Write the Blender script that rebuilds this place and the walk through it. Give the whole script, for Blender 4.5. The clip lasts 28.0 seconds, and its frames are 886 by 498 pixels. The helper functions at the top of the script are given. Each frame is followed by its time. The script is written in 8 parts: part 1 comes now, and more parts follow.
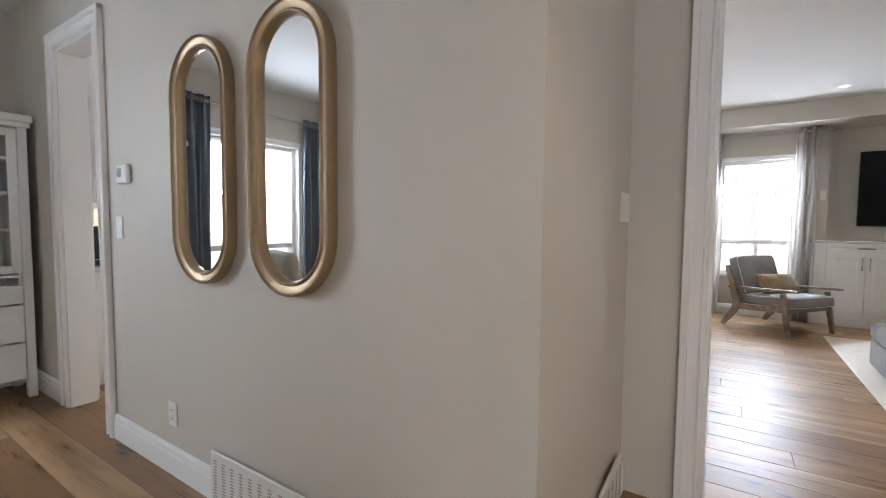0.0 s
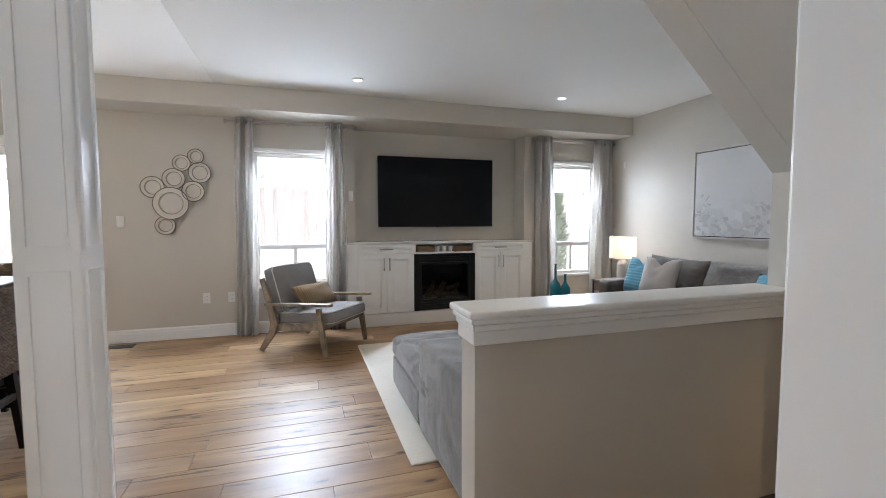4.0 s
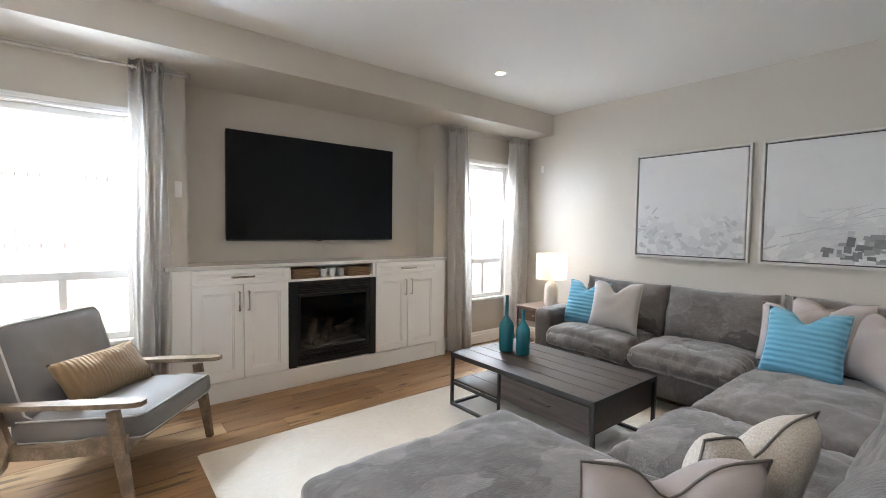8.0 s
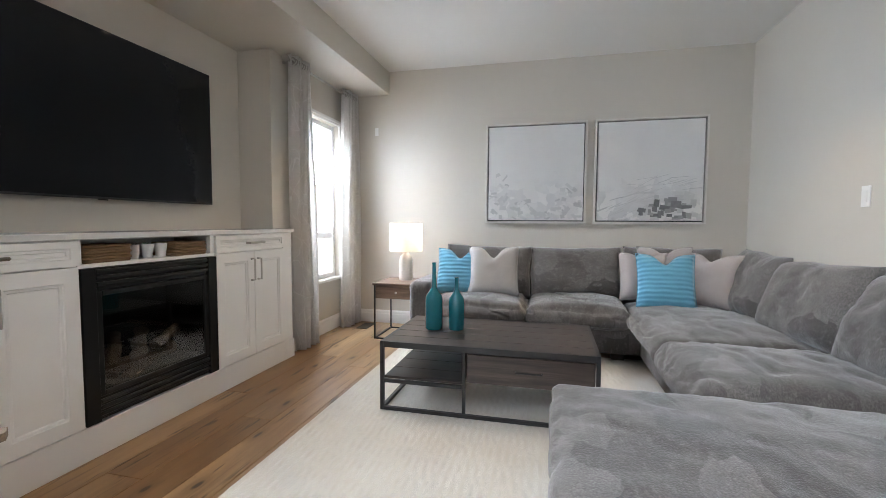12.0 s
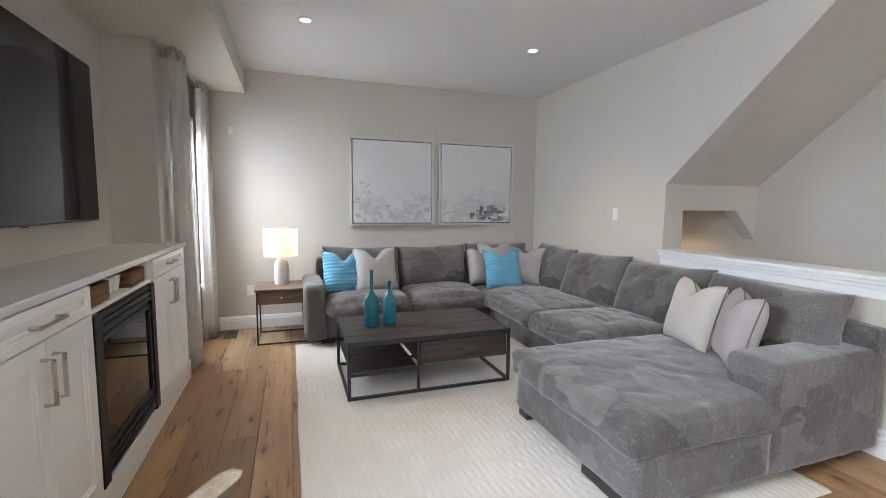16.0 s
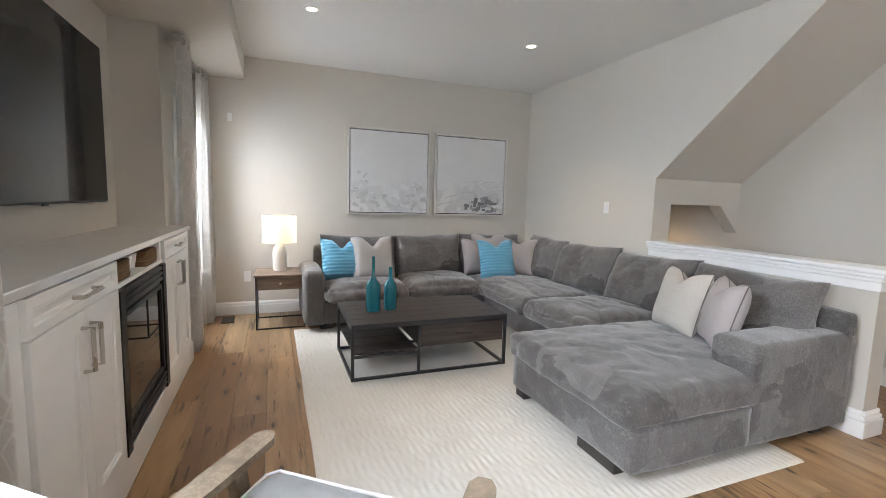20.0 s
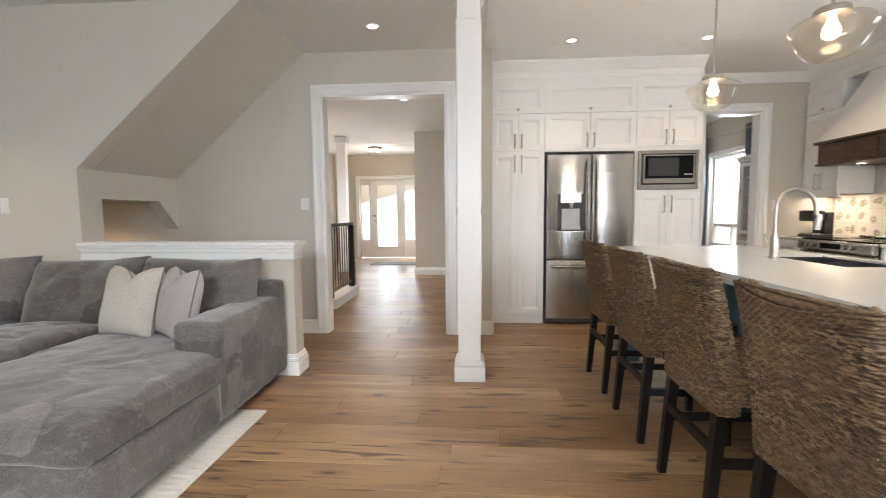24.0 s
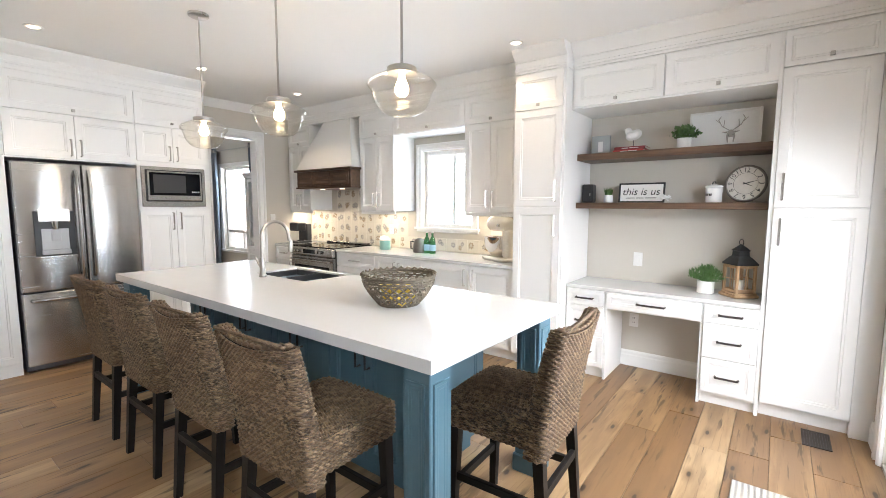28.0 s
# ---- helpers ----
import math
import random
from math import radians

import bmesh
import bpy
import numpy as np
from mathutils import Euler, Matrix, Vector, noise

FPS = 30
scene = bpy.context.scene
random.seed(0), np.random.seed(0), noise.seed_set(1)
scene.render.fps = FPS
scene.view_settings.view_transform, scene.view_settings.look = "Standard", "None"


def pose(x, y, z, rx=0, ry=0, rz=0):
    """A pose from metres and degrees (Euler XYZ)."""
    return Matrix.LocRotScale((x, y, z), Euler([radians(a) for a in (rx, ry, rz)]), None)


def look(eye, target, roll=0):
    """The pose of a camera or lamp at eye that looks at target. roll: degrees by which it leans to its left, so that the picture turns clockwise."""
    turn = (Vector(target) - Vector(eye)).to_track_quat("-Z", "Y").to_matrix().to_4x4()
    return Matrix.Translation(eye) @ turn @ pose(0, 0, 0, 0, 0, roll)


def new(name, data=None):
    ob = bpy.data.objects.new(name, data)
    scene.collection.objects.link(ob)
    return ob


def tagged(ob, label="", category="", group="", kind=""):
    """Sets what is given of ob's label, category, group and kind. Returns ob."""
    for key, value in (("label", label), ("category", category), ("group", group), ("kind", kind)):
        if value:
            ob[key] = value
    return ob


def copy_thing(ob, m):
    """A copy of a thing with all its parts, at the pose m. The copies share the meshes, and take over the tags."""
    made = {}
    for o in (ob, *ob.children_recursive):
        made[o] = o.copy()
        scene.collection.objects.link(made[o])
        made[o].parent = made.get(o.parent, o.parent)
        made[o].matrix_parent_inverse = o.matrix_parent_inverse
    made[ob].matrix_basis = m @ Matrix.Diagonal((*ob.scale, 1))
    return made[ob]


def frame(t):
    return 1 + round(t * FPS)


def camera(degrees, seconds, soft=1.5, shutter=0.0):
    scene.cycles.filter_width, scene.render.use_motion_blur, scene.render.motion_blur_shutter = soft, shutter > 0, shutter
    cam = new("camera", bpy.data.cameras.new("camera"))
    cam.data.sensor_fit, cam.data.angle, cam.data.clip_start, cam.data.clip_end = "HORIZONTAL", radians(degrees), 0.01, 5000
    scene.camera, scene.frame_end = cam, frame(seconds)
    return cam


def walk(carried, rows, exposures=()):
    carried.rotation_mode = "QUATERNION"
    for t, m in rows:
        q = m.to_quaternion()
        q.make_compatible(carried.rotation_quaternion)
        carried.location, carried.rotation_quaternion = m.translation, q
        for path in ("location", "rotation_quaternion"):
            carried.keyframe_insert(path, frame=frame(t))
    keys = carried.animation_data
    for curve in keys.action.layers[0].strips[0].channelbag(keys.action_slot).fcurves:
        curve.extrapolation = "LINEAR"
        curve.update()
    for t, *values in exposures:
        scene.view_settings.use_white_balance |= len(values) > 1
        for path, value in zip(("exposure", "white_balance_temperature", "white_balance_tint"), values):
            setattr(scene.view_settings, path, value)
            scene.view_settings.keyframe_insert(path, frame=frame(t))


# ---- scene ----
cam = camera(90.55, 28.0, soft=0.55, shutter=0.12)
PATH = [
    (0, (-0.095, -0.238, 1.240), (-1.184, 1.435, 1.121), 0.49),
    (0.5, (0.026, 0.033, 1.245), (-0.846, 1.829, 1.130), 0.36),
    (1, (0.063, 0.275, 1.251), (-0.564, 2.171, 1.130), 0.19),
    (1.5, (0.103, 0.478, 1.253), (-0.266, 2.440, 1.139), 0.10),
    (2, (0.183, 0.717, 1.253), (0.042, 2.708, 1.134), -0.17),
    (2.5, (0.243, 0.909, 1.269), (0.295, 2.905, 1.150), -0.09),
    (3, (0.255, 1.130, 1.275), (0.489, 3.112, 1.151), 0.07),
    (3.5, (0.254, 1.317, 1.311), (0.685, 3.266, 1.189), -0.03),
    (4, (0.302, 1.545, 1.322), (0.912, 3.445, 1.194), -0.12),
    (4.5, (0.363, 1.756, 1.356), (1.113, 3.605, 1.223), -0.06),
    (6.5, (0.413, 2.648, 1.431), (1.510, 4.316, 1.316), 0.48),
    (7, (0.390, 2.862, 1.406), (1.537, 4.497, 1.303), 0.72),
    (7.5, (0.360, 3.095, 1.401), (1.565, 4.689, 1.304), 0.77),
    (8, (0.364, 3.314, 1.371), (1.619, 4.869, 1.276), 0.80),
    (8.5, (0.386, 3.544, 1.342), (1.685, 5.062, 1.258), 0.86),
    (9, (0.381, 3.751, 1.296), (1.742, 5.214, 1.211), 0.94),
    (9.5, (0.354, 3.978, 1.256), (1.806, 5.351, 1.176), 0.89),
    (10, (0.357, 4.170, 1.204), (1.907, 5.430, 1.115), 0.85),
    (10.5, (0.381, 4.362, 1.176), (2.045, 5.468, 1.087), 0.67),
    (11, (0.323, 4.547, 1.127), (2.100, 5.461, 1.048), 0.53),
    (11.5, (0.230, 4.744, 1.126), (2.115, 5.406, 1.027), 0.42),
    (12, (0.133, 4.903, 1.119), (2.073, 5.375, 0.998), 0.29),
    (12.5, (0.053, 5.100, 1.140), (2.031, 5.361, 0.998), 0.13),
    (13, (0.016, 5.306, 1.161), (2.009, 5.345, 0.997), 0.13),
    (13.5, (-0.031, 5.525, 1.193), (1.955, 5.365, 1.021), 0.17),
    (15.5, (-0.351, 6.107, 1.309), (1.551, 5.518, 1.120), 0.47),
    (16, (-0.415, 6.202, 1.354), (1.465, 5.548, 1.156), 0.55),
    (16.5, (-0.510, 6.254, 1.386), (1.362, 5.577, 1.185), 0.62),
    (17, (-0.630, 6.285, 1.385), (1.237, 5.597, 1.183), 0.64),
    (17.5, (-0.710, 6.320, 1.392), (1.155, 5.626, 1.188), 0.90),
    (18, (-0.760, 6.331, 1.386), (1.103, 5.635, 1.175), 0.93),
    (18.5, (-0.762, 6.342, 1.366), (1.097, 5.637, 1.151), 1.13),
    (19, (-0.733, 6.340, 1.351), (1.125, 5.635, 1.129), 1.27),
    (19.5, (-0.629, 6.353, 1.332), (1.227, 5.642, 1.109), 1.49),
    (20, (-0.483, 6.355, 1.314), (1.370, 5.636, 1.090), 1.63),
    (20.5, (-0.396, 6.332, 1.301), (1.448, 5.590, 1.080), 1.66),
    (22.5, (-0.164, 6.129, 1.196), (1.378, 4.868, 1.014), 1.05),
    (23, (-0.212, 6.155, 1.203), (0.976, 4.556, 1.022), 0.60),
    (23.5, (-0.328, 6.185, 1.175), (0.384, 4.323, 1.019), 0.06),
    (24, (-0.418, 6.283, 1.197), (-0.280, 4.294, 1.033), -0.48),
    (24.5, (-0.450, 6.400, 1.214), (-0.911, 4.460, 1.048), -0.98),
    (25, (-0.473, 6.491, 1.250), (-1.395, 4.725, 1.064), -1.13),
    (25.5, (-0.495, 6.528, 1.289), (-1.742, 4.977, 1.093), -1.14),
    (26, (-0.492, 6.556, 1.333), (-1.924, 5.175, 1.129), -0.97),
    (26.5, (-0.490, 6.575, 1.375), (-2.007, 5.289, 1.165), -0.67),
    (27, (-0.480, 6.579, 1.399), (-2.038, 5.343, 1.187), -0.37),
    (27.5, (-0.466, 6.573, 1.422), (-2.043, 5.362, 1.209), -0.13),
    (28, (-0.449, 6.557, 1.437), (-2.033, 5.352, 1.239), 0.15),
]
EXPOSURES = [(0, 0.92, 6270, 13), (1, 0.76, 6140, 12), (2.5, 0.77, 5900, 11), (3, 0.72, 5960, 11), (4.5, 0.94, 6160, 12), (6.5, 1.10, 6330, 12), (8, 1.20, 6370, 12), (10, 1.31, 6380, 12), (11, 1.27, 6340, 12), (12, 1.10, 6230, 12), (13.5, 0.90, 6150, 12), (16, 0.96, 6270, 13), (18, 0.97, 6160, 13), (20.5, 1.0, 6440, 13), (22.5, 0.88, 6330, 13), (24, 0.82, 6840, 13), (25, 0.96, 6700, 12), (28, 1.05, 6460, 12)]
walk(cam, [(t, look(eye, target, roll)) for t, eye, target, roll in PATH], EXPOSURES)

# ---- light ----
world = bpy.data.worlds.new("sky")
scene.world = world
world.use_nodes = True
wn = world.node_tree
sky = wn.nodes.new("ShaderNodeTexSky")
sky.sky_type, sky.sun_disc = "NISHITA", False
sky.dust_density, sky.ozone_density = 6.0, 0.2
sky.sun_elevation, sky.sun_rotation = radians(43), radians(122)
wn.links.new(sky.outputs[0], wn.nodes["Background"].inputs[0])
wn.nodes["Background"].inputs[1].default_value = 0.15
sun_data = bpy.data.lights.new("sun", "SUN")
sun_data.energy, sun_data.angle, sun_data.color = 4.0, radians(6), (1, 0.96, 0.9)
sun_ob = new("sun", sun_data)
sun_ob.matrix_world = look((8, -5, 9), (0, 0, 0))


def area(name, m, w, h, power, color=(1, 1, 1)):
    d = bpy.data.lights.new(name, "AREA")
    d.shape, d.size, d.size_y, d.energy, d.color = "RECTANGLE", w, h, power, color
    ob = new(name, d)
    ob.matrix_world = m
    return ob


def spot(name, x, y, z, power, color=(1, 0.86, 0.68), size=100):
    d = bpy.data.lights.new(name, "SPOT")
    d.energy, d.color, d.spot_size, d.spot_blend, d.shadow_soft_size = power, color, radians(size), 0.6, 0.04
    ob = new(name, d)
    ob.matrix_world = pose(x, y, z)
    return ob


def bulb(name, x, y, z, power, color=(1, 0.8, 0.55), r=0.04):
    d = bpy.data.lights.new(name, "POINT")
    d.energy, d.color, d.shadow_soft_size = power, color, r
    ob = new(name, d)
    ob.matrix_world = pose(x, y, z)
    return ob


DAY = (0.74, 0.87, 1.0)
area("daylight_window_1", look((0.2, 7.275, 1.88), (1.3, 4.3, -0.5)), 0.76, 0.36, 30.0, DAY)
area("daylight_window_2", look((4.09, 7.275, 1.88), (3.3, 5.4, -0.3)), 0.56, 0.36, 16.0, DAY)
area("daylight_patio_door", look((-2.42, 7.26, 1.62), (-2.0, 4.2, -0.6)), 1.0, 0.66, 22.0, DAY)
area("daylight_kitchen_window", look((-4.72, 3.5, 1.6), (0, 3.5, 0.6)), 0.65, 0.8, 10.1, DAY)
area("daylight_dining_window", look((-4.735, -1.19, 1.8), (0, -1.19, 0.4)), 1.0, 0.55, 18.0, DAY)
area("daylight_front_door", look((1.86, -5.52, 1.15), (1.5, 0, -0.2)), 1.4, 1.9, 36, DAY)
area("daylight_hall_window", look((3.35, -1.2, 1.4), (0, -1.2, 0.6)), 1.4, 1.5, 4, DAY)


# ---- materials ----
def nodes_of(name):
    m = bpy.data.materials.new(name)
    m.use_nodes = True
    return m, m.node_tree, m.node_tree.nodes["Principled BSDF"]


def add(nt, kind, **kw):
    n = nt.nodes.new(kind)
    for k, v in kw.items():
        n.inputs[k.replace("_", " ")].default_value = v
    return n


def mixed(nt, fac, a, b, mode="MIX"):
    n = nt.nodes.new("ShaderNodeMix")
    n.data_type, n.blend_type = "RGBA", mode
    for sock, val in ((n.inputs[0], fac), (n.inputs[6], a), (n.inputs[7], b)):
        if isinstance(val, bpy.types.NodeSocket):
            nt.links.new(val, sock)
        elif isinstance(val, (int, float)):
            sock.default_value = val
        else:
            sock.default_value = (*val, 1)
    return n.outputs[2]


def ramp(nt, src, p0, p1):
    n = nt.nodes.new("ShaderNodeMapRange")
    n.interpolation_type = "SMOOTHSTEP"
    nt.links.new(src, n.inputs[0])
    n.inputs[1].default_value, n.inputs[2].default_value = p0, p1
    return n.outputs[0]


def coords(nt, scale=(1, 1, 1), place=False):
    """Metres, either in the thing's own axes or in the place's, stretched by scale."""
    mp = nt.nodes.new("ShaderNodeMapping")
    mp.inputs[3].default_value = scale
    if place:
        nt.links.new(nt.nodes.new("ShaderNodeNewGeometry").outputs[0], mp.inputs[0])
    else:
        nt.links.new(nt.nodes.new("ShaderNodeTexCoord").outputs[3], mp.inputs[0])
    return mp.outputs[0]


def noise_tex(nt, vec, scale, detail=4, rough=0.55):
    n = add(nt, "ShaderNodeTexNoise", Scale=scale, Detail=detail, Roughness=rough)
    nt.links.new(vec, n.inputs[0])
    return n.outputs[0]


def bump(nt, bs, height, strength, dist):
    b = add(nt, "ShaderNodeBump", Strength=strength, Distance=dist)
    nt.links.new(height, b.inputs["Height"])
    nt.links.new(b.outputs[0], bs.inputs["Normal"])


def plain(name, col, rough=0.5, metal=0.0, var=0.06, big=2.0, fine=60.0, relief=0.15, dist=0.001, coat=0.0, stretch=(1, 1, 1), spec=0.5, place=False):
    """A surface with tone drift at two scales, uneven gloss and fine relief."""
    m, nt, bs = nodes_of(name)
    v = coords(nt, stretch, place)
    n1, n2 = noise_tex(nt, v, big, 3), noise_tex(nt, v, fine, 4)
    dark = tuple(c * (1 - var) for c in col)
    lite = tuple(min(1, c * (1 + var)) for c in col)
    c1 = mixed(nt, n1, dark, lite)
    c2 = mixed(nt, 0.5, c1, mixed(nt, n2, dark, lite))
    nt.links.new(c2, bs.inputs["Base Color"])
    mr = nt.nodes.new("ShaderNodeMapRange")
    nt.links.new(n1, mr.inputs[0])
    mr.inputs[3].default_value, mr.inputs[4].default_value = max(0.02, rough * 0.85), min(1, rough * 1.15)
    nt.links.new(mr.outputs[0], bs.inputs["Roughness"])
    bs.inputs["Metallic"].default_value = metal
    bs.inputs["Coat Weight"].default_value = coat
    bs.inputs["Specular IOR Level"].default_value = spec
    if relief:
        bump(nt, bs, n2, relief, dist)
    return m


def wood(name, dark, lite, grain=(1.2, 22, 22), rough=0.45, knots=0.0, per_piece=0.0, place=True, relief=0.25):
    m, nt, bs = nodes_of(name)
    v = coords(nt, (1, 1, 1), place)
    info = nt.nodes.new("ShaderNodeObjectInfo")
    off = nt.nodes.new("ShaderNodeVectorMath")
    off.operation = "MULTIPLY_ADD"
    nt.links.new(info.outputs["Random"], off.inputs[0])
    off.inputs[1].default_value = (37, 91, 53)
    nt.links.new(v, off.inputs[2])
    mp = nt.nodes.new("ShaderNodeMapping")
    nt.links.new(off.outputs[0], mp.inputs[0])
    mp.inputs[3].default_value = grain
    g1 = noise_tex(nt, mp.outputs[0], 1.6, 6, 0.62)
    mp2 = nt.nodes.new("ShaderNodeMapping")
    nt.links.new(off.outputs[0], mp2.inputs[0])
    mp2.inputs[3].default_value = tuple(g * (1.0 if g < 5 else 5.0) for g in grain)
    g2 = noise_tex(nt, mp2.outputs[0], 2.2, 4, 0.6)
    col = mixed(nt, ramp(nt, g1, 0.3, 0.72), dark, lite)
    col = mixed(nt, ramp(nt, g2, 0.42, 0.6), mixed(nt, 0.62, dark, col), col)
    if per_piece:
        hs = add(nt, "ShaderNodeHueSaturation")
        nt.links.new(col, hs.inputs["Color"])
        mr = nt.nodes.new("ShaderNodeMapRange")
        nt.links.new(info.outputs["Random"], mr.inputs[0])
        mr.inputs[3].default_value, mr.inputs[4].default_value = 1 - per_piece, 1 + per_piece
        nt.links.new(mr.outputs[0], hs.inputs["Value"])
        col = hs.outputs[0]
    if knots:
        mk = nt.nodes.new("ShaderNodeMapping")
        nt.links.new(off.outputs[0], mk.inputs[0])
        mk.inputs[3].default_value = (2.6, 6.0, 6.0)
        wv = nt.nodes.new("ShaderNodeVectorMath")
        wv.operation = "ADD"
        nt.links.new(mk.outputs[0], wv.inputs[0])
        wn2 = add(nt, "ShaderNodeTexNoise", Scale=5.0)
        nt.links.new(mk.outputs[0], wn2.inputs[0])
        sc = nt.nodes.new("ShaderNodeVectorMath")
        sc.operation = "SCALE"
        sc.inputs[3].default_value = 0.22
        nt.links.new(wn2.outputs[1], sc.inputs[0])
        nt.links.new(sc.outputs[0], wv.inputs[1])
        vo = add(nt, "ShaderNodeTexVoronoi", Scale=1.0)
        nt.links.new(wv.outputs[0], vo.inputs[0])
        kf = ramp(nt, vo.outputs[0], knots, knots * 0.35)
        col = mixed(nt, kf, col, tuple(c * 0.28 for c in dark))
    nt.links.new(col, bs.inputs["Base Color"])
    rr = nt.nodes.new("ShaderNodeMapRange")
    nt.links.new(g1, rr.inputs[0])
    rr.inputs[3].default_value, rr.inputs[4].default_value = rough * 0.85, rough * 1.25
    nt.links.new(rr.outputs[0], bs.inputs["Roughness"])
    bump(nt, bs, g2, relief, 0.0008)
    return m


def cloth(name, col, col2, big=1.5, weave=900.0, sheen=0.4, patch=(0.4, 0.6), relief=0.4, stretch=(1, 1, 1), rough=0.9, ribs=None):
    m, nt, bs = nodes_of(name)
    v = coords(nt, stretch)
    n1, n2 = noise_tex(nt, v, big, 3, 0.5), noise_tex(nt, v, weave, 2)
    c = mixed(nt, ramp(nt, n1, *patch), col, col2)
    c = mixed(nt, ramp(nt, n2, 0.3, 0.75), tuple(k * 0.72 for k in col), c)
    nt.links.new(c, bs.inputs["Base Color"])
    bs.inputs["Roughness"].default_value = rough
    bs.inputs["Specular IOR Level"].default_value = 0.2
    bs.inputs["Sheen Weight"].default_value = sheen
    bs.inputs["Sheen Roughness"].default_value = 0.4
    if ribs:
        w = add(nt, "ShaderNodeTexWave", Scale=ribs[0], Distortion=1.2)
        w.inputs["Detail"].default_value = 1.5
        w.wave_type, w.bands_direction = "BANDS", ribs[1]
        nt.links.new(v, w.inputs[0])
        bump(nt, bs, w.outputs[1], 0.8, 0.006)
    else:
        bump(nt, bs, n2, relief, 0.0012)
    return m


def glow(name, col, strength):
    m, nt, bs = nodes_of(name)
    bs.inputs["Base Color"].default_value = (*col, 1)
    bs.inputs["Emission Color"].default_value = (*col, 1)
    bs.inputs["Emission Strength"].default_value = strength
    return m


def clear(name, col=(1, 1, 1), rough=0.0, ior=1.45):
    m, nt, bs = nodes_of(name)
    bs.inputs["Base Color"].default_value = (*col, 1)
    bs.inputs["Transmission Weight"].default_value = 1
    bs.inputs["Roughness"].default_value = rough
    bs.inputs["IOR"].default_value = ior
    return m


WALL = plain("wall_paint", (0.588, 0.548, 0.486), 0.6, var=0.025, big=0.7, fine=220, relief=0.12, dist=0.0006, place=True)
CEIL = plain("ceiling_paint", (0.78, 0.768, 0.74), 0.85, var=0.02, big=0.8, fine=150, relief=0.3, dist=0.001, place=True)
# a lighter white than CEIL, for the kitchen side of the ceiling
KCEIL = plain("kitchen_ceiling_white", (0.86, 0.855, 0.84), 0.8, var=0.015, big=0.8, fine=150, relief=0.2, dist=0.001, place=True)
TRIM = plain("trim_paint", (0.84, 0.832, 0.815), 0.3, var=0.02, big=1.5, fine=120, relief=0.05, dist=0.0004, place=True)
CAB = plain("cabinet_paint", (0.83, 0.822, 0.805), 0.34, var=0.02, big=1.2, fine=140, relief=0.05, dist=0.0004)
QUARTZ = plain("white_quartz", (0.66, 0.655, 0.643), 0.15, var=0.03, big=3, fine=300, relief=0.0)
STEEL = plain("brushed_steel", (0.47, 0.465, 0.46), 0.26, metal=1, var=0.08, big=2, fine=20, relief=0.5, dist=0.0006, stretch=(0.6, 0.6, 25))
bs, nt = STEEL.node_tree.nodes["Principled BSDF"], STEEL.node_tree
tg = nt.nodes.new("ShaderNodeTangent")
tg.direction_type, tg.axis = "RADIAL", "Z"
nt.links.new(tg.outputs[0], bs.inputs["Tangent"])
bs.inputs["Anisotropic"].default_value, bs.inputs["Anisotropic Rotation"].default_value = 0.9, 0.25
NICKEL = plain("brushed_nickel", (0.52, 0.5, 0.47), 0.28, metal=1, var=0.05, relief=0.05)
CHROME = plain("chrome", (0.7, 0.7, 0.7), 0.08, metal=1, var=0.03, relief=0)
BLACK = plain("black_metal", (0.018, 0.018, 0.019), 0.42, var=0.2, relief=0.1)
SCREEN = plain("dark_screen_glass", (0.006, 0.0065, 0.008), 0.05, var=0.1, relief=0, spec=0.16)


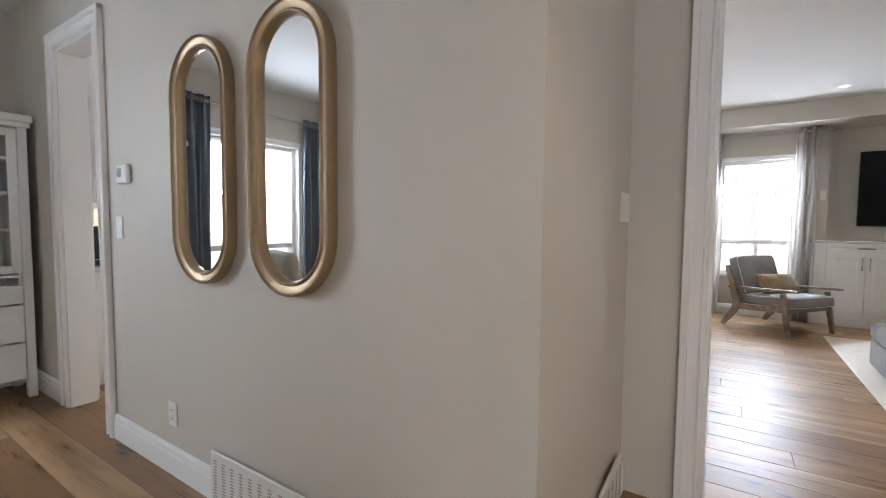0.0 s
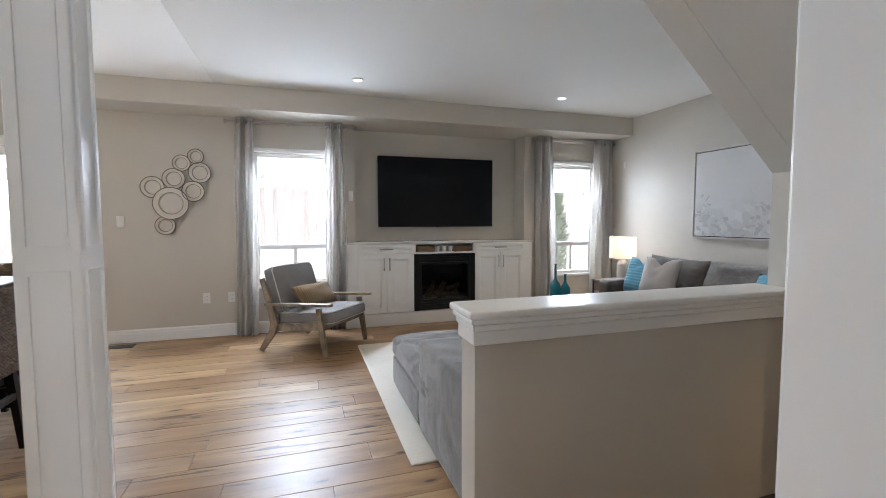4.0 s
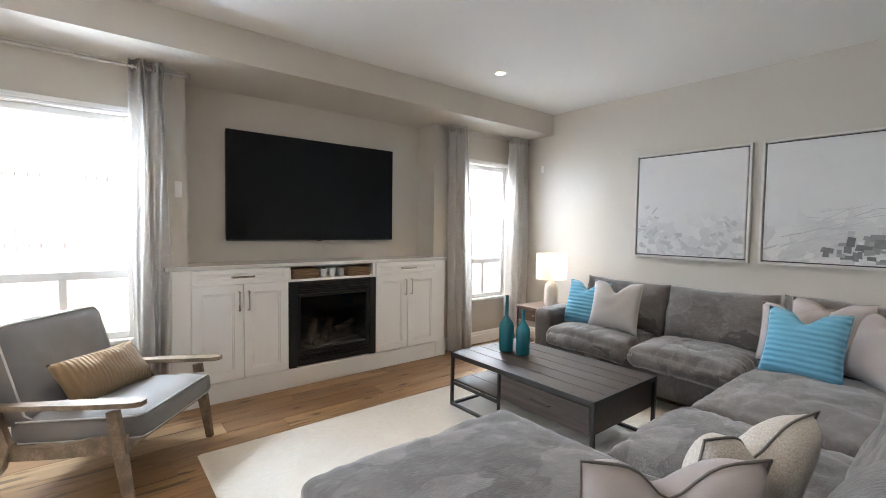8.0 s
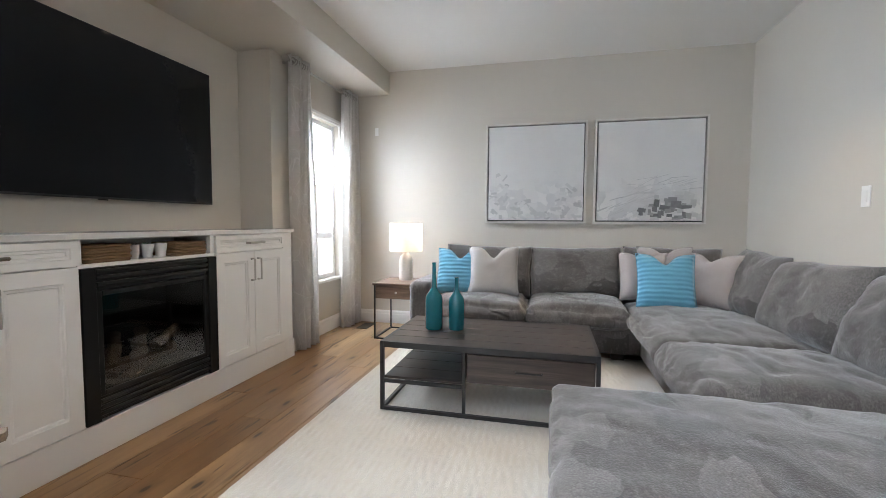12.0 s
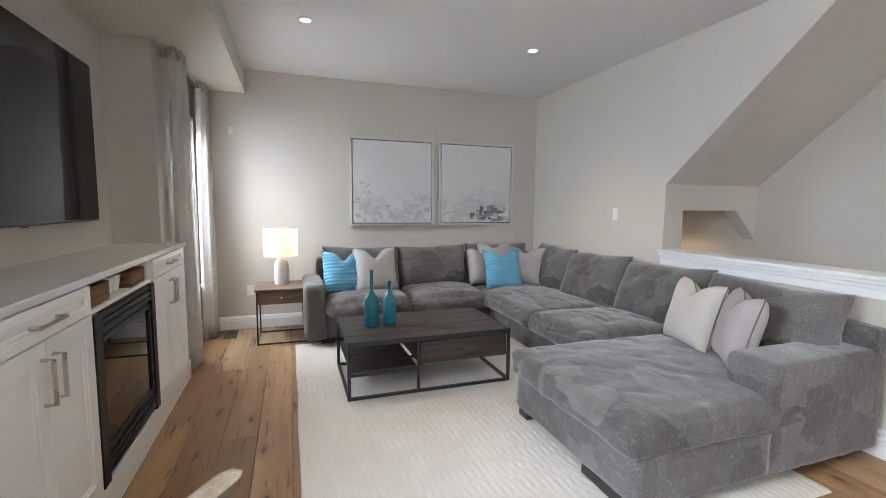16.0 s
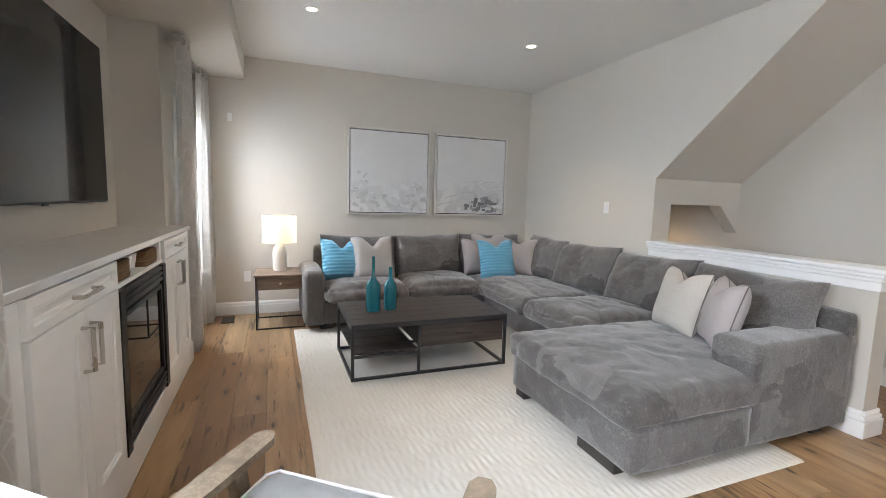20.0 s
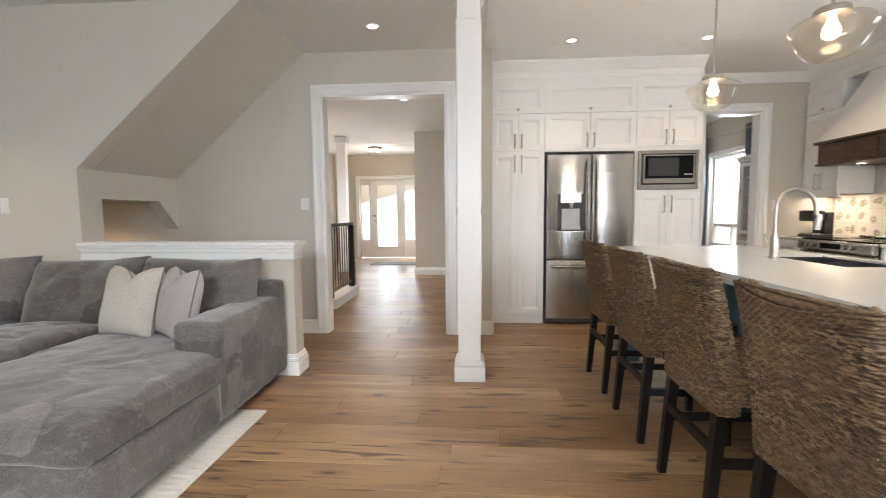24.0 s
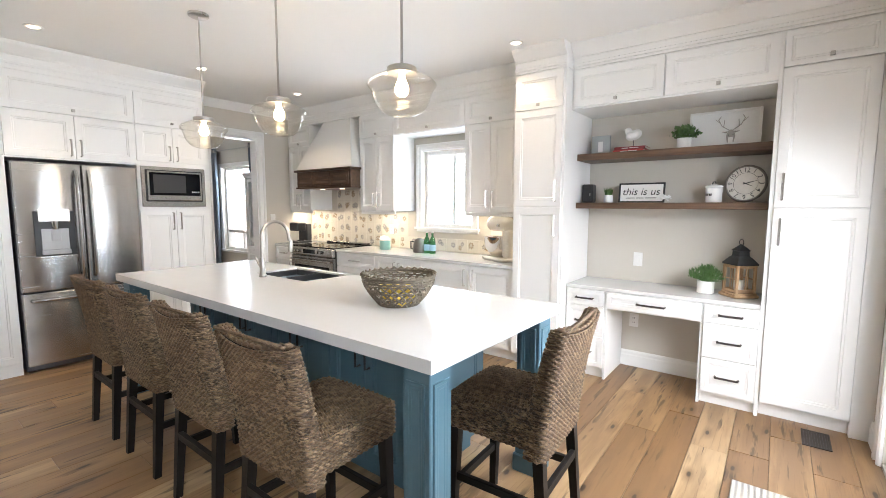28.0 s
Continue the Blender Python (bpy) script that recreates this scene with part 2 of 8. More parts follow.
def oak_planks():
    """Honey oak: each plank its own tone, soft long grain, long dark checks and a few knots."""
    m, nt, bs = nodes_of("oak_floor")
    v = coords(nt, (1, 1, 1), True)
    info = nt.nodes.new("ShaderNodeObjectInfo")
    off = nt.nodes.new("ShaderNodeVectorMath")
    off.operation = "MULTIPLY_ADD"
    nt.links.new(info.outputs["Random"], off.inputs[0])
    off.inputs[1].default_value = (37, 91, 53)
    nt.links.new(v, off.inputs[2])

    def along(sx, sy):
        mp = nt.nodes.new("ShaderNodeMapping")
        nt.links.new(off.outputs[0], mp.inputs[0])
        mp.inputs[3].default_value = (sx, sy, sy)
        return mp.outputs[0]

    def bent(vec, by):
        wn2 = add(nt, "ShaderNodeTexNoise", Scale=1.7, Detail=3.0)
        nt.links.new(vec, wn2.inputs[0])
        ma = nt.nodes.new("ShaderNodeVectorMath")
        ma.operation = "MULTIPLY_ADD"
        nt.links.new(wn2.outputs[1], ma.inputs[0])
        ma.inputs[1].default_value = (by, by, by)
        nt.links.new(vec, ma.inputs[2])
        return ma.outputs[0]
    broad = noise_tex(nt, bent(along(0.9, 7), 0.5), 1.3, 4, 0.55)
    pores = noise_tex(nt, along(2.6, 62), 1.0, 4, 0.65)
    wn3 = add(nt, "ShaderNodeTexWhiteNoise")
    wn3.noise_dimensions = "1D"
    nt.links.new(info.outputs["Random"], wn3.inputs["W"])
    tone = mixed(nt, ramp(nt, wn3.outputs[0], 0.0, 0.72), (0.25, 0.138, 0.062), (0.385, 0.238, 0.116))
    tone = mixed(nt, ramp(nt, wn3.outputs[0], 0.72, 1.0), tone, (0.47, 0.318, 0.175))
    col = mixed(nt, ramp(nt, broad, 0.36, 0.66), mixed(nt, 0.62, tone, (0.17, 0.092, 0.042)), tone)
    col = mixed(nt, ramp(nt, pores, 0.55, 0.72), col, mixed(nt, 0.5, col, (0.13, 0.07, 0.032)))
    # long dark checks, where a slow mask lets them through
    checks = noise_tex(nt, bent(along(2.6, 26), 0.6), 1.0, 3, 0.55)
    where = noise_tex(nt, along(1.1, 3.5), 1.4, 2, 0.5)
    f = mixed(nt, ramp(nt, where, 0.42, 0.56), (0, 0, 0), ramp(nt, checks, 0.57, 0.65))
    col = mixed(nt, f, col, mixed(nt, 0.88, col, (0.07, 0.038, 0.018)))
    # knots
    vo = add(nt, "ShaderNodeTexVoronoi", Scale=1.0)
    vo.voronoi_dimensions = "2D"
    nt.links.new(bent(along(2.2, 6.5), 0.25), vo.inputs[0])
    pick = nt.nodes.new("ShaderNodeSeparateColor")
    nt.links.new(vo.outputs[1], pick.inputs[0])
    some = ramp(nt, pick.outputs[0], 0.72, 0.76)
    col = mixed(nt, mixed(nt, some, (0, 0, 0), ramp(nt, vo.outputs[0], 0.28, 0.08)), col, mixed(nt, 0.5, col, (0.13, 0.07, 0.032)))
    col = mixed(nt, mixed(nt, some, (0, 0, 0), ramp(nt, vo.outputs[0], 0.10, 0.04)), col, (0.05, 0.028, 0.014))
    nt.links.new(col, bs.inputs["Base Color"])
    rr = nt.nodes.new("ShaderNodeMapRange")
    nt.links.new(broad, rr.inputs[0])
    rr.inputs[3].default_value, rr.inputs[4].default_value = 0.30, 0.44
    nt.links.new(rr.outputs[0], bs.inputs["Roughness"])
    bump(nt, bs, pores, 0.2, 0.0006)
    return m


OAK = oak_planks()
OUTSIDE = plain("pale_frosty_ground", (0.72, 0.73, 0.74), 0.9, var=0.1, big=0.4, fine=8, relief=0.3, place=True)


# ---- mesh helpers ----
def mesh_of(name, bm, smooth=None):
    me = bpy.data.meshes.new(name)
    bmesh.ops.recalc_face_normals(bm, faces=bm.faces)
    bm.to_mesh(me)
    bm.free()
    if smooth is not None:
        for p in me.polygons:
            p.use_smooth = True
        if smooth < 180:
            me.set_sharp_from_angle(angle=radians(smooth))
    return me


def part(name, bm, material, parent, label="", smooth=None):
    me = mesh_of(name, bm, smooth)
    me.materials.append(material)
    ob = new(name, me)
    ob.parent = parent
    if label:
        ob["label"] = label
    return ob


def thing(name, label, category, m=None, group=""):
    ob = new(name)
    ob.empty_display_size = 0.1
    if m is not None:
        ob.matrix_world = m
    return tagged(ob, label, category, group)


def solid(name, bm, material, label, category, m=None, group="", smooth=None):
    """A thing of one piece."""
    me = mesh_of(name, bm, smooth)
    me.materials.append(material)
    ob = new(name, me)
    if m is not None:
        ob.matrix_world = m
    return tagged(ob, label, category, group)


def setting(name, bm, material, label="", smooth=None, category=""):
    me = mesh_of(name, bm, smooth)
    me.materials.append(material)
    return tagged(new(name, me), label, category, kind="structure")


def B():
    return bmesh.new()


def bx(bm, x0, x1, y0, y1, z0, z1, bev=0.0, seg=1, m=None):
    vs = [bm.verts.new(p) for p in ((x0, y0, z0), (x1, y0, z0), (x1, y1, z0), (x0, y1, z0), (x0, y0, z1), (x1, y0, z1), (x1, y1, z1), (x0, y1, z1))]
    fs = [bm.faces.new([vs[i] for i in q]) for q in ((3, 2, 1, 0), (4, 5, 6, 7), (0, 1, 5, 4), (1, 2, 6, 5), (2, 3, 7, 6), (3, 0, 4, 7))]
    if bev:
        es = list({e for f in fs for e in f.edges})
        out = bmesh.ops.bevel(bm, geom=es, offset=bev, segments=seg, affect="EDGES", profile=0.5)
        vs = list({v for f in out["faces"] for v in f.verts} | {v for v in vs if v.is_valid})
    if m is not None:
        bmesh.ops.transform(bm, matrix=m, verts=vs)
    return bm


def box(*a, **k):
    return bx(B(), *a, **k)


def lathe(bm, prof, seg=24, c=(0, 0, 0)):
    """Turns (radius, height) pairs about the upright through c."""
    rings = []
    for r, z in prof:
        if r < 1e-5:
            rings.append([bm.verts.new((c[0], c[1], c[2] + z))])
        else:
            rings.append([bm.verts.new((c[0] + r * math.cos(2 * math.pi * i / seg), c[1] + r * math.sin(2 * math.pi * i / seg), c[2] + z)) for i in range(seg)])
    for a, b in zip(rings, rings[1:]):
        for i in range(seg):
            j = (i + 1) % seg
            q = [a[i % len(a)], a[j % len(a)], b[j % len(b)], b[i % len(b)]]
            q = [v for k, v in enumerate(q) if v not in q[:k]]
            if len(q) > 2:
                bm.faces.new(q)
    return bm


def tube(bm, pts, r, seg=8, closed=False, flat=1.0):
    """A round bar along pts; r is one radius or one for each point."""
    pts = [Vector(p) for p in pts]
    n = len(pts)
    rings, up = [], None
    for i, p in enumerate(pts):
        a, b = pts[(i - 1) % n if closed else max(i - 1, 0)], pts[(i + 1) % n if closed else min(i + 1, n - 1)]
        d = (b - a).normalized()
        if up is None:
            up = Vector((0, 0, 1)) if abs(d.z) < 0.9 else Vector((1, 0, 0))
        s = d.cross(up)
        s = s.normalized() if s.length > 1e-6 else d.orthogonal().normalized()
        up = s.cross(d).normalized()
        rad = r[i] if isinstance(r, (list, tuple)) else r
        rings.append([bm.verts.new(p + rad * (math.cos(2 * math.pi * k / seg) * s + flat * math.sin(2 * math.pi * k / seg) * up)) for k in range(seg)])
    pairs = list(zip(rings, rings[1:])) + ([(rings[-1], rings[0])] if closed else [])
    for a, b in pairs:
        for k in range(seg):
            bm.faces.new((a[k], a[(k + 1) % seg], b[(k + 1) % seg], b[k]))
    if not closed:
        bm.faces.new(rings[0][::-1])
        bm.faces.new(rings[-1])
    return bm


def strip(bm, prof, p0, p1, out):
    """A moulding: the outline prof of (outward, up) pairs drawn from p0 to p1; out is the way it faces."""
    o = Vector(out)
    ends = [[bm.verts.new(Vector(p) + o * d + Vector((0, 0, z))) for d, z in prof] for p in (p0, p1)]
    n = len(prof)
    for i in range(n):
        bm.faces.new((ends[0][i], ends[0][(i + 1) % n], ends[1][(i + 1) % n], ends[1][i]))
    bm.faces.new(ends[0][::-1])
    bm.faces.new(ends[1])
    return bm


BASE = [(0, 0), (0.018, 0), (0.018, 0.095), (0.014, 0.105), (0.014, 0.125), (0.006, 0.14), (0, 0.14)]
CROWN = [(0, -0.10), (0.012, -0.10), (0.02, -0.085), (0.07, -0.03), (0.08, -0.012), (0.08, 0), (0, 0)]


def wall(name, axis, a0, a1, c0, c1, z0, z1, holes=(), label="", material=None):
    """An upright wall; it runs along axis from a0 to a1, is c0 to c1 thick, and has holes of (a0, a1, z0, z1)."""
    bm = B()
    cuts = sorted({a0, a1, *(h[0] for h in holes), *(h[1] for h in holes)})
    for u0, u1 in zip(cuts, cuts[1:]):
        zs = [(z0, z1)]
        for h in holes:
            if h[0] <= u0 and h[1] >= u1:
                zs = [s for lo, hi in zs for s in ((lo, min(hi, h[2])), (max(lo, h[3]), hi)) if s[1] > s[0] + 1e-6]
        for lo, hi in zs:
            if axis == "x":
                bx(bm, u0, u1, c0, c1, lo, hi)
            else:
                bx(bm, c0, c1, u0, u1, lo, hi)
    return setting(name, bm, material or WALL, label or "greige painted wall")
# ---- the large structure ----
H = 2.735
NY = 7.1      # room face of the wall with the windows
EX = 4.7      # room face of the wall with the pictures
WX = -4.55     # room face of the cabinet wall

floor = setting("floor", bx(bx(bx(B(), WX - 0.2, 1.35, -5.30, 7.5, -0.24, -0.019), 1.35, EX + 0.2, 3.0, 7.5, -0.24, -0.019), 1.35, 3.4, -5.30, 1.95, -0.24, -0.019), plain("underlay", (0.1, 0.07, 0.05), 0.9), "wide-plank oak floor with dark knots", category="floor")

wall("wall_north", "x", WX - 0.2, 0.94, NY, NY + 0.2, 0, H, [(-0.22, 0.62, 0.56, 2.12), (-3.75, -1.86, 0.02, 2.08)])
wall("wall_north_niche", "x", 0.94, 3.285, 7.4, 7.6, 0, H)
wall("wall_north_right", "x", 3.285, EX + 0.2, NY, NY + 0.2, 0, H, [(3.74, 4.44, 0.54, 2.12)])
bm = B()
bx(bm, 0.84, 0.939, NY + 0.2, 7.6, 0, H)
bx(bm, 3.286, 3.386, NY + 0.2, 7.6, 0, H)
setting("wall_niche_sides", bm, WALL)
wall("wall_east", "y", 1.95, NY, EX, EX + 0.2, -2.4, H)
wall("wall_sofa", "x", 2.55, EX, 3.0, 3.15, 0, H)
wall("wall_opening", "x", -0.6, EX, 1.89, 2.03, -2.4, H, [(-0.16, 1.046, -0.03, 2.335)])
wall("wall_mirrors", "x", WX, -0.48, 0.8, 0.94, 0, H, [(-3.70, -3.08, -0.01, 2.31)])
wall("wall_switches", "y", 0.94, 1.89, -0.6, -0.48, 0, H)
wall("wall_kitchen_west", "y", 0.94, NY, WX - 0.2, WX, 0, H, [(3.13, 3.85, 1.17, 2.07)])
wall("wall_dining_west", "y", -5.30, 0.94, WX - 0.2, WX - 0.001, 0, H, [(-1.75, -0.63, 0.6, 2.12)])
wall("wall_dining_front", "x", WX, 0.70, -2.3, -2.15, 0, H)
wall("wall_hall_side", "y", -5.30, -2.3, 0.55, 0.70, 0, H)
wall("wall_front", "x", 0.2, 3.4, -5.50, -5.30, 0, H, [(1.12, 2.60, 0, 2.1)])
wall("wall_hall_east", "y", -5.30, 1.95, 3.25, 3.4, 0, H, [(-2.0, -0.4, 0.7, 2.2)])

ceiling = B()
bx(ceiling, WX - 0.2, EX + 0.2, 3.15, 7.6, H, H + 0.2)
bx(ceiling, WX - 0.2, 1.3, -5.50, 3.15, H, H + 0.2)
bx(ceiling, 1.3, 3.4, -5.50, 1.94, H, H + 0.2)
bx(ceiling, 1.3, EX + 0.2, 1.94, 3.15, H + 0.15, H + 0.3)
setting("ceiling", ceiling, CEIL, "smooth white painted ceiling")
setting("ceiling_kitchen", bx(box(WX + 0.002, -0.53, 2.0305, 6.619, H - 0.006, H - 0.0005), WX + 0.002, -0.602, 0.942, 2.0295, H - 0.006, H - 0.0005), KCEIL, "ceiling over the kitchen, a brighter white than the rest")
bm = B()
bx(bm, -1.75, EX, 6.62, 7.4, 2.495, H - 0.002)
setting("ceiling_soffit", bm, WALL, "painted drop soffit over the windows")

# the sofa wall goes on above the slope of the stairs
bm = B()
a = [bm.verts.new((x, 3.0, z)) for x, z in ((2.549, 1.556), (2.549, H - 0.001), (1.2, H - 0.001))]
b = [bm.verts.new((x, 3.15, z)) for x, z in ((2.549, 1.556), (2.549, H - 0.001), (1.2, H - 0.001))]
for i in range(3):
    bm.faces.new((a[i], a[(i + 1) % 3], b[(i + 1) % 3], b[i]))
bm.faces.new(a[::-1])
bm.faces.new(b)
setting("wall_over_stairs", bm, WALL)
# underside of the upper flight, sloping down over the basement stairs
bm = B()
prof = [(1.2, H), (2.55, 1.555), (2.55, 1.72), (1.35, H + 0.2), (1.2, H + 0.2)]
a = [bm.verts.new((x, 2.031, z)) for x, z in prof]
b = [bm.verts.new((x, 2.998, z)) for x, z in prof]
for i in range(5):
    bm.faces.new((a[i], a[(i + 1) % 5], b[(i + 1) % 5], b[i]))
bm.faces.new(a[::-1])
bm.faces.new(b)
setting("stair_soffit", bm, WALL, "sloping painted underside of the upper stairs")
bm = B()
bx(bm, 2.551, 2.68, 2.031, 2.999, 1.33, 1.8)
bx(bm, 2.551, 2.68, 2.94, 2.999, -0.2, 1.33)
tri = [[bm.verts.new((x, y, z)) for y, z in ((2.031, 1.331), (2.30, 1.331), (2.031, 1.06))] for x in (2.552, 2.68)]
bm.faces.new(tri[0])
bm.faces.new(tri[1][::-1])
for a, b in ((0, 1), (1, 2), (2, 0)):
    bm.faces.new((tri[0][b], tri[0][a], tri[1][a], tri[1][b]))
setting("stair_header", bm, WALL, "painted header over the basement stairs")
bm = B()
bx(bm, 2.68, EX, 2.031, 3.0, 1.33, 1.45)
setting("ceiling_stairs", bm, CEIL, "low ceiling of the basement stairs")
bm = B()
bx(bm, 1.36, EX, 3.0, 3.14, -2.4, -0.25)
setting("wall_stairs", bm, WALL)
stairs = tagged(new("basement_stairs"), "oak basement stairs going down", "stairs", kind="structure")
TREAD = wood("oak_tread", (0.16, 0.085, 0.04), (0.34, 0.2, 0.1), rough=0.4)
for i in range(9):
    part("tread", box(1.36 + 0.25 * i, 1.63 + 0.25 * i, 2.035, 2.99, -0.19 * (i + 1) - 0.03, -0.19 * (i + 1), 0.006), TREAD, stairs)
    part("riser", box(1.36 + 0.25 * i, 1.378 + 0.25 * i, 2.035, 2.99, -0.19 * (i + 1), -0.19 * i - 0.031), TRIM, stairs, "white painted riser")

# half wall with its cap
hw = tagged(new("half_wall"), "greige half wall with white moulded cap beside the stairs", "half wall", kind="structure")
part("core", box(0.90, 2.55, 3.025, 3.165, -0.24, 0.925), WALL, hw)
bm = B()
bx(bm, 0.862, 2.548, 2.976, 3.214, 0.968, 0.996, 0.009, 2)
bx(bm, 0.872, 2.546, 2.986, 3.204, 0.945, 0.969, 0.008, 2)
bx(bm, 0.883, 2.544, 2.998, 3.192, 0.918, 0.946, 0.006)
bx(bm, 0.889, 2.542, 3.008, 3.182, 0.865, 0.919, 0.004)
part("cap", bm, TRIM, hw, "white moulded wooden cap")
bm = B()
for d, z0, z1, e in ((0.028, 0, 0.1, 0.003), (0.022, 0.1, 0.128, 0.006), (0.013, 0.128, 0.158, 0.005)):
    bx(bm, 0.90 - d, 1.37, 3.025 - d, 3.0249, z0, z1, e)
    bx(bm, 0.90 - d, 0.8999, 3.0249, 3.1651, z0, z1, e)
    bx(bm, 0.90 - d, 2.55, 3.1651, 3.165 + d, z0, z1, e)
part("skirting", bm, TRIM, hw, "white stepped skirting")

# square post
post = tagged(new("post"), "white panelled square wooden post", "post", kind="structure")
PX, PY = -0.39, 3.15
part("shaft", box(PX - 0.08, PX + 0.08, PY - 0.08, PY + 0.08, 0, H, 0.004), TRIM, post)
for s in (-1, 1):
    bm = B()
    for z0, z1 in ((0.35, 1.18), (1.24, 2.5)):
        for u0, u1, w0, w1 in ((-0.055, 0.055, z0, z0 + 0.012), (-0.055, 0.055, z1 - 0.012, z1), (-0.055, -0.043, z0 + 0.0125, z1 - 0.0125), (0.043, 0.055, z0 + 0.0125, z1 - 0.0125)):
            bx(bm, PX + u0, PX + u1, PY + s * 0.083 - 0.004, PY + s * 0.083 + 0.004, w0, w1)
            bx(bm, PX + s * 0.083 - 0.004, PX + s * 0.083 + 0.004, PY + u0, PY + u1, w0, w1)
    part("panel_bead", bm, TRIM, post)
bm = B()
bx(bm, PX - 0.11, PX + 0.11, PY - 0.11, PY + 0.11, 0, 0.11, 0.004)
bx(bm, PX - 0.1, PX + 0.1, PY - 0.1, PY + 0.1, 0.11, 0.15, 0.008)
part("plinth", bm, TRIM, post)
bm = B()
bx(bm, PX - 0.1, PX + 0.1, PY - 0.1, PY + 0.1, H - 0.1, H - 0.001, 0.01)
part("capital", bm, TRIM, post)

# skirting boards
bm = B()
for p0, p1, o in (((-1.75, NY, 0), (0.75, NY, 0), (0, -1, 0)), ((3.4, NY, 0), (EX, NY, 0), (0, -1, 0)), ((EX, 3.15, 0), (EX, NY, 0), (-1, 0, 0)),
                  ((2.55, 3.15, 0), (EX, 3.15, 0), (0, 1, 0)), ((1.141, 2.03, 0), (1.35, 2.03, 0), (0, 1, 0)), ((-0.6, 2.03, 0), (-0.255, 2.03, 0), (0, 1, 0)),
                  ((-0.6, 1.6, 0), (-0.6, 2.03, 0), (-1, 0, 0)), ((-2.98, 0.8, 0), (-1.951, 0.8, 0), (0, -1, 0)), ((-1.249, 0.8, 0), (-0.48, 0.8, 0), (0, -1, 0)), ((-0.48, 0.8, 0), (-0.48, 1.39, 0), (1, 0, 0)), ((-0.48, 1.752, 0), (-0.48, 1.89, 0), (1, 0, 0)),
                  ((WX, 0.8, 0), (-3.80, 0.8, 0), (0, -1, 0)), ((WX, -2.15, 0), (WX, 0.8, 0), (1, 0, 0)), ((WX, -2.15, 0), (0.70, -2.15, 0), (0, 1, 0)),
                  ((0.70, -5.3, 0), (0.70, -2.15, 0), (1, 0, 0)), ((1.141, 1.89, 0), (3.25, 1.89, 0), (0, -1, 0)), ((WX, 5.15, 0), (WX, 6.5, 0), (1, 0, 0)), ((WX, NY, 0), (-3.85, NY, 0), (0, -1, 0))):
    strip(bm, BASE, p0, p1, o)
setting("baseboard", bm, TRIM, "white stepped baseboards")


def casing(name, axis, a0, a1, z1, c, out, w=0.095, z0=0.0, sill=False):
    """Flat stepped trim round an opening, on the face c of a wall; out is +1 or -1."""
    bm = B()

    def bar(u0, u1, w0, w1, d):
        lo, hi = sorted((c, c + out * d))
        if axis == "x":
            bx(bm, u0, u1, lo, hi, w0, w1, 0.003)
        else:
            bx(bm, lo, hi, u0, u1, w0, w1, 0.003)
    for u0, u1 in ((a0 - w, a0), (a1, a1 + w)):
        bar(u0 + (0.004 if u0 < a0 else 0), u1 - (0.004 if u0 >= a0 else 0), z0, z1 + w - 0.004, 0.018)
        e = (u0, u0 + 0.03) if u0 < a0 else (u1 - 0.03, u1)
        bar(*e, z0, z1 + w, 0.03)
        e = (u1 - 0.022, u1 - 0.006) if u0 < a0 else (u0 + 0.006, u0 + 0.022)
        bar(*e, z0, z1 + 0.02, 0.024)
    bar(a0, a1, z1, z1 + w, 0.0179)
    bar(a0 - w, a1 + w, z1 + w - 0.03, z1 + w + 0.0005, 0.0305)
    bar(a0, a1, z1 + 0.006, z1 + 0.022, 0.0241)
    if sill:
        bar(a0 - w, a1 + w, z0 - w * 0.6, z0, 0.02)
        bar(a0 - w - 0.02, a1 + w + 0.02, z0 - 0.02, z0 + 0.005, 0.045)
    return setting(name, bm, TRIM, "white stepped door and window trim")


casing("trim_opening_hall", "x", -0.16, 1.046, 2.335, 1.89, -1)
casing("trim_opening_living", "x", -0.16, 1.046, 2.335, 2.03, 1)
bm = B()
bx(bm, -0.161, -0.145, 1.888, 2.032, 0, 2.335)
bx(bm, 1.031, 1.047, 1.888, 2.032, 0, 2.335)
bx(bm, -0.145, 1.031, 1.888, 2.032, 2.32, 2.336)
setting("trim_opening_jamb", bm, TRIM, "white opening lining")
casing("trim_dining_door", "x", -3.70, -3.08, 2.31, 0.8, -1)
casing("trim_dining_door_kitchen", "x", -3.70, -3.08, 2.31, 0.94, 1)
bm = B()
bx(bm, -3.701, -3.685, 0.798, 0.942, 0, 2.31)
bx(bm, -3.095, -3.079, 0.798, 0.942, 0, 2.31)
bx(bm, -3.685, -3.095, 0.798, 0.942, 2.295, 2.311)
setting("trim_dining_door_jamb", bm, TRIM)

PANE = clear("window_glass", ior=1.1)


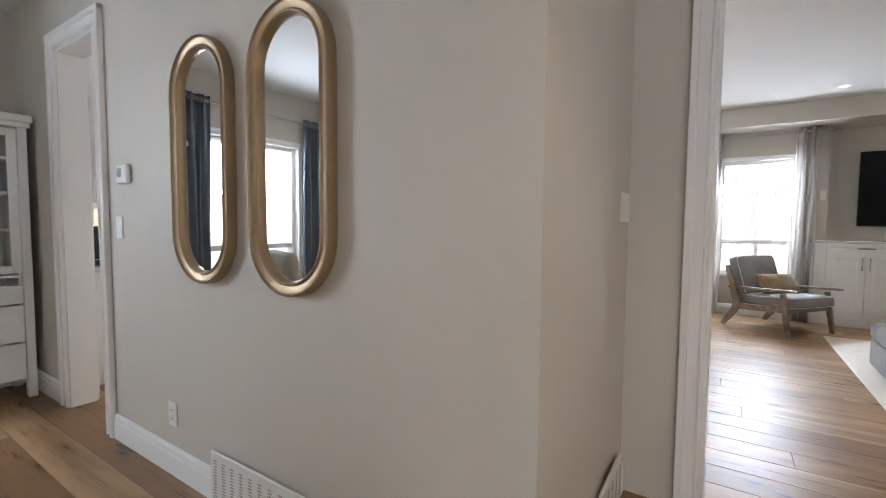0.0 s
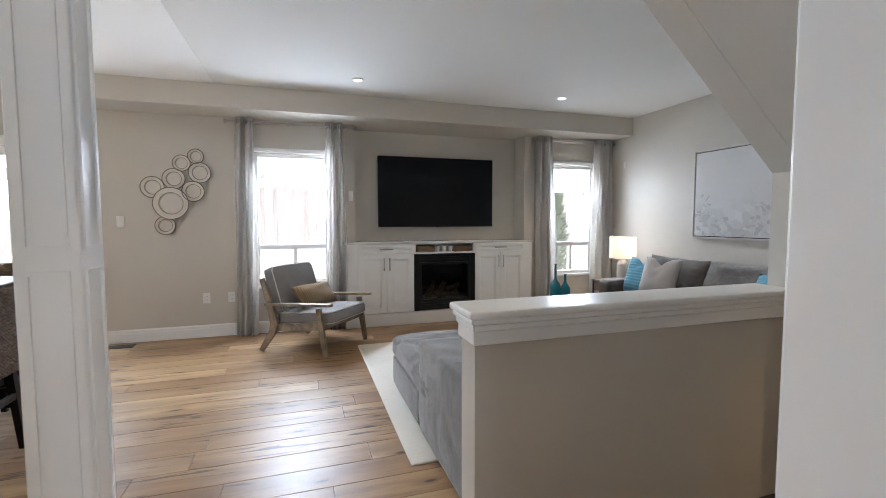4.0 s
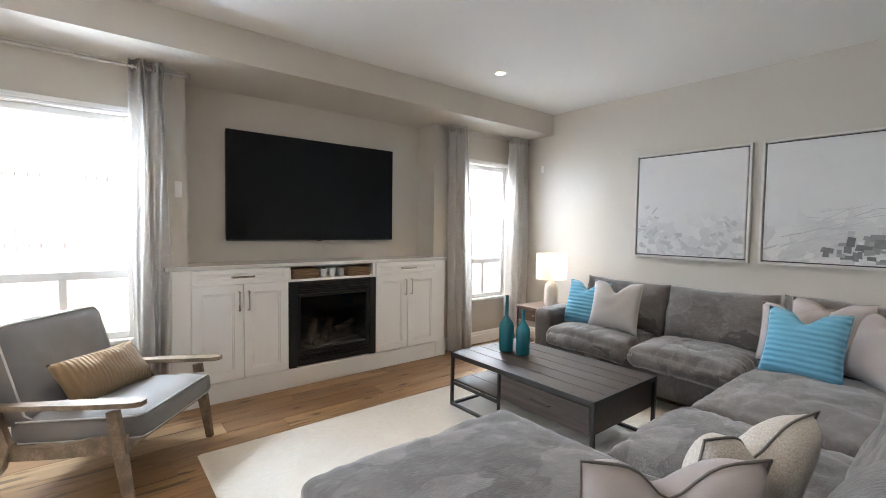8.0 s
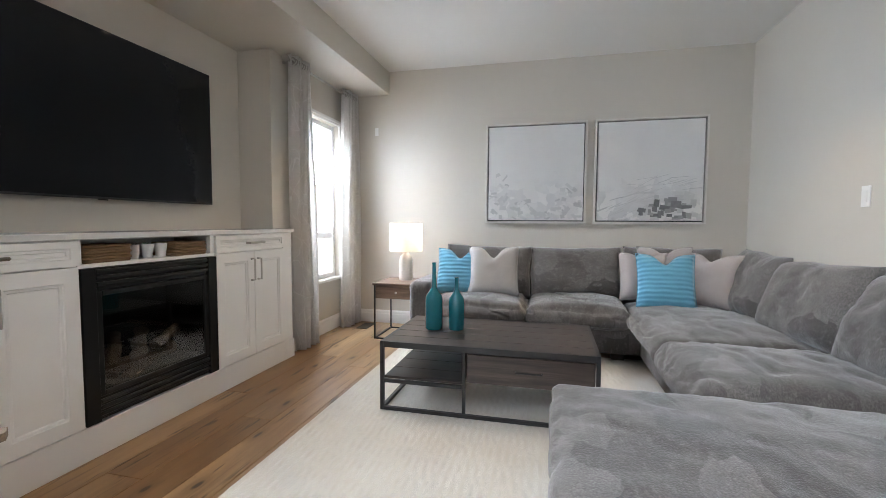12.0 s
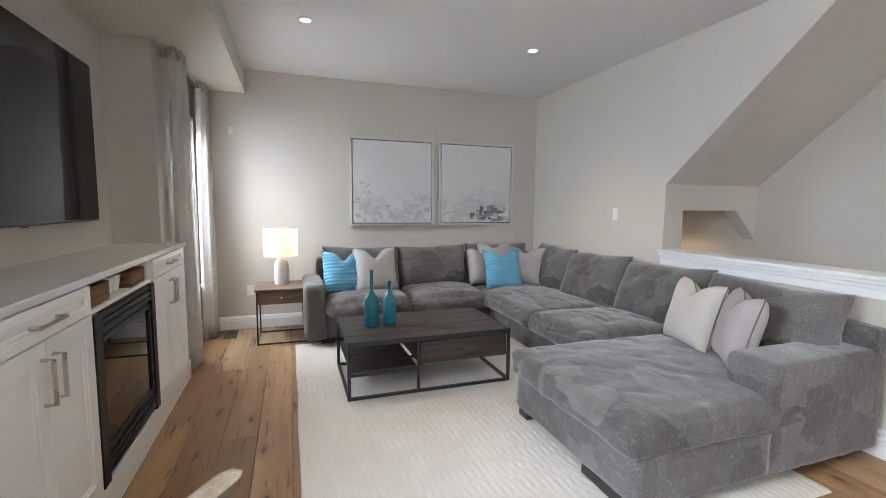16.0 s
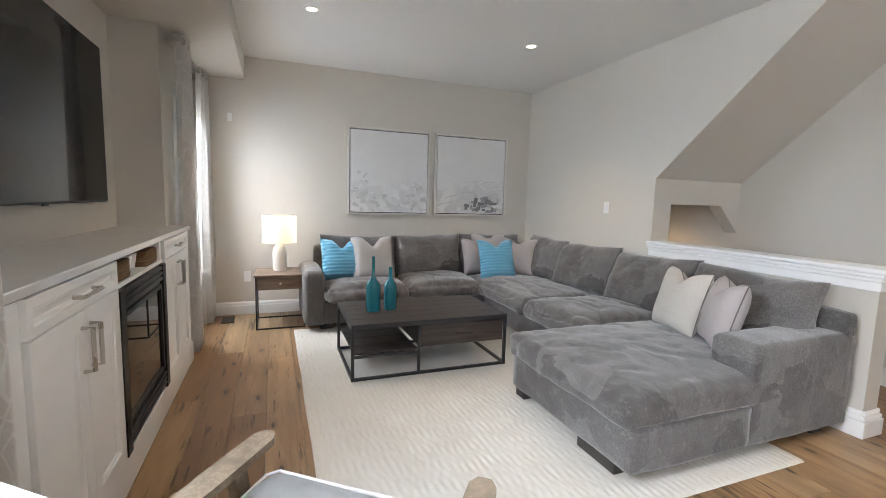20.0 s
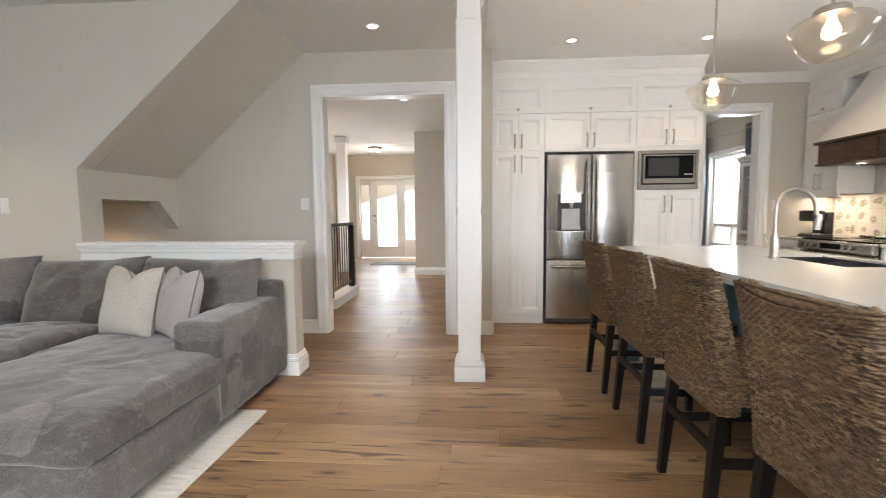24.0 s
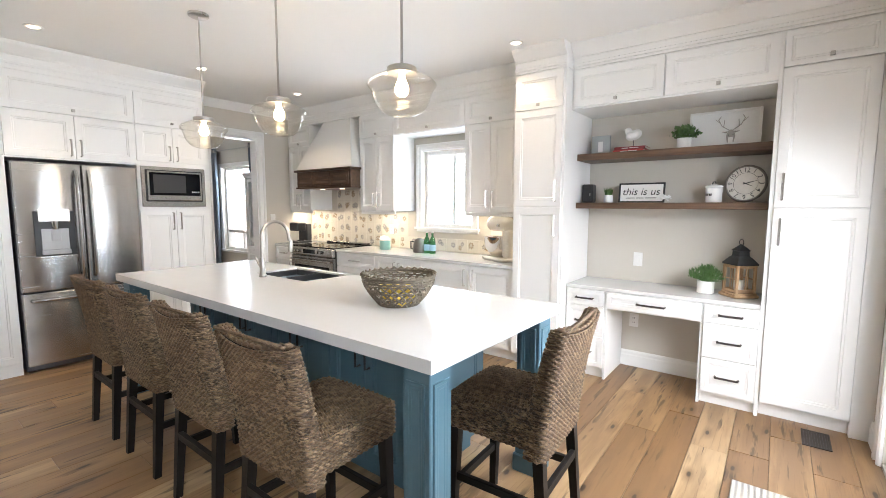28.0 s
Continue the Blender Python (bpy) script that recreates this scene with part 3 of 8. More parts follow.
def window(name, axis, a0, a1, z0, z1, c0, c1, bars=(), transom=None, label="white vinyl window with a clear pane"):
    """A window in a hole: frame, sashes and panes; bars are upright mullions, transom a level bar."""
    w = tagged(new(name), label, "window", kind="structure")
    mid = (c0 + c1) / 2

    def put(n, u0, u1, v0, v1, d, mat, bev=0.003):
        bm = box(u0, u1, mid - d, mid + d, v0, v1, bev) if axis == "x" else box(mid - d, mid + d, u0, u1, v0, v1, bev)
        return part(n, bm, mat, w)
    f = 0.045
    put("window_frame", a0, a0 + f, z0, z1, 0.05, TRIM)
    put("window_frame", a1 - f, a1, z0, z1, 0.05, TRIM)
    put("window_frame", a0 + f, a1 - f, z1 - f, z1, 0.05, TRIM)
    put("window_frame", a0 + f, a1 - f, z0, z0 + f, 0.05, TRIM)
    for b in bars:
        put("mullion", b - 0.022, b + 0.022, z0 + f, (transom or z1) - f * 0.6, 0.035, TRIM)
    if transom:
        put("transom", a0 + f, a1 - f, transom - 0.03, transom + 0.03, 0.042, TRIM)
    g = put("pane", a0 + f, a1 - f, z0 + f, z1 - f, 0.004, PANE, 0)
    g.visible_shadow = False
    return w


window("window_1", "x", -0.22, 0.62, 0.56, 2.12, NY + 0.03, NY + 0.17, bars=(0.22,), transom=1.015)
window("window_2", "x", 3.74, 4.44, 0.54, 2.12, NY + 0.03, NY + 0.17, bars=(4.1,), transom=0.98)
window("window_3", "y", 3.13, 3.85, 1.17, 2.07, WX - 0.17, WX - 0.03, bars=(3.55,))
window("window_4", "y", -1.75, -0.63, 0.6, 2.12, WX - 0.17, WX - 0.03, bars=(-1.2,), transom=0.95)
window("window_5", "y", -2.0, -0.4, 0.7, 2.2, 3.27, 3.4, bars=(-1.2,))
casing("trim_window_1", "x", -0.22, 0.62, 2.12, NY, -1, 0.05, 0.56, True)
casing("trim_window_2", "x", 3.74, 4.44, 2.12, NY, -1, 0.05, 0.54, True)
casing("trim_window_3", "y", 3.13, 3.85, 2.07, WX, 1, 0.085, 1.17, True)
casing("trim_window_4", "y", -1.75, -0.63, 2.12, WX - 0.001, 1, 0.07, 0.6, True)
casing("trim_patio_door", "x", -3.75, -1.86, 2.08, NY, -1, 0.1)
casing("trim_front_door", "x", 1.12, 2.60, 2.1, -5.30, 1, 0.09)
pd = tagged(new("door_1"), "white sliding glass patio door", "door", kind="structure")
for x0, x1, y in ((-3.75, -2.78, 7.2), (-2.83, -1.86, 7.16)):
    bm = B()
    bx(bm, x0, x0 + 0.08, y - 0.02, y + 0.02, 0.02, 2.08, 0.003)
    bx(bm, x1 - 0.08, x1, y - 0.02, y + 0.02, 0.02, 2.08, 0.003)
    bx(bm, x0 + 0.08, x1 - 0.08, y - 0.02, y + 0.02, 1.99, 2.08, 0.003)
    bx(bm, x0 + 0.08, x1 - 0.08, y - 0.02, y + 0.02, 0.02, 0.13, 0.003)
    part("door_frame", bm, TRIM, pd)
    part("pane", box(x0 + 0.08, x1 - 0.08, y - 0.003, y + 0.003, 0.13, 1.99), PANE, pd).visible_shadow = False
part("handle", box(-1.93, -1.9, 7.1, 7.14, 0.95, 1.2, 0.006), TRIM, pd)
fd = tagged(new("door_2"), "white front door with a frosted full-length pane and sidelights", "door", kind="structure")
FROST = clear("frosted_glass", rough=0.4, ior=1.1)
for x0, x1, in ((1.12, 1.42), (1.46, 2.30), (2.34, 2.60)):
    f = 0.16 if x1 - x0 > 0.5 else 0.04
    z0 = 0.32 if f > 0.1 else 0.5
    bm = B()
    bx(bm, x0, x0 + f, -5.43, -5.38, 0.01, 2.1, 0.003)
    bx(bm, x1 - f, x1, -5.43, -5.38, 0.01, 2.1, 0.003)
    bx(bm, x0 + f, x1 - f, -5.43, -5.38, 1.95, 2.1, 0.003)
    bx(bm, x0 + f, x1 - f, -5.43, -5.38, 0.01, z0, 0.003)
    part("door_leaf" if f > 0.1 else "sidelight_frame", bm, TRIM, fd)
    part("pane", box(x0 + f, x1 - f, -5.41, -5.40, z0, 1.95), FROST, fd).visible_shadow = False
bm = B()
bx(bm, 1.42, 1.46, -5.45, -5.35, 0, 2.1, 0.003)
bx(bm, 2.30, 2.34, -5.45, -5.35, 0, 2.1, 0.003)
part("mullion", bm, TRIM, fd)
part("handle", tube(tube(B(), [(2.22, -5.38, 1.0), (2.22, -5.32, 1.0), (2.13, -5.32, 1.0)], 0.012), [(2.22, -5.38, 1.13), (2.22, -5.35, 1.13)], 0.03), NICKEL, fd)

# outside
ground = setting("ground", box(-300, 300, 7.62, 300, -0.5, -0.4), OUTSIDE, "pale frosty back yard", category="ground")
setting("ground_front", box(-300, 300, -300, -5.55, -0.5, -0.4), OUTSIDE, "pale driveway in front", category="ground")
setting("ground_west", box(-300, WX - 0.25, -5.55, 7.62, -0.5, -0.4), OUTSIDE, "pale side yard", category="ground")
setting("ground_east", box(EX + 0.25, 300, -5.55, 7.62, -0.5, -0.4), OUTSIDE, "pale side yard", category="ground")
setting("ground_bank", box(-300, 300, 12.85, 299, -0.399, 0.6, 0.05), OUTSIDE, "raised pale bank behind the yard", category="ground")
FENCE = wood("weathered_fence", (0.30, 0.285, 0.275), (0.42, 0.405, 0.39), grain=(22, 22, 1.2), rough=0.9, per_piece=0.1)
fence = thing("fence", "weathered grey board fence along the back yard", "fence", pose(0, 13, 0.6))
slat = mesh_of("slat", box(-0.068, 0.068, -0.01, 0.01, 0.05, 1.85, 0.004))
slat.materials.append(FENCE)
for i in range(165):
    o = new("slat", slat)
    o.parent, o.location = fence, (-8 + i * 0.145, 0.012 * (i % 2), 0.02 * math.sin(i * 2.1))
for z in (0.35, 1.5):
    part("rail", box(-8.1, 16.0, 0.03, 0.07, z, z + 0.09), FENCE, fence)
HAZE, nt, bs = nodes_of("pale_hazy_sky")
em = add(nt, "ShaderNodeEmission", Strength=4.0)
nt.links.new(mixed(nt, ramp(nt, noise_tex(nt, coords(nt, (1, 1, 3)), 0.02, 3), 0.3, 0.7), (0.93, 0.95, 0.97), (1.0, 1.0, 1.0)), em.inputs[0])
nt.links.new(em.outputs[0], nt.nodes["Material Output"].inputs[0])
bm = B()
arc = [(160 * math.sin(a), 110 * math.cos(a)) for a in [radians(-75 + 10 * k) for k in range(16)]]
for (xa, ya), (xb, yb) in zip(arc, arc[1:]):
    bm.faces.new([bm.verts.new(p) for p in ((xa, ya, 0.5), (xb, yb, 0.5), (xb, yb, 90), (xa, ya, 90))])
setting("backdrop", bm, HAZE, "pale hazy winter sky far behind the yard", category="sky")
# needle green lightened: the washed-out outdoor haze is put into the colour
LEAF = plain("washed_out_needles", (0.30, 0.34, 0.28), 0.8, var=0.3, big=4, fine=40, relief=0.4)


def evergreen(m, h, w):
    t = thing("evergreen_tree", "narrow cedar beyond the yard, its green paled as by bright haze", "tree", m)
    part("trunk", lathe(B(), [(0.07, 0), (0.05, h * 0.5), (0.01, h * 0.95)], 8), wood("bark", (0.1, 0.07, 0.05), (0.2, 0.15, 0.11), rough=0.9), t)
    bm = B()
    rnd = random.Random(7)
    for i in range(1500):
        f = rnd.random() ** 0.8
        z, r = 0.15 + f * (h - 0.15), w * (1 - f) ** 0.75 * math.sqrt(rnd.uniform(0.25, 1))
        a, l = rnd.uniform(0, 6.283), rnd.uniform(0.08, 0.2)
        c = Vector((r * math.cos(a), r * math.sin(a), z))
        d = Vector((math.cos(a), math.sin(a), rnd.uniform(0.3, 1.3))).normalized() * l
        s = Vector((-math.sin(a), math.cos(a), rnd.uniform(-0.3, 0.3))) * l * 0.35
        bm.faces.new([bm.verts.new(c + k) for k in (-s * 0.6, d * 0.5 - s, d, d * 0.5 + s, s * 0.6)])
    part("crown", bm, LEAF, t)
    return t


evergreen(pose(6.88, 12.0, -0.4), 2.65, 0.42)
evergreen(pose(-3.6, 13.9, 0.6), 2.4, 0.9)
SIDING = plain("pale_siding", (0.7, 0.71, 0.72), 0.6, var=0.05)
house = thing("neighbour_house", "neighbouring house wall with pale lap siding", "house", pose(WX - 3.2, 0, -0.4))
bd = mesh_of("siding_board", box(-0.02, 0.012, -22, 9, 0, 0.145, 0.003))
bd.materials.append(SIDING)
for i in range(30):
    o = new("siding_board", bd)
    o.parent, o.location, o.rotation_euler = house, (0, 0, i * 0.14), (0, radians(-4), 0)
part("wall", box(-0.3, -0.03, -22, 9, 0, 4.3), SIDING, house)
# ---- living room ----
def rounded(w, d, h, r, cuts=9, puff=0.0, wrinkle=0.0, seed=0, gather=0.0):
    """A padded block standing on z = 0: round edges, a bulging top, soft creases; gather puckers the cover along its seams."""
    bm = B()
    bmesh.ops.create_cube(bm, size=2)
    bmesh.ops.subdivide_edges(bm, edges=bm.edges[:], cuts=cuts, use_grid_fill=True)
    half = Vector((w / 2, d / 2, h / 2))
    off = Vector((seed * 3.1, seed * 1.7, seed * 0.9))
    for v in bm.verts:
        p = Vector((v.co.x * half.x, v.co.y * half.y, v.co.z * half.z))
        inner = Vector([max(-half[i] + r, min(half[i] - r, p[i])) if half[i] > r else 0.0 for i in range(3)])
        q = p - inner
        u, t = v.co.x, v.co.y
        if q.length > 1e-6:
            p = inner + q.normalized() * min(r, q.length)
        k = max(0, 1 - u * u) * max(0, 1 - t * t)
        if v.co.z > 0:
            p.z += puff * math.sqrt(k)
        f = max(0, 1 - v.co.z ** 2)
        p.x += math.copysign(1, u) * puff * 0.35 * f * (1 - t * t) * abs(u) ** 6
        p.y += math.copysign(1, t) * puff * 0.35 * f * (1 - u * u) * abs(t) ** 6
        way = q.normalized() if q.length > 1e-6 else Vector((0, 0, v.co.z))
        if wrinkle:
            n = noise.noise_vector(Vector((p.x * 3.2, p.y * 3.2, p.z * 5)) + off) + 0.5 * noise.noise_vector(Vector((p.x * 9, p.y * 9, p.z * 9)) + off)
            c = max(0, 1 - abs(noise.noise(Vector((p.x * 2.5 + p.y * 2, p.y * 4.5, p.z * 4)) + off)) / 0.09)
            p += n * wrinkle - way * c * wrinkle * 0.9
        if gather:
            edge = max(abs(u), abs(t)) ** 5 * (0.35 + 0.65 * max(0, v.co.z))
            a = p.y if abs(u) > abs(t) else p.x
            g = noise.noise(Vector((a * 26, p.z * 3, seed))) + 0.6 * noise.noise(Vector((a * 55, p.z * 5, seed + 4)))
            p += Vector((u, t, 0.7)).normalized() * g * gather * edge
        v.co = p + Vector((0, 0, half.z))
    return bm


def pillow_mesh(w, h, t, chop=0.06, seed=0, n=16):
    """A scatter cushion standing on its edge, facing -y, its top dented by a chop."""
    bm = B()
    off = Vector((seed * 2.3, seed, 0))

    def at(i, j, s):
        u, v = 2 * i / n - 1, 2 * j / n - 1
        x = u * w / 2 * (1 - 0.07 * (1 - v * v))
        z = v * h / 2 * (1 - 0.07 * (1 - u * u))
        z -= chop * math.exp(-(u / 0.3) ** 2) * max(0, v) ** 1.5
        y = s * t / 2 * (max(0, 1 - u ** 4) * max(0, 1 - v ** 4)) ** 0.55
        y += 0.008 * noise.noise(Vector((u * 2.2, v * 2.2, s)) + off) * (1 - u * u) * (1 - v * v) * 2
        return Vector((x, y, z + h / 2))
    f = [[bm.verts.new(at(i, j, -1)) for j in range(n + 1)] for i in range(n + 1)]
    b = [[f[i][j] if i in (0, n) or j in (0, n) else bm.verts.new(at(i, j, 1)) for j in range(n + 1)] for i in range(n + 1)]
    for i in range(n):
        for j in range(n):
            bm.faces.new((f[i][j], f[i + 1][j], f[i + 1][j + 1], f[i][j + 1]))
            bm.faces.new((b[i][j], b[i][j + 1], b[i + 1][j + 1], b[i + 1][j]))
    ring = [at(i, 0, 0) for i in range(n)] + [at(n, j, 0) for j in range(n)] + [at(i, n, 0) for i in range(n, 0, -1)] + [at(0, j, 0) for j in range(n, 0, -1)]
    return bm, ring


def pillow(label, m, mat, pipe, w=0.48, h=0.46, t=0.17, chop=0.06, seed=0, group="scatter cushions on the sofa"):
    th = thing("scatter_cushion", label, "cushion", m, group)
    bm, ring = pillow_mesh(w, h, t, chop, seed)
    part("cover", bm, mat, th, smooth=180)
    part("piping", tube(B(), ring, 0.0038, 5, closed=True), pipe, th, smooth=180)
    return th


def velvet():
    """Deep-pile grey velvet: strokes of brushed nap with clear edges, fine streaks and soft creases."""
    m, nt, bs = nodes_of("grey_velvet")
    v = coords(nt)
    warp = add(nt, "ShaderNodeTexNoise", Scale=3.0, Detail=4.0)
    nt.links.new(v, warp.inputs[0])
    sc = nt.nodes.new("ShaderNodeVectorMath")
    sc.operation = "MULTIPLY_ADD"
    nt.links.new(warp.outputs[1], sc.inputs[0])
    sc.inputs[1].default_value = (0.38, 0.38, 0.38)
    nt.links.new(coords(nt, (1.0, 1.7, 1.3)), sc.inputs[2])
    vo = add(nt, "ShaderNodeTexVoronoi", Scale=2.7)
    nt.links.new(sc.outputs[0], vo.inputs[0])
    sep = nt.nodes.new("ShaderNodeSeparateColor")
    nt.links.new(vo.outputs[1], sep.inputs[0])
    streak = noise_tex(nt, coords(nt, (9, 22, 14)), 2.0, 5, 0.65)
    mid = noise_tex(nt, v, 9.0, 4, 0.6)
    pile = noise_tex(nt, coords(nt, (1, 1, 0.6)), 170, 2)
    c = mixed(nt, sep.outputs[0], (0.082, 0.075, 0.071), (0.225, 0.211, 0.203))
    c = mixed(nt, ramp(nt, mid, 0.35, 0.68), mixed(nt, 0.32, c, (0.088, 0.082, 0.078)), c)
    c = mixed(nt, ramp(nt, streak, 0.5, 0.72), c, mixed(nt, 0.42, c, (0.29, 0.278, 0.27)))
    c = mixed(nt, ramp(nt, pile, 0.3, 0.7), mixed(nt, 0.5, c, (0.048, 0.044, 0.043)), c)
    nt.links.new(c, bs.inputs["Base Color"])
    bs.inputs["Roughness"].default_value = 0.9
    bs.inputs["Specular IOR Level"].default_value = 0.2
    bs.inputs["Sheen Weight"].default_value = 0.45
    bs.inputs["Sheen Roughness"].default_value = 0.4
    b1 = add(nt, "ShaderNodeBump", Strength=0.5, Distance=0.008)
    nt.links.new(mid, b1.inputs["Height"])
    b2 = add(nt, "ShaderNodeBump", Strength=0.8, Distance=0.003)
    nt.links.new(pile, b2.inputs["Height"])
    nt.links.new(b1.outputs[0], b2.inputs["Normal"])
    nt.links.new(b2.outputs[0], bs.inputs["Normal"])
    return m


VELVET = velvet()
RUGM = cloth("ivory_wool", (0.75, 0.71, 0.64), (0.83, 0.80, 0.735), big=3, weave=260, sheen=0.15, relief=0.8)
nt = RUGM.node_tree
bs = nt.nodes["Principled BSDF"]
wv = add(nt, "ShaderNodeTexWave", Scale=7.85, Distortion=0.7)
wv.inputs["Detail"].default_value, wv.inputs["Detail Scale"].default_value = 3.0, 2.0
wv.wave_type, wv.bands_direction = "BANDS", "Y"
nt.links.new(coords(nt), wv.inputs[0])
# rib shade put into the colour: darker dashes along the bands
dash = noise_tex(nt, coords(nt, (9, 26, 5)), 1.0, 3)
fac = mixed(nt, ramp(nt, dash, 0.35, 0.65), (0, 0, 0), ramp(nt, wv.outputs[1], 0.55, 0.15))
base_c = bs.inputs["Base Color"].links[0].from_socket
nt.links.new(mixed(nt, fac, base_c, (0.65, 0.61, 0.54)), bs.inputs["Base Color"])
rug = B()
RX0, RX1, RY0, RY1 = 0.838, 3.93, 3.775, 6.185
nx, ny = 190, 420
vv = [[None] * (ny + 1) for _ in range(nx + 1)]
for i in range(nx + 1):
    for j in range(ny + 1):
        x, y = RX0 + (RX1 - RX0) * i / nx, RY0 + (RY1 - RY0) * j / ny
        k = noise.noise(Vector((x * 2.2, y * 5, 0)))
        z = 0.0105 + 0.0015 * math.sin(2 * math.pi * (y / 0.04 + 0.08 * k)) * (0.45 + 0.55 * math.sin(x * 38 + 6 * math.floor(y / 0.04) + 3 * k)) + 0.003 * noise.noise(Vector((x * 24, y * 40, 3)))
        if i in (0, nx) or j in (0, ny):
            z = 0.002
        y += 0.006 * noise.noise(Vector((x * 2, 0, 5))) if j in (0, ny) else 0
        vv[i][j] = rug.verts.new((x, y, z))
for i in range(nx):
    for j in range(ny):
        rug.faces.new((vv[i][j], vv[i + 1][j], vv[i + 1][j + 1], vv[i][j + 1]))
solid("area_rug", rug, RUGM, "ivory ribbed wool area rug on the oak floor", "rug", smooth=180)

# sectional sofa, an L with a chaise
sofa = thing("sectional_sofa", "grey velvet sectional sofa with a chaise, on the rug", "sofa", pose(0, 0, 0.012))


def sofa_block(name, x0, x1, y0, y1, z0, z1, r=0.05, puff=0.0, wr=0.006, seed=0, cuts=20, gather=0.0):
    bm = rounded(x1 - x0, y1 - y0, z1 - z0, r, cuts, puff, wr, seed, gather)
    ob = part(name, bm, VELVET, sofa, smooth=180)
    ob.matrix_basis = pose((x0 + x1) / 2, (y0 + y1) / 2, z0)
    return ob


sofa_block("base", 3.80, 4.60, 3.22, 5.98, 0.06, 0.29, 0.018, wr=0.003)
sofa_block("base", 0.99, 3.80, 3.22, 4.20, 0.06, 0.285, 0.018, wr=0.003)
sofa_block("chaise_base", 0.95, 2.02, 4.05, 4.85, 0.06, 0.28, 0.014, wr=0.003)
sofa_block("seat_cushion", 3.66, 4.35, 5.09, 5.90, 0.275, 0.43, 0.07, 0.07, 0.013, 1, cuts=40, gather=0.012)
sofa_block("seat_cushion", 3.66, 4.35, 4.275, 5.085, 0.275, 0.43, 0.07, 0.07, 0.013, 2, cuts=40, gather=0.012)
sofa_block("seat_cushion", 2.83, 4.12, 3.42, 4.31, 0.275, 0.425, 0.068, 0.06, 0.013, 3, cuts=40, gather=0.008)
sofa_block("seat_cushion", 2.04, 2.825, 3.42, 4.32, 0.275, 0.43, 0.068, 0.065, 0.013, 4, cuts=40, gather=0.008)
sofa_block("chaise_cushion", 0.955, 2.04, 3.42, 4.885, 0.268, 0.425, 0.04, 0.035, 0.011, 5, cuts=44, gather=0.005)
sofa_block("arm", 0.947, 1.215, 3.21, 4.065, 0.05, 0.60, 0.028, 0.010, 0.005, 7, cuts=26)
sofa_block("arm", 3.77, 4.60, 5.90, 6.10, 0.05, 0.58, 0.05, 0.015, 0.006, 8)
sofa_block("back_frame", 4.40, 4.62, 3.30, 5.95, 0.1, 0.78, 0.06, 0.01, 0.005, 9)
sofa_block("back_frame", 0.95, 4.45, 3.195, 3.33, 0.1, 0.73, 0.045, 0.008, 0.005, 10)


def slack_cushion(w, h, t, seed, n=30):
    """A loose back cushion with sewn knife edges, standing on its edge and facing -y: flat and slack, pulled into creases."""
    bm = B()
    off = Vector((seed * 2.3, seed * 1.1, 0))

    def at(i, j, s):
        u, v = 2 * i / n - 1, 2 * j / n - 1
        x = u * w / 2 * (1 - 0.035 * (1 - v * v)) + 0.012 * noise.noise(Vector((v * 1.5, 3, 0)) + off)
        z = v * h / 2 * (1 - (0.05 if v > 0 else 0.02) * (1 - u * u)) + 0.016 * noise.noise(Vector((u * 1.8, 7, 0)) + off) * max(0, v)
        full = (max(0, 1 - abs(u) ** 5) * max(0, 1 - abs(v) ** 4)) ** 0.6
        y = s * t / 2 * full * (1 - 0.22 * v)
        crease = max(0, 1 - abs(noise.noise(Vector((u * 2.2 + 0.6 * v, v * 1.1, s * 2)) + off)) / 0.07)
        y += s * full * (0.022 * noise.noise(Vector((u * 2.4, v * 1.6, s)) + off) - 0.011 * crease)
        pull = noise.noise(Vector((u * 13, v * 1.5, s)) + off) * abs(v) ** 3 + noise.noise(Vector((u * 1.5, v * 11, s)) + off) * abs(u) ** 3
        y += s * 0.011 * pull * min(1, full * 3)
        return Vector((x, y, z + h / 2))
    f = [[bm.verts.new(at(i, j, -1)) for j in range(n + 1)] for i in range(n + 1)]
    b = [[f[i][j] if i in (0, n) or j in (0, n) else bm.verts.new(at(i, j, 1)) for j in range(n + 1)] for i in range(n + 1)]
    for i in range(n):
        for j in range(n):
            bm.faces.new((f[i][j], f[i + 1][j], f[i + 1][j + 1], f[i][j + 1]))
            bm.faces.new((b[i][j], b[i][j + 1], b[i + 1][j + 1], b[i + 1][j]))
    return bm


def back_cushion(x, y, z, rz, back, roll, w, h, seed):
    part("back_cushion", slack_cushion(w, h, 0.27, seed), VELVET, sofa, smooth=180).matrix_basis = pose(x, y, z, 0, 0, rz) @ pose(0, 0, 0, -back, 0, 0) @ pose(0, 0, 0, 0, roll, 0)


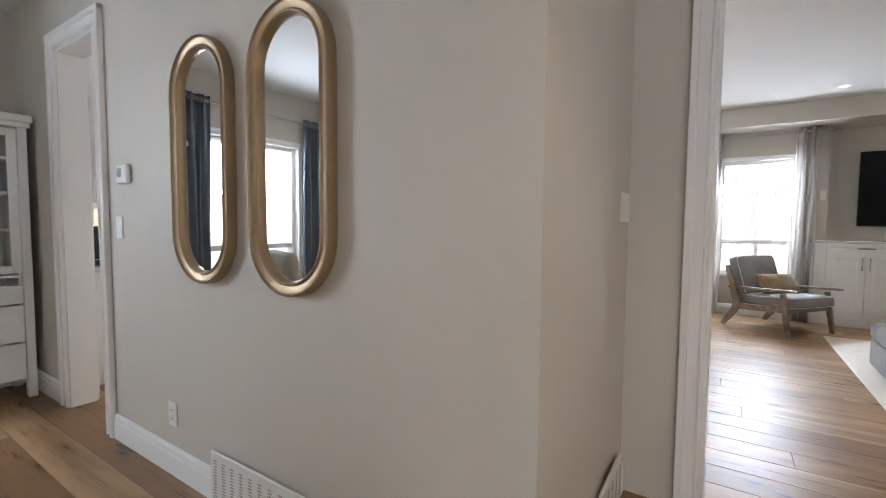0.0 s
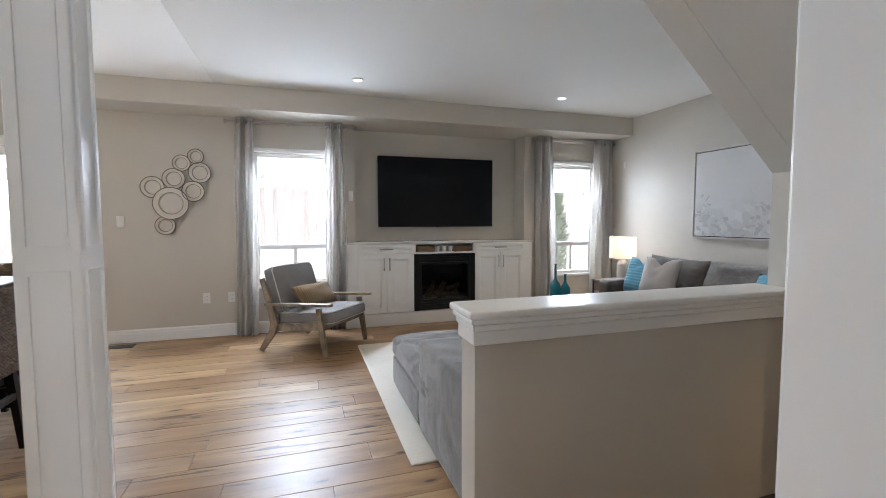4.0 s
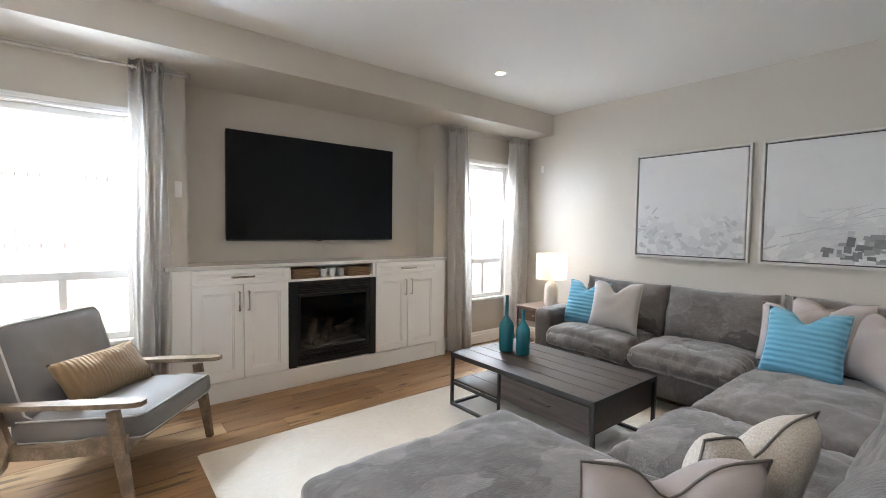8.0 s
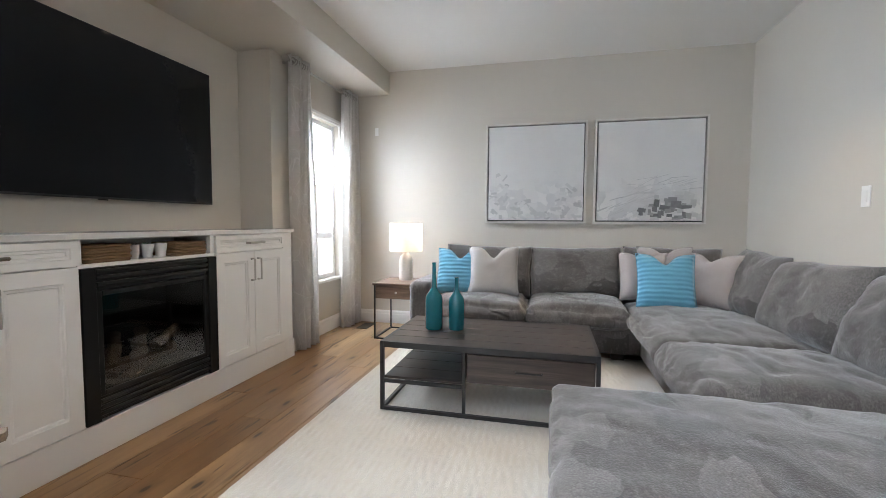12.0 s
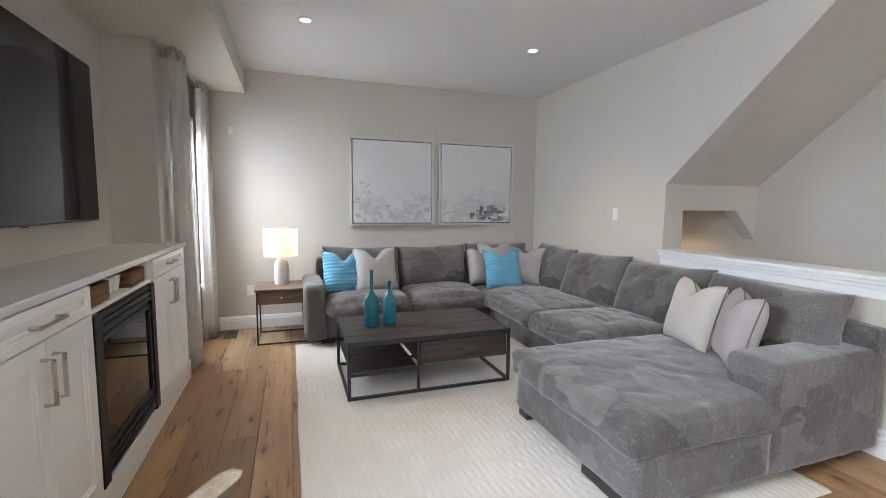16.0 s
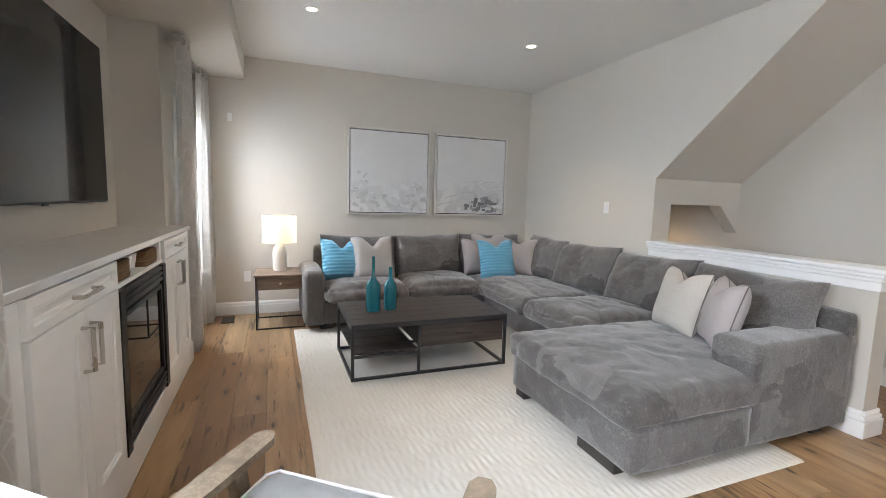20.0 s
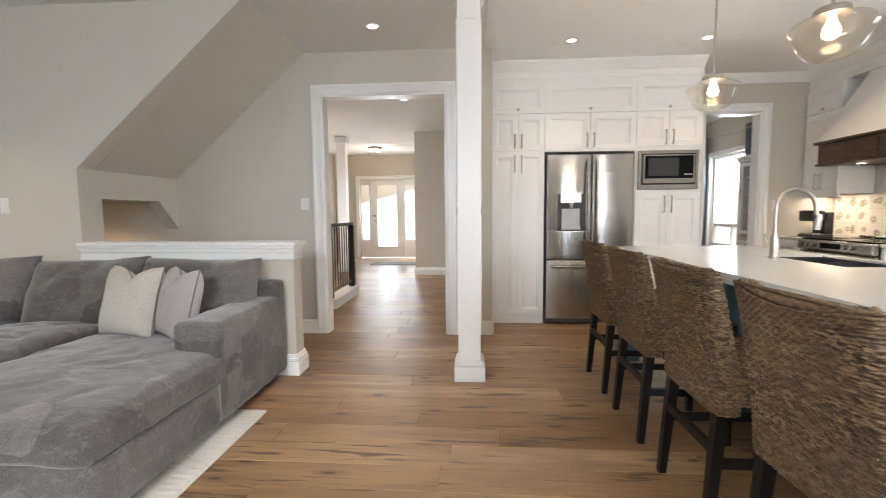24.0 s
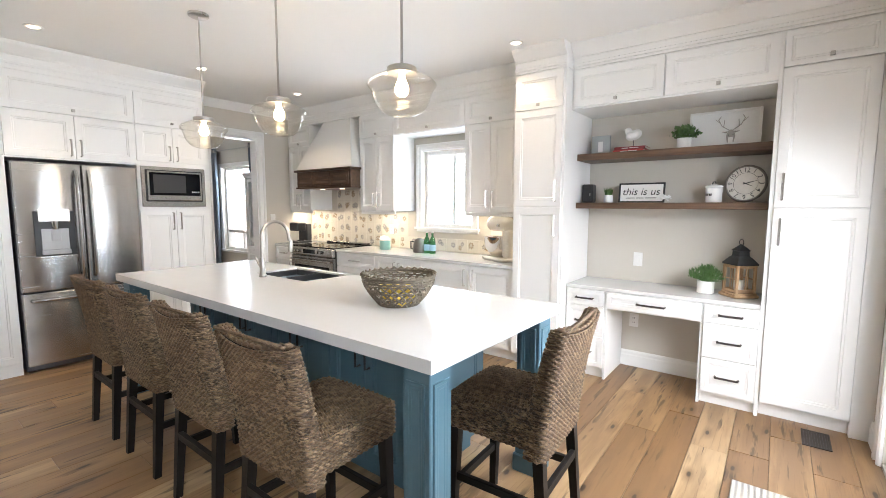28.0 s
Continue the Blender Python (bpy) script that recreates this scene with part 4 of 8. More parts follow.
for k, (y, rz, back, roll, w, h) in enumerate(((5.485, -90, 13, 1, 0.83, 0.49), (4.665, -90, 14, -1, 0.82, 0.49), (3.87, -94, 13, 1, 0.80, 0.50))):
    back_cushion(4.29, y, 0.41, rz, back, roll, w, h, 11 + k)
for k, (x, back, roll, w) in enumerate(((3.83, 14, 2, 0.72), (3.10, 18, -3, 0.82), (2.30, 20, -2, 0.86), (1.475, 15, 1, 0.85))):
    back_cushion(x, 3.475, 0.405, 180 + (3 if k == 1 else 0), back, roll, w, 0.51 - 0.005 * k, 14 + k)
for x0, x1, y0, y1 in ((1.06, 1.34, 4.78, 4.84), (1.06, 1.12, 4.6, 4.779), (1.9, 2.0, 4.76, 4.83), (3.86, 3.94, 5.82, 5.94), (3.86, 3.94, 4.3, 4.4), (1.0, 1.12, 3.34, 3.44), (2.9, 3.0, 4.1, 4.18), (4.45, 4.55, 5.8, 5.9)):
    part("foot", box(x0, x1, y0, y1, 0, 0.062, 0.004), plain("dark_foot", (0.03, 0.025, 0.022), 0.5) if x0 == 1.06 and y0 == 4.78 else bpy.data.materials["dark_foot"], sofa, "dark block foot")

# scatter cushions
BLUE = cloth("turquoise_pleated", (0.15, 0.41, 0.58), (0.19, 0.47, 0.64), big=4, weave=500, sheen=0.3, ribs=(9.0, "Z"))
LINEN = cloth("pale_grey_linen", (0.47, 0.452, 0.44), (0.55, 0.53, 0.518), weave=700, sheen=0.2)
MAUVE = cloth("dusty_mauve_linen", (0.44, 0.392, 0.38), (0.51, 0.46, 0.448), weave=700, sheen=0.2)
KNIT = cloth("oatmeal_knit", (0.57, 0.53, 0.47), (0.68, 0.64, 0.58), weave=240, sheen=0.2, relief=0.9)
DARKPIPE = plain("brown_grey_piping", (0.15, 0.135, 0.12), 0.8)


def lean(x, y, z, rz, back=18):
    return pose(x, y, z, 0, 0, rz) @ pose(0, 0, 0, -back, 0, 0)


pillow("turquoise pleated cushion leaning in the sofa corner by the lamp", lean(4.0, 5.70, 0.47, -90), BLUE, BLUE, 0.43, 0.43, chop=0.09, seed=1)
pillow("pale grey linen cushion on the grey sofa", lean(3.96, 5.38, 0.47, -84), LINEN, LINEN, 0.45, 0.46, chop=0.1, seed=2)
pillow("dusty mauve linen cushion at the inner sofa corner", lean(4.07, 4.12, 0.47, -88), MAUVE, MAUVE, 0.40, 0.42, seed=3)
pillow("dusty mauve linen cushion behind the turquoise one", lean(4.12, 3.95, 0.50, -92), MAUVE, MAUVE, 0.44, 0.44, seed=4)
pillow("turquoise pleated cushion at the inner sofa corner", lean(3.79, 4.02, 0.455, -94, 21), BLUE, BLUE, 0.43, 0.45, chop=0.08, seed=5)
pillow("dusty mauve linen cushion on the corner seat", lean(3.98, 3.72, 0.46, -140), MAUVE, MAUVE, 0.46, 0.44, seed=6)
pillow("oatmeal knitted cushion with dark piping on the chaise", lean(1.74, 3.76, 0.445, 164, 15), KNIT, DARKPIPE, 0.46, 0.45, chop=0.09, seed=7)
pillow("dusty mauve velvet cushion with dark piping beside the sofa arm", lean(1.41, 3.80, 0.44, 143, 14), MAUVE, DARKPIPE, 0.42, 0.45, chop=0.09, seed=8)

# coffee table
DARKWOOD = wood("weathered_dark_wood", (0.020, 0.0145, 0.0125), (0.072, 0.054, 0.045), grain=(22, 1.3, 22), rough=0.42, knots=0.1, per_piece=0.2)
ct = thing("coffee_table", "low coffee table of weathered dark wood in a black steel frame", "coffee table", pose(2.51, 4.63, 0.013))
TW, TL, TH = 0.73, 1.23, 0.41
for i in range(5):
    part("top_plank", box(0.012 + i * 0.1412, 0.012 + i * 0.1412 + 0.139, 0.012, TL - 0.012, TH - 0.03, TH, 0.0025), DARKWOOD, ct)
r = 0.011
for x in (r, TW - r):
    for y in (r, TL - r):
        part("leg", box(x - r, x + r, y - r, y + r, 0, TH + 0.001, 0.001), BLACK, ct)
    part("rail", box(x - r, x + r, 2 * r, TL - 2 * r, TH - 0.034, TH + 0.0005, 0.001), BLACK, ct)
    part("foot_rail", box(x - r, x + r, 2 * r, TL - 2 * r, 0, 0.02, 0.001), BLACK, ct)
    part("middle_upright", box(x - 0.009, x + 0.009, 0.72, 0.738, 0.021, TH - 0.035, 0.001), BLACK, ct)
    part("shelf_rail", box(x - 0.009, x + 0.009, 0.74, TL - 2 * r, 0.165, 0.185, 0.001), BLACK, ct)
for y in (r, TL - r):
    part("end_rail", box(2 * r, TW - 2 * r, y - r, y + r, TH - 0.034, TH + 0.0005, 0.001), BLACK, ct)
    part("end_foot_rail", box(2 * r, TW - 2 * r, y - r, y + r, 0, 0.02, 0.001), BLACK, ct)
for i in range(4):
    part("shelf_plank", box(0.022 + i * 0.172, 0.022 + i * 0.172 + 0.169, 0.74, TL - 0.02, 0.185, 0.2, 0.002), DARKWOOD, ct)
dr = part("drawer_box", box(0.024, TW - 0.01, 0.024, 0.718, 0.2, TH - 0.036, 0.002), DARKWOOD, ct)
df = part("drawer_front", box(0.008, 0.026, 0.03, 0.712, 0.205, TH - 0.042, 0.003), DARKWOOD, ct)
part("handle", tube(B(), [(0.01, 0.3, 0.29), (-0.012, 0.3, 0.29), (-0.012, 0.44, 0.29), (0.01, 0.44, 0.29)], 0.005), BLACK, df, "black bar handle")

TEAL = plain("teal_glaze", (0.012, 0.14, 0.17), 0.22, var=0.15, big=6, relief=0.05, coat=0.4)
for x, y, s, hn, lab in ((2.88, 5.63, 1.0, 0.435, "tall teal glazed bottle vase"), (2.905, 5.485, 0.92, 0.34, "shorter teal glazed bottle vase")):
    body = 0.19 * s
    solid("bottle_vase", lathe(B(), [(0, 0), (0.05 * s, 0), (0.056 * s, 0.01), (0.057 * s, body), (0.052 * s, body + 0.03), (0.03 * s, body + 0.06), (0.014, body + 0.085), (0.012, hn - 0.01), (0.015, hn), (0.009, hn), (0.009, hn - 0.03), (0, hn - 0.03)], 28),
          TEAL, lab + " on the coffee table", "vase", pose(x, y, 0.424), "teal bottle vases", smooth=50)

# side table and lamp
MIDWOOD = wood("brown_drawer_wood", (0.10, 0.065, 0.045), (0.24, 0.165, 0.12), grain=(22, 1.3, 22), rough=0.5)
st = thing("side_table", "small wooden side table with a drawer on thin black legs", "side table", pose(4.02, 6.07, 0))
SW, SL, SH = 0.46, 0.46, 0.54
part("top", box(-0.01, SW + 0.01, -0.01, SL + 0.01, SH - 0.022, SH, 0.004), MIDWOOD, st)
part("drawer_box", box(0.014, SW, 0.014, SL - 0.014, SH - 0.15, SH - 0.0221, 0.002), MIDWOOD, st)
d = part("drawer_front", box(0.004, 0.016, 0.022, SL - 0.022, SH - 0.143, SH - 0.028, 0.003), MIDWOOD, st)
part("knob", lathe(B(), [(0, 0), (0.006, 0), (0.006, 0.012), (0.011, 0.016), (0.011, 0.022), (0, 0.024)], 12), NICKEL, d, "small metal knob").matrix_basis = pose(0.004, SL / 2, SH - 0.085, 0, -90, 0)
for x in (0.008, SW - 0.008):
    for y in (0.008, SL - 0.008):
        part("leg", box(x - 0.007, x + 0.007, y - 0.007, y + 0.007, 0, SH - 0.0222, 0.001), BLACK, st)
    part("foot_rail", box(x - 0.007, x + 0.007, 0.016, SL - 0.016, 0, 0.014, 0.001), BLACK, st)
part("foot_rail", box(0.016, SW - 0.016, SL - 0.015, SL - 0.001, 0, 0.0139, 0.001), BLACK, st)
lamp = thing("table_lamp", "lit table lamp with white ceramic base and cream drum shade", "lamp", pose(4.31, 6.30, SH))
part("base", lathe(B(), [(0, 0), (0.062, 0), (0.068, 0.01), (0.07, 0.19), (0.06, 0.235), (0.035, 0.262), (0.028, 0.27), (0.028, 0.285), (0, 0.285)], 28), plain("white_ceramic", (0.72, 0.68, 0.63), 0.3, var=0.05), lamp, smooth=40)
SHADE, nt, bs = nodes_of("lit_lamp_shade")
bs.inputs["Base Color"].default_value = (0.9, 0.87, 0.8, 1)
bs.inputs["Roughness"].default_value = 0.9
tr = nt.nodes.new("ShaderNodeBsdfTranslucent")
tr.inputs[0].default_value = (0.95, 0.93, 0.89, 1)
ms = nt.nodes.new("ShaderNodeMixShader")
ms.inputs[0].default_value = 0.6
nt.links.new(bs.outputs[0], ms.inputs[1])
nt.links.new(tr.outputs[0], ms.inputs[2])
nt.links.new(ms.outputs[0], nt.nodes["Material Output"].inputs[0])
bm = B()
lathe(bm, [(0.165, 0.29), (0.165, 0.57), (0.162, 0.57), (0.162, 0.29), (0.165, 0.29)], 40)
part("shade", bm, SHADE, lamp, "cream drum shade lit from inside", smooth=40)
part("shade_ring", tube(B(), [(0.1635 * math.cos(a * 0.2618), 0.1635 * math.sin(a * 0.2618), 0.57) for a in range(24)], 0.003, 6, closed=True), NICKEL, lamp)
part("stem", tube(B(), [(0, 0, 0.285), (0, 0, 0.40)], 0.006), NICKEL, lamp)
part("light_bulb", lathe(B(), [(0, 0.39), (0.012, 0.4), (0.028, 0.44), (0.024, 0.465), (0, 0.475)], 12), glow("warm_bulb", (1, 0.72, 0.4), 15), lamp)
bulb("lamp_light", 4.31, 6.30, SH + 0.44, 2.4, (1, 0.80, 0.58))

# lounge chair
GREYWOOD = wood("grey_oak", (0.15, 0.11, 0.075), (0.33, 0.255, 0.18), grain=(8, 8, 8), rough=0.5, place=False)
UPH = cloth("light_grey_tweed", (0.25, 0.24, 0.234), (0.33, 0.318, 0.308), weave=500, sheen=0.15, big=4)
WHITEPIPE = plain("pale_piping", (0.6, 0.58, 0.56), 0.8)
ch = thing("lounge_chair", "mid-century lounge chair with grey oak frame and light grey cushions", "armchair", pose(0.43, 6.37, 0, 0, 0, -128.5))


def plank(bm, pts, w, t, seg=None):
    """A flat bar through pts in the y-z plane at x from -t/2 to t/2; w is its width at each point."""
    rows = []
    for i, (y, z) in enumerate(pts):
        a, b = pts[max(i - 1, 0)], pts[min(i + 1, len(pts) - 1)]
        d = Vector((0, b[0] - a[0], b[1] - a[1])).normalized()
        n = Vector((0, -d.z, d.y))
        ww = w[i] / 2
        rows.append([bm.verts.new(Vector((sx * t / 2, y, z)) + n * s * ww) for sx, s in ((-1, -1), (1, -1), (1, 1), (-1, 1))])
    for a, b in zip(rows, rows[1:]):
        for k in range(4):
            bm.faces.new((a[k], a[(k + 1) % 4], b[(k + 1) % 4], b[k]))
    bm.faces.new(rows[0][::-1])
    bm.faces.new(rows[-1])
    return bm


for sx in (-1, 1):
    X = sx * 0.365
    # rear leg runs up into the raked back post
    o = part("back_post", plank(B(), [(-0.41, 0.0), (-0.26, 0.2), (-0.235, 0.30), (-0.30, 0.52), (-0.38, 0.74)], [0.045, 0.075, 0.09, 0.07, 0.045], 0.03), GREYWOOD, ch)
    o.location = (X, 0, 0)
    o = part("front_leg", plank(B(), [(0.375, 0.0), (0.335, 0.25), (0.30, 0.476)], [0.035, 0.055, 0.05], 0.032), GREYWOOD, ch)
    o.location = (X + sx * 0.001, 0, 0)
    o = part("side_rail", plank(B(), [(-0.25, 0.255), (0.0, 0.265), (0.2, 0.30), (0.36, 0.315)], [0.075, 0.06, 0.085, 0.09], 0.026), GREYWOOD, ch)
    o.location = (X - sx * 0.01, 0, 0)
    bm = B()
    for y0, y1, w0, w1 in ((-0.345, -0.1, 0.045, 0.06), (-0.1, 0.2, 0.06, 0.085), (0.2, 0.42, 0.085, 0.078), (0.42, 0.45, 0.078, 0.04)):
        z0, z1 = 0.468 + 0.05 * (y0 + 0.35), 0.468 + 0.05 * (y1 + 0.35)
        q = [bm.verts.new((X + s * w / 2, y, z + h)) for h in (0, 0.024) for y, w, z in ((y0, w0, z0), (y1, w1, z1)) for s in (-1, 1)]
        for f in ((0, 2, 3, 1), (4, 5, 7, 6), (0, 1, 5, 4), (2, 6, 7, 3), (0, 4, 6, 2), (1, 3, 7, 5)):
            bm.faces.new([q[i] for i in f])
    bmesh.ops.remove_doubles(bm, verts=bm.verts, dist=1e-5)
    part("armrest", bm, GREYWOOD, ch)
bm = B()
for z, y in ((0.42, -0.27), (0.55, -0.312), (0.68, -0.358)):
    bx(bm, -0.35, 0.35, y - 0.035, y - 0.015, z - 0.025, z + 0.025, 0.003)
part("back_slats", bm, GREYWOOD, ch)
part("front_rail", box(-0.35, 0.35, 0.31, 0.335, 0.26, 0.32, 0.003), GREYWOOD, ch)
part("rear_rail", box(-0.35, 0.35, -0.26, -0.235, 0.22, 0.28, 0.003), GREYWOOD, ch)
o = part("seat_cushion", rounded(0.655, 0.66, 0.125, 0.035, 8, 0.02, 0.003, 31), UPH, ch, smooth=180)
o.matrix_basis = pose(0, 0.09, 0.295, 4, 0, 0)
o = part("back_cushion", rounded(0.655, 0.13, 0.50, 0.035, 8, 0.012, 0.003, 32), UPH, ch, smooth=180)
o.matrix_basis = pose(0, -0.205, 0.37, 18, 0, 0)
for zc, mm, w, d in ((0.118, pose(0, 0.09, 0.295, 4, 0, 0), 0.655, 0.66), (0.012, pose(0, 0.09, 0.295, 4, 0, 0), 0.655, 0.66)):
    a, b, e = w / 2 - 0.008, d / 2 - 0.008, 0.03
    ring = [(-a + e, -b, zc), (a - e, -b, zc), (a, -b + e, zc), (a, b - e, zc), (a - e, b, zc), (-a + e, b, zc), (-a, b - e, zc), (-a, -b + e, zc)]
    part("piping", tube(B(), ring, 0.005, 5, closed=True), WHITEPIPE, ch).matrix_basis = mm
a, e = 0.32, 0.03
ring = [(-a + e, 0.055, 0.008), (a - e, 0.055, 0.008), (a, 0.055, 0.04), (a, 0.055, 0.46), (a - e, 0.055, 0.494), (-a + e, 0.055, 0.494), (-a, 0.055, 0.46), (-a, 0.055, 0.04)]
part("piping", tube(B(), ring, 0.005, 5, closed=True), WHITEPIPE, ch).matrix_basis = pose(0, -0.205, 0.37, 18, 0, 0)
OCHRE = cloth("ochre_striped_weave", (0.30, 0.205, 0.115), (0.46, 0.35, 0.225), weave=260, sheen=0.1, ribs=(14, "X"))
lum = thing("lumbar_cushion", "ochre striped lumbar cushion on the lounge chair", "cushion", pose(0.43, 6.37, 0, 0, 0, -128.5) @ pose(0.0, 0.06, 0.435, 0, 0, 172) @ pose(0, 0, 0, -38, 0, 0))
bm, ring = pillow_mesh(0.52, 0.27, 0.15, 0.0, 40)
part("cover", bm, OCHRE, lum, smooth=180)

# built-in cabinets with the fireplace
FY = 6.975


def shaker(bm, x0, x1, z0, z1, y, out=-1, w=0.06, t=0.02, axis="x"):
    """A framed door front in one piece: rails round a recessed field, with its sloping step."""
    loops = []
    for inset, d in ((0, 0), (0, t - 0.0015), (0.0015, t), (w, t), (w + 0.004, t * 0.75), (w + 0.014, t * 0.7), (w + 0.018, t * 0.45)):
        c = y + out * d
        q = ((x0 + inset, z0 + inset), (x1 - inset, z0 + inset), (x1 - inset, z1 - inset), (x0 + inset, z1 - inset))
        loops.append([bm.verts.new((u, c, v) if axis == "x" else (c, u, v)) for u, v in q])
    for a, b in zip(loops, loops[1:]):
        for k in range(4):
            bm.faces.new((a[k], a[(k + 1) % 4], b[(k + 1) % 4], b[k]))
    bm.faces.new(loops[0][::-1])
    bm.faces.new(loops[-1])
    return bm


def pull(parent, u, v, length, c, out, axis="x", upright=True, mat=None):
    """A square bar pull on a front at face c."""
    h = length / 2
    pts = [(s * h, d) for s, d in ((-1, 0), (-1, 0.032), (1, 0.032), (1, 0))]
    path = []
    for a, d in pts:
        uu, vv_ = (u, v + a) if upright else (u + a, v)
        path.append((uu, c + out * d, vv_) if axis == "x" else (c + out * d, uu, vv_))
    return part("handle", tube(B(), path, 0.0075, 4), mat or NICKEL, parent, "brushed nickel bar pull")


for x0, x1, xm in ((0.935, 1.655, 1.30), (2.487, 3.225, 2.856)):
    u = thing("base_cabinet", "white built-in cabinet with a drawer over two shaker doors", "cabinet", group="built-in cabinets beside the fireplace")
    part("body", box(x0, x1, FY + 0.001, 7.39, 0.161, 1.03), CAB, u)
    d = part("drawer", shaker(B(), x0 + 0.004, x1 - 0.004, 0.915, 1.026, FY, -1, 0.03), CAB, u)
    pull(d, (x0 + x1) / 2, 0.97, 0.16, FY - 0.02, -1, upright=False)
    for a0, a1, hx in ((x0 + 0.004, xm - 0.002, xm - 0.035), (xm + 0.002, x1 - 0.004, xm + 0.035)):
        d = part("door", shaker(B(), a0, a1, 0.166, 0.91, FY, -1, 0.065), CAB, u)
        pull(d, hx, 0.78, 0.15, FY - 0.02, -1)
trim = thing("cabinet_surround", "white plinth and side fillers of the built-in cabinets", "cabinet trim")
part("plinth", box(0.84, 3.32, FY - 0.012, 7.09, 0, 0.16, 0.003), CAB, trim)
for x0, x1 in ((0.80, 0.934), (3.226, 3.345)):
    part("filler", box(x0, x1, FY - 0.004, 7.098, 0.15, 1.03, 0.002), CAB, trim)
    part("filler_foot", box(x0 - 0.008, x1 + 0.008, FY - 0.016, 7.097, 0, 0.15, 0.004), CAB, trim)
mant = B()
bx(mant, 0.775, 3.365, FY - 0.022, 7.099, 1.031, 1.062, 0.004)
bx(mant, 0.942, 3.283, 7.0985, 7.399, 1.031, 1.0595)
solid("mantel_top", mant, QUARTZ, "long white stone top over the built-in cabinets", "countertop")
nook = thing("open_shelf", "open white shelf over the fireplace", "shelf")
bm = B()
bx(bm, 1.656, 2.486, FY - 0.006, 7.39, 0.9, 0.918, 0.001)
bx(bm, 1.656, 1.68, FY, 7.38, 0.919, 1.03)
bx(bm, 2.462, 2.486, FY, 7.38, 0.919, 1.03)
bx(bm, 1.681, 2.461, 7.25, 7.27, 0.919, 1.03)
part("shelf_board", bm, CAB, nook)
WICKER = plain("brown_wicker", (0.22, 0.13, 0.065), 0.8, var=0.4, big=14, fine=160, relief=0.6, dist=0.003)


def wicker_box(x, y, z, w, d, h):
    t = thing("wicker_basket", "small brown wicker basket on the open shelf", "basket", pose(x, y, z), "baskets over the fireplace")
    bm = B()
    n = max(3, int(h / 0.014))
    for k in range(n):
        zz = h * (k + 0.5) / n
        pts = []
        for (ax, ay), (bx_, by), cnt in (((-w / 2, -d / 2), (w / 2, -d / 2), 22), ((w / 2, -d / 2), (w / 2, d / 2), 10), ((w / 2, d / 2), (-w / 2, d / 2), 22), ((-w / 2, d / 2), (-w / 2, -d / 2), 10)):
            for i in range(cnt):
                f = i / cnt
                o = 0.004 * (1 if (i + k) % 2 else -1)
                dx, dy = (0, o) if abs(bx_ - ax) > abs(by - ay) else (o, 0)
                pts.append((ax + (bx_ - ax) * f + dx, ay + (by - ay) * f + dy, zz))
        tube(bm, pts, h / n * 0.55, 5, closed=True)
    part("weave", bm, WICKER, t, smooth=180)
    part("liner", box(-w / 2 + 0.004, w / 2 - 0.004, -d / 2 + 0.004, d / 2 - 0.004, 0, h * 0.85), plain("liner", (0.1, 0.06, 0.04), 0.9) if "liner" not in bpy.data.materials else bpy.data.materials["liner"], t)


wicker_box(1.82, 7.07, 0.9185, 0.22, 0.16, 0.085)
wicker_box(2.325, 7.07, 0.9185, 0.22, 0.16, 0.08)
for x in (2.0, 2.085, 2.17):
    c = thing("white_pot", "small white tapered pot on the open shelf", "pot", pose(x, 7.05, 0.9185), "white pots over the fireplace")
    part("pot", lathe(B(), [(0, 0), (0.024, 0), (0.034, 0.07), (0.036, 0.075), (0.031, 0.075), (0.028, 0.05), (0, 0.05)], 20), plain("white_pot_glaze", (0.8, 0.79, 0.77), 0.3) if x == 2.0 else bpy.data.materials["white_pot_glaze"], c, smooth=40)
    bm = B()
    rr = random.Random(int(x * 100))
    for i in range(26):
        a, l = rr.uniform(0, 6.28), rr.uniform(0.01, 0.028)
        tube(bm, [(0.012 * math.cos(a), 0.012 * math.sin(a), 0.05), (0.02 * math.cos(a), 0.02 * math.sin(a), 0.07 + l * 0.5)], [0.003, 0.001], 4)
    part("foliage", bm, plain("small_green", (0.05, 0.1, 0.04), 0.7, var=0.3) if x == 2.0 else bpy.data.materials["small_green"], c)

fp = thing("gas_fireplace", "black gas fireplace insert with glass front and ceramic logs", "fireplace")
IRON = plain("black_enamel", (0.007, 0.007, 0.007), 0.42, var=0.2, relief=0.1, spec=0.3)
for n_, x0, x1, y0, y1, z0, z1 in (("side_panel", 1.657, 1.725, FY - 0.024, 7.3, 0.166, 0.897), ("side_panel", 2.418, 2.485, FY - 0.024, 7.3, 0.166, 0.897),
                                  ("top_panel", 1.726, 2.417, FY - 0.006, 7.3, 0.79, 0.895), ("bottom_panel", 1.726, 2.417, FY - 0.006, 7.3, 0.17, 0.28),
                                  ("firebox_back", 1.726, 2.417, 7.28, 7.3, 0.281, 0.789), ("firebox_floor", 1.726, 2.417, FY + 0.05, 7.279, 0.281, 0.3)):
    part(n_, box(x0, x1, y0, y1, z0, z1, 0.002), IRON, fp)
for z in (0.81, 0.84, 0.87, 0.19, 0.22, 0.25):
    part("louver", box(1.727, 2.416, FY - 0.022, FY - 0.007, z, z + 0.02, 0.004), IRON, fp)
bm = B()
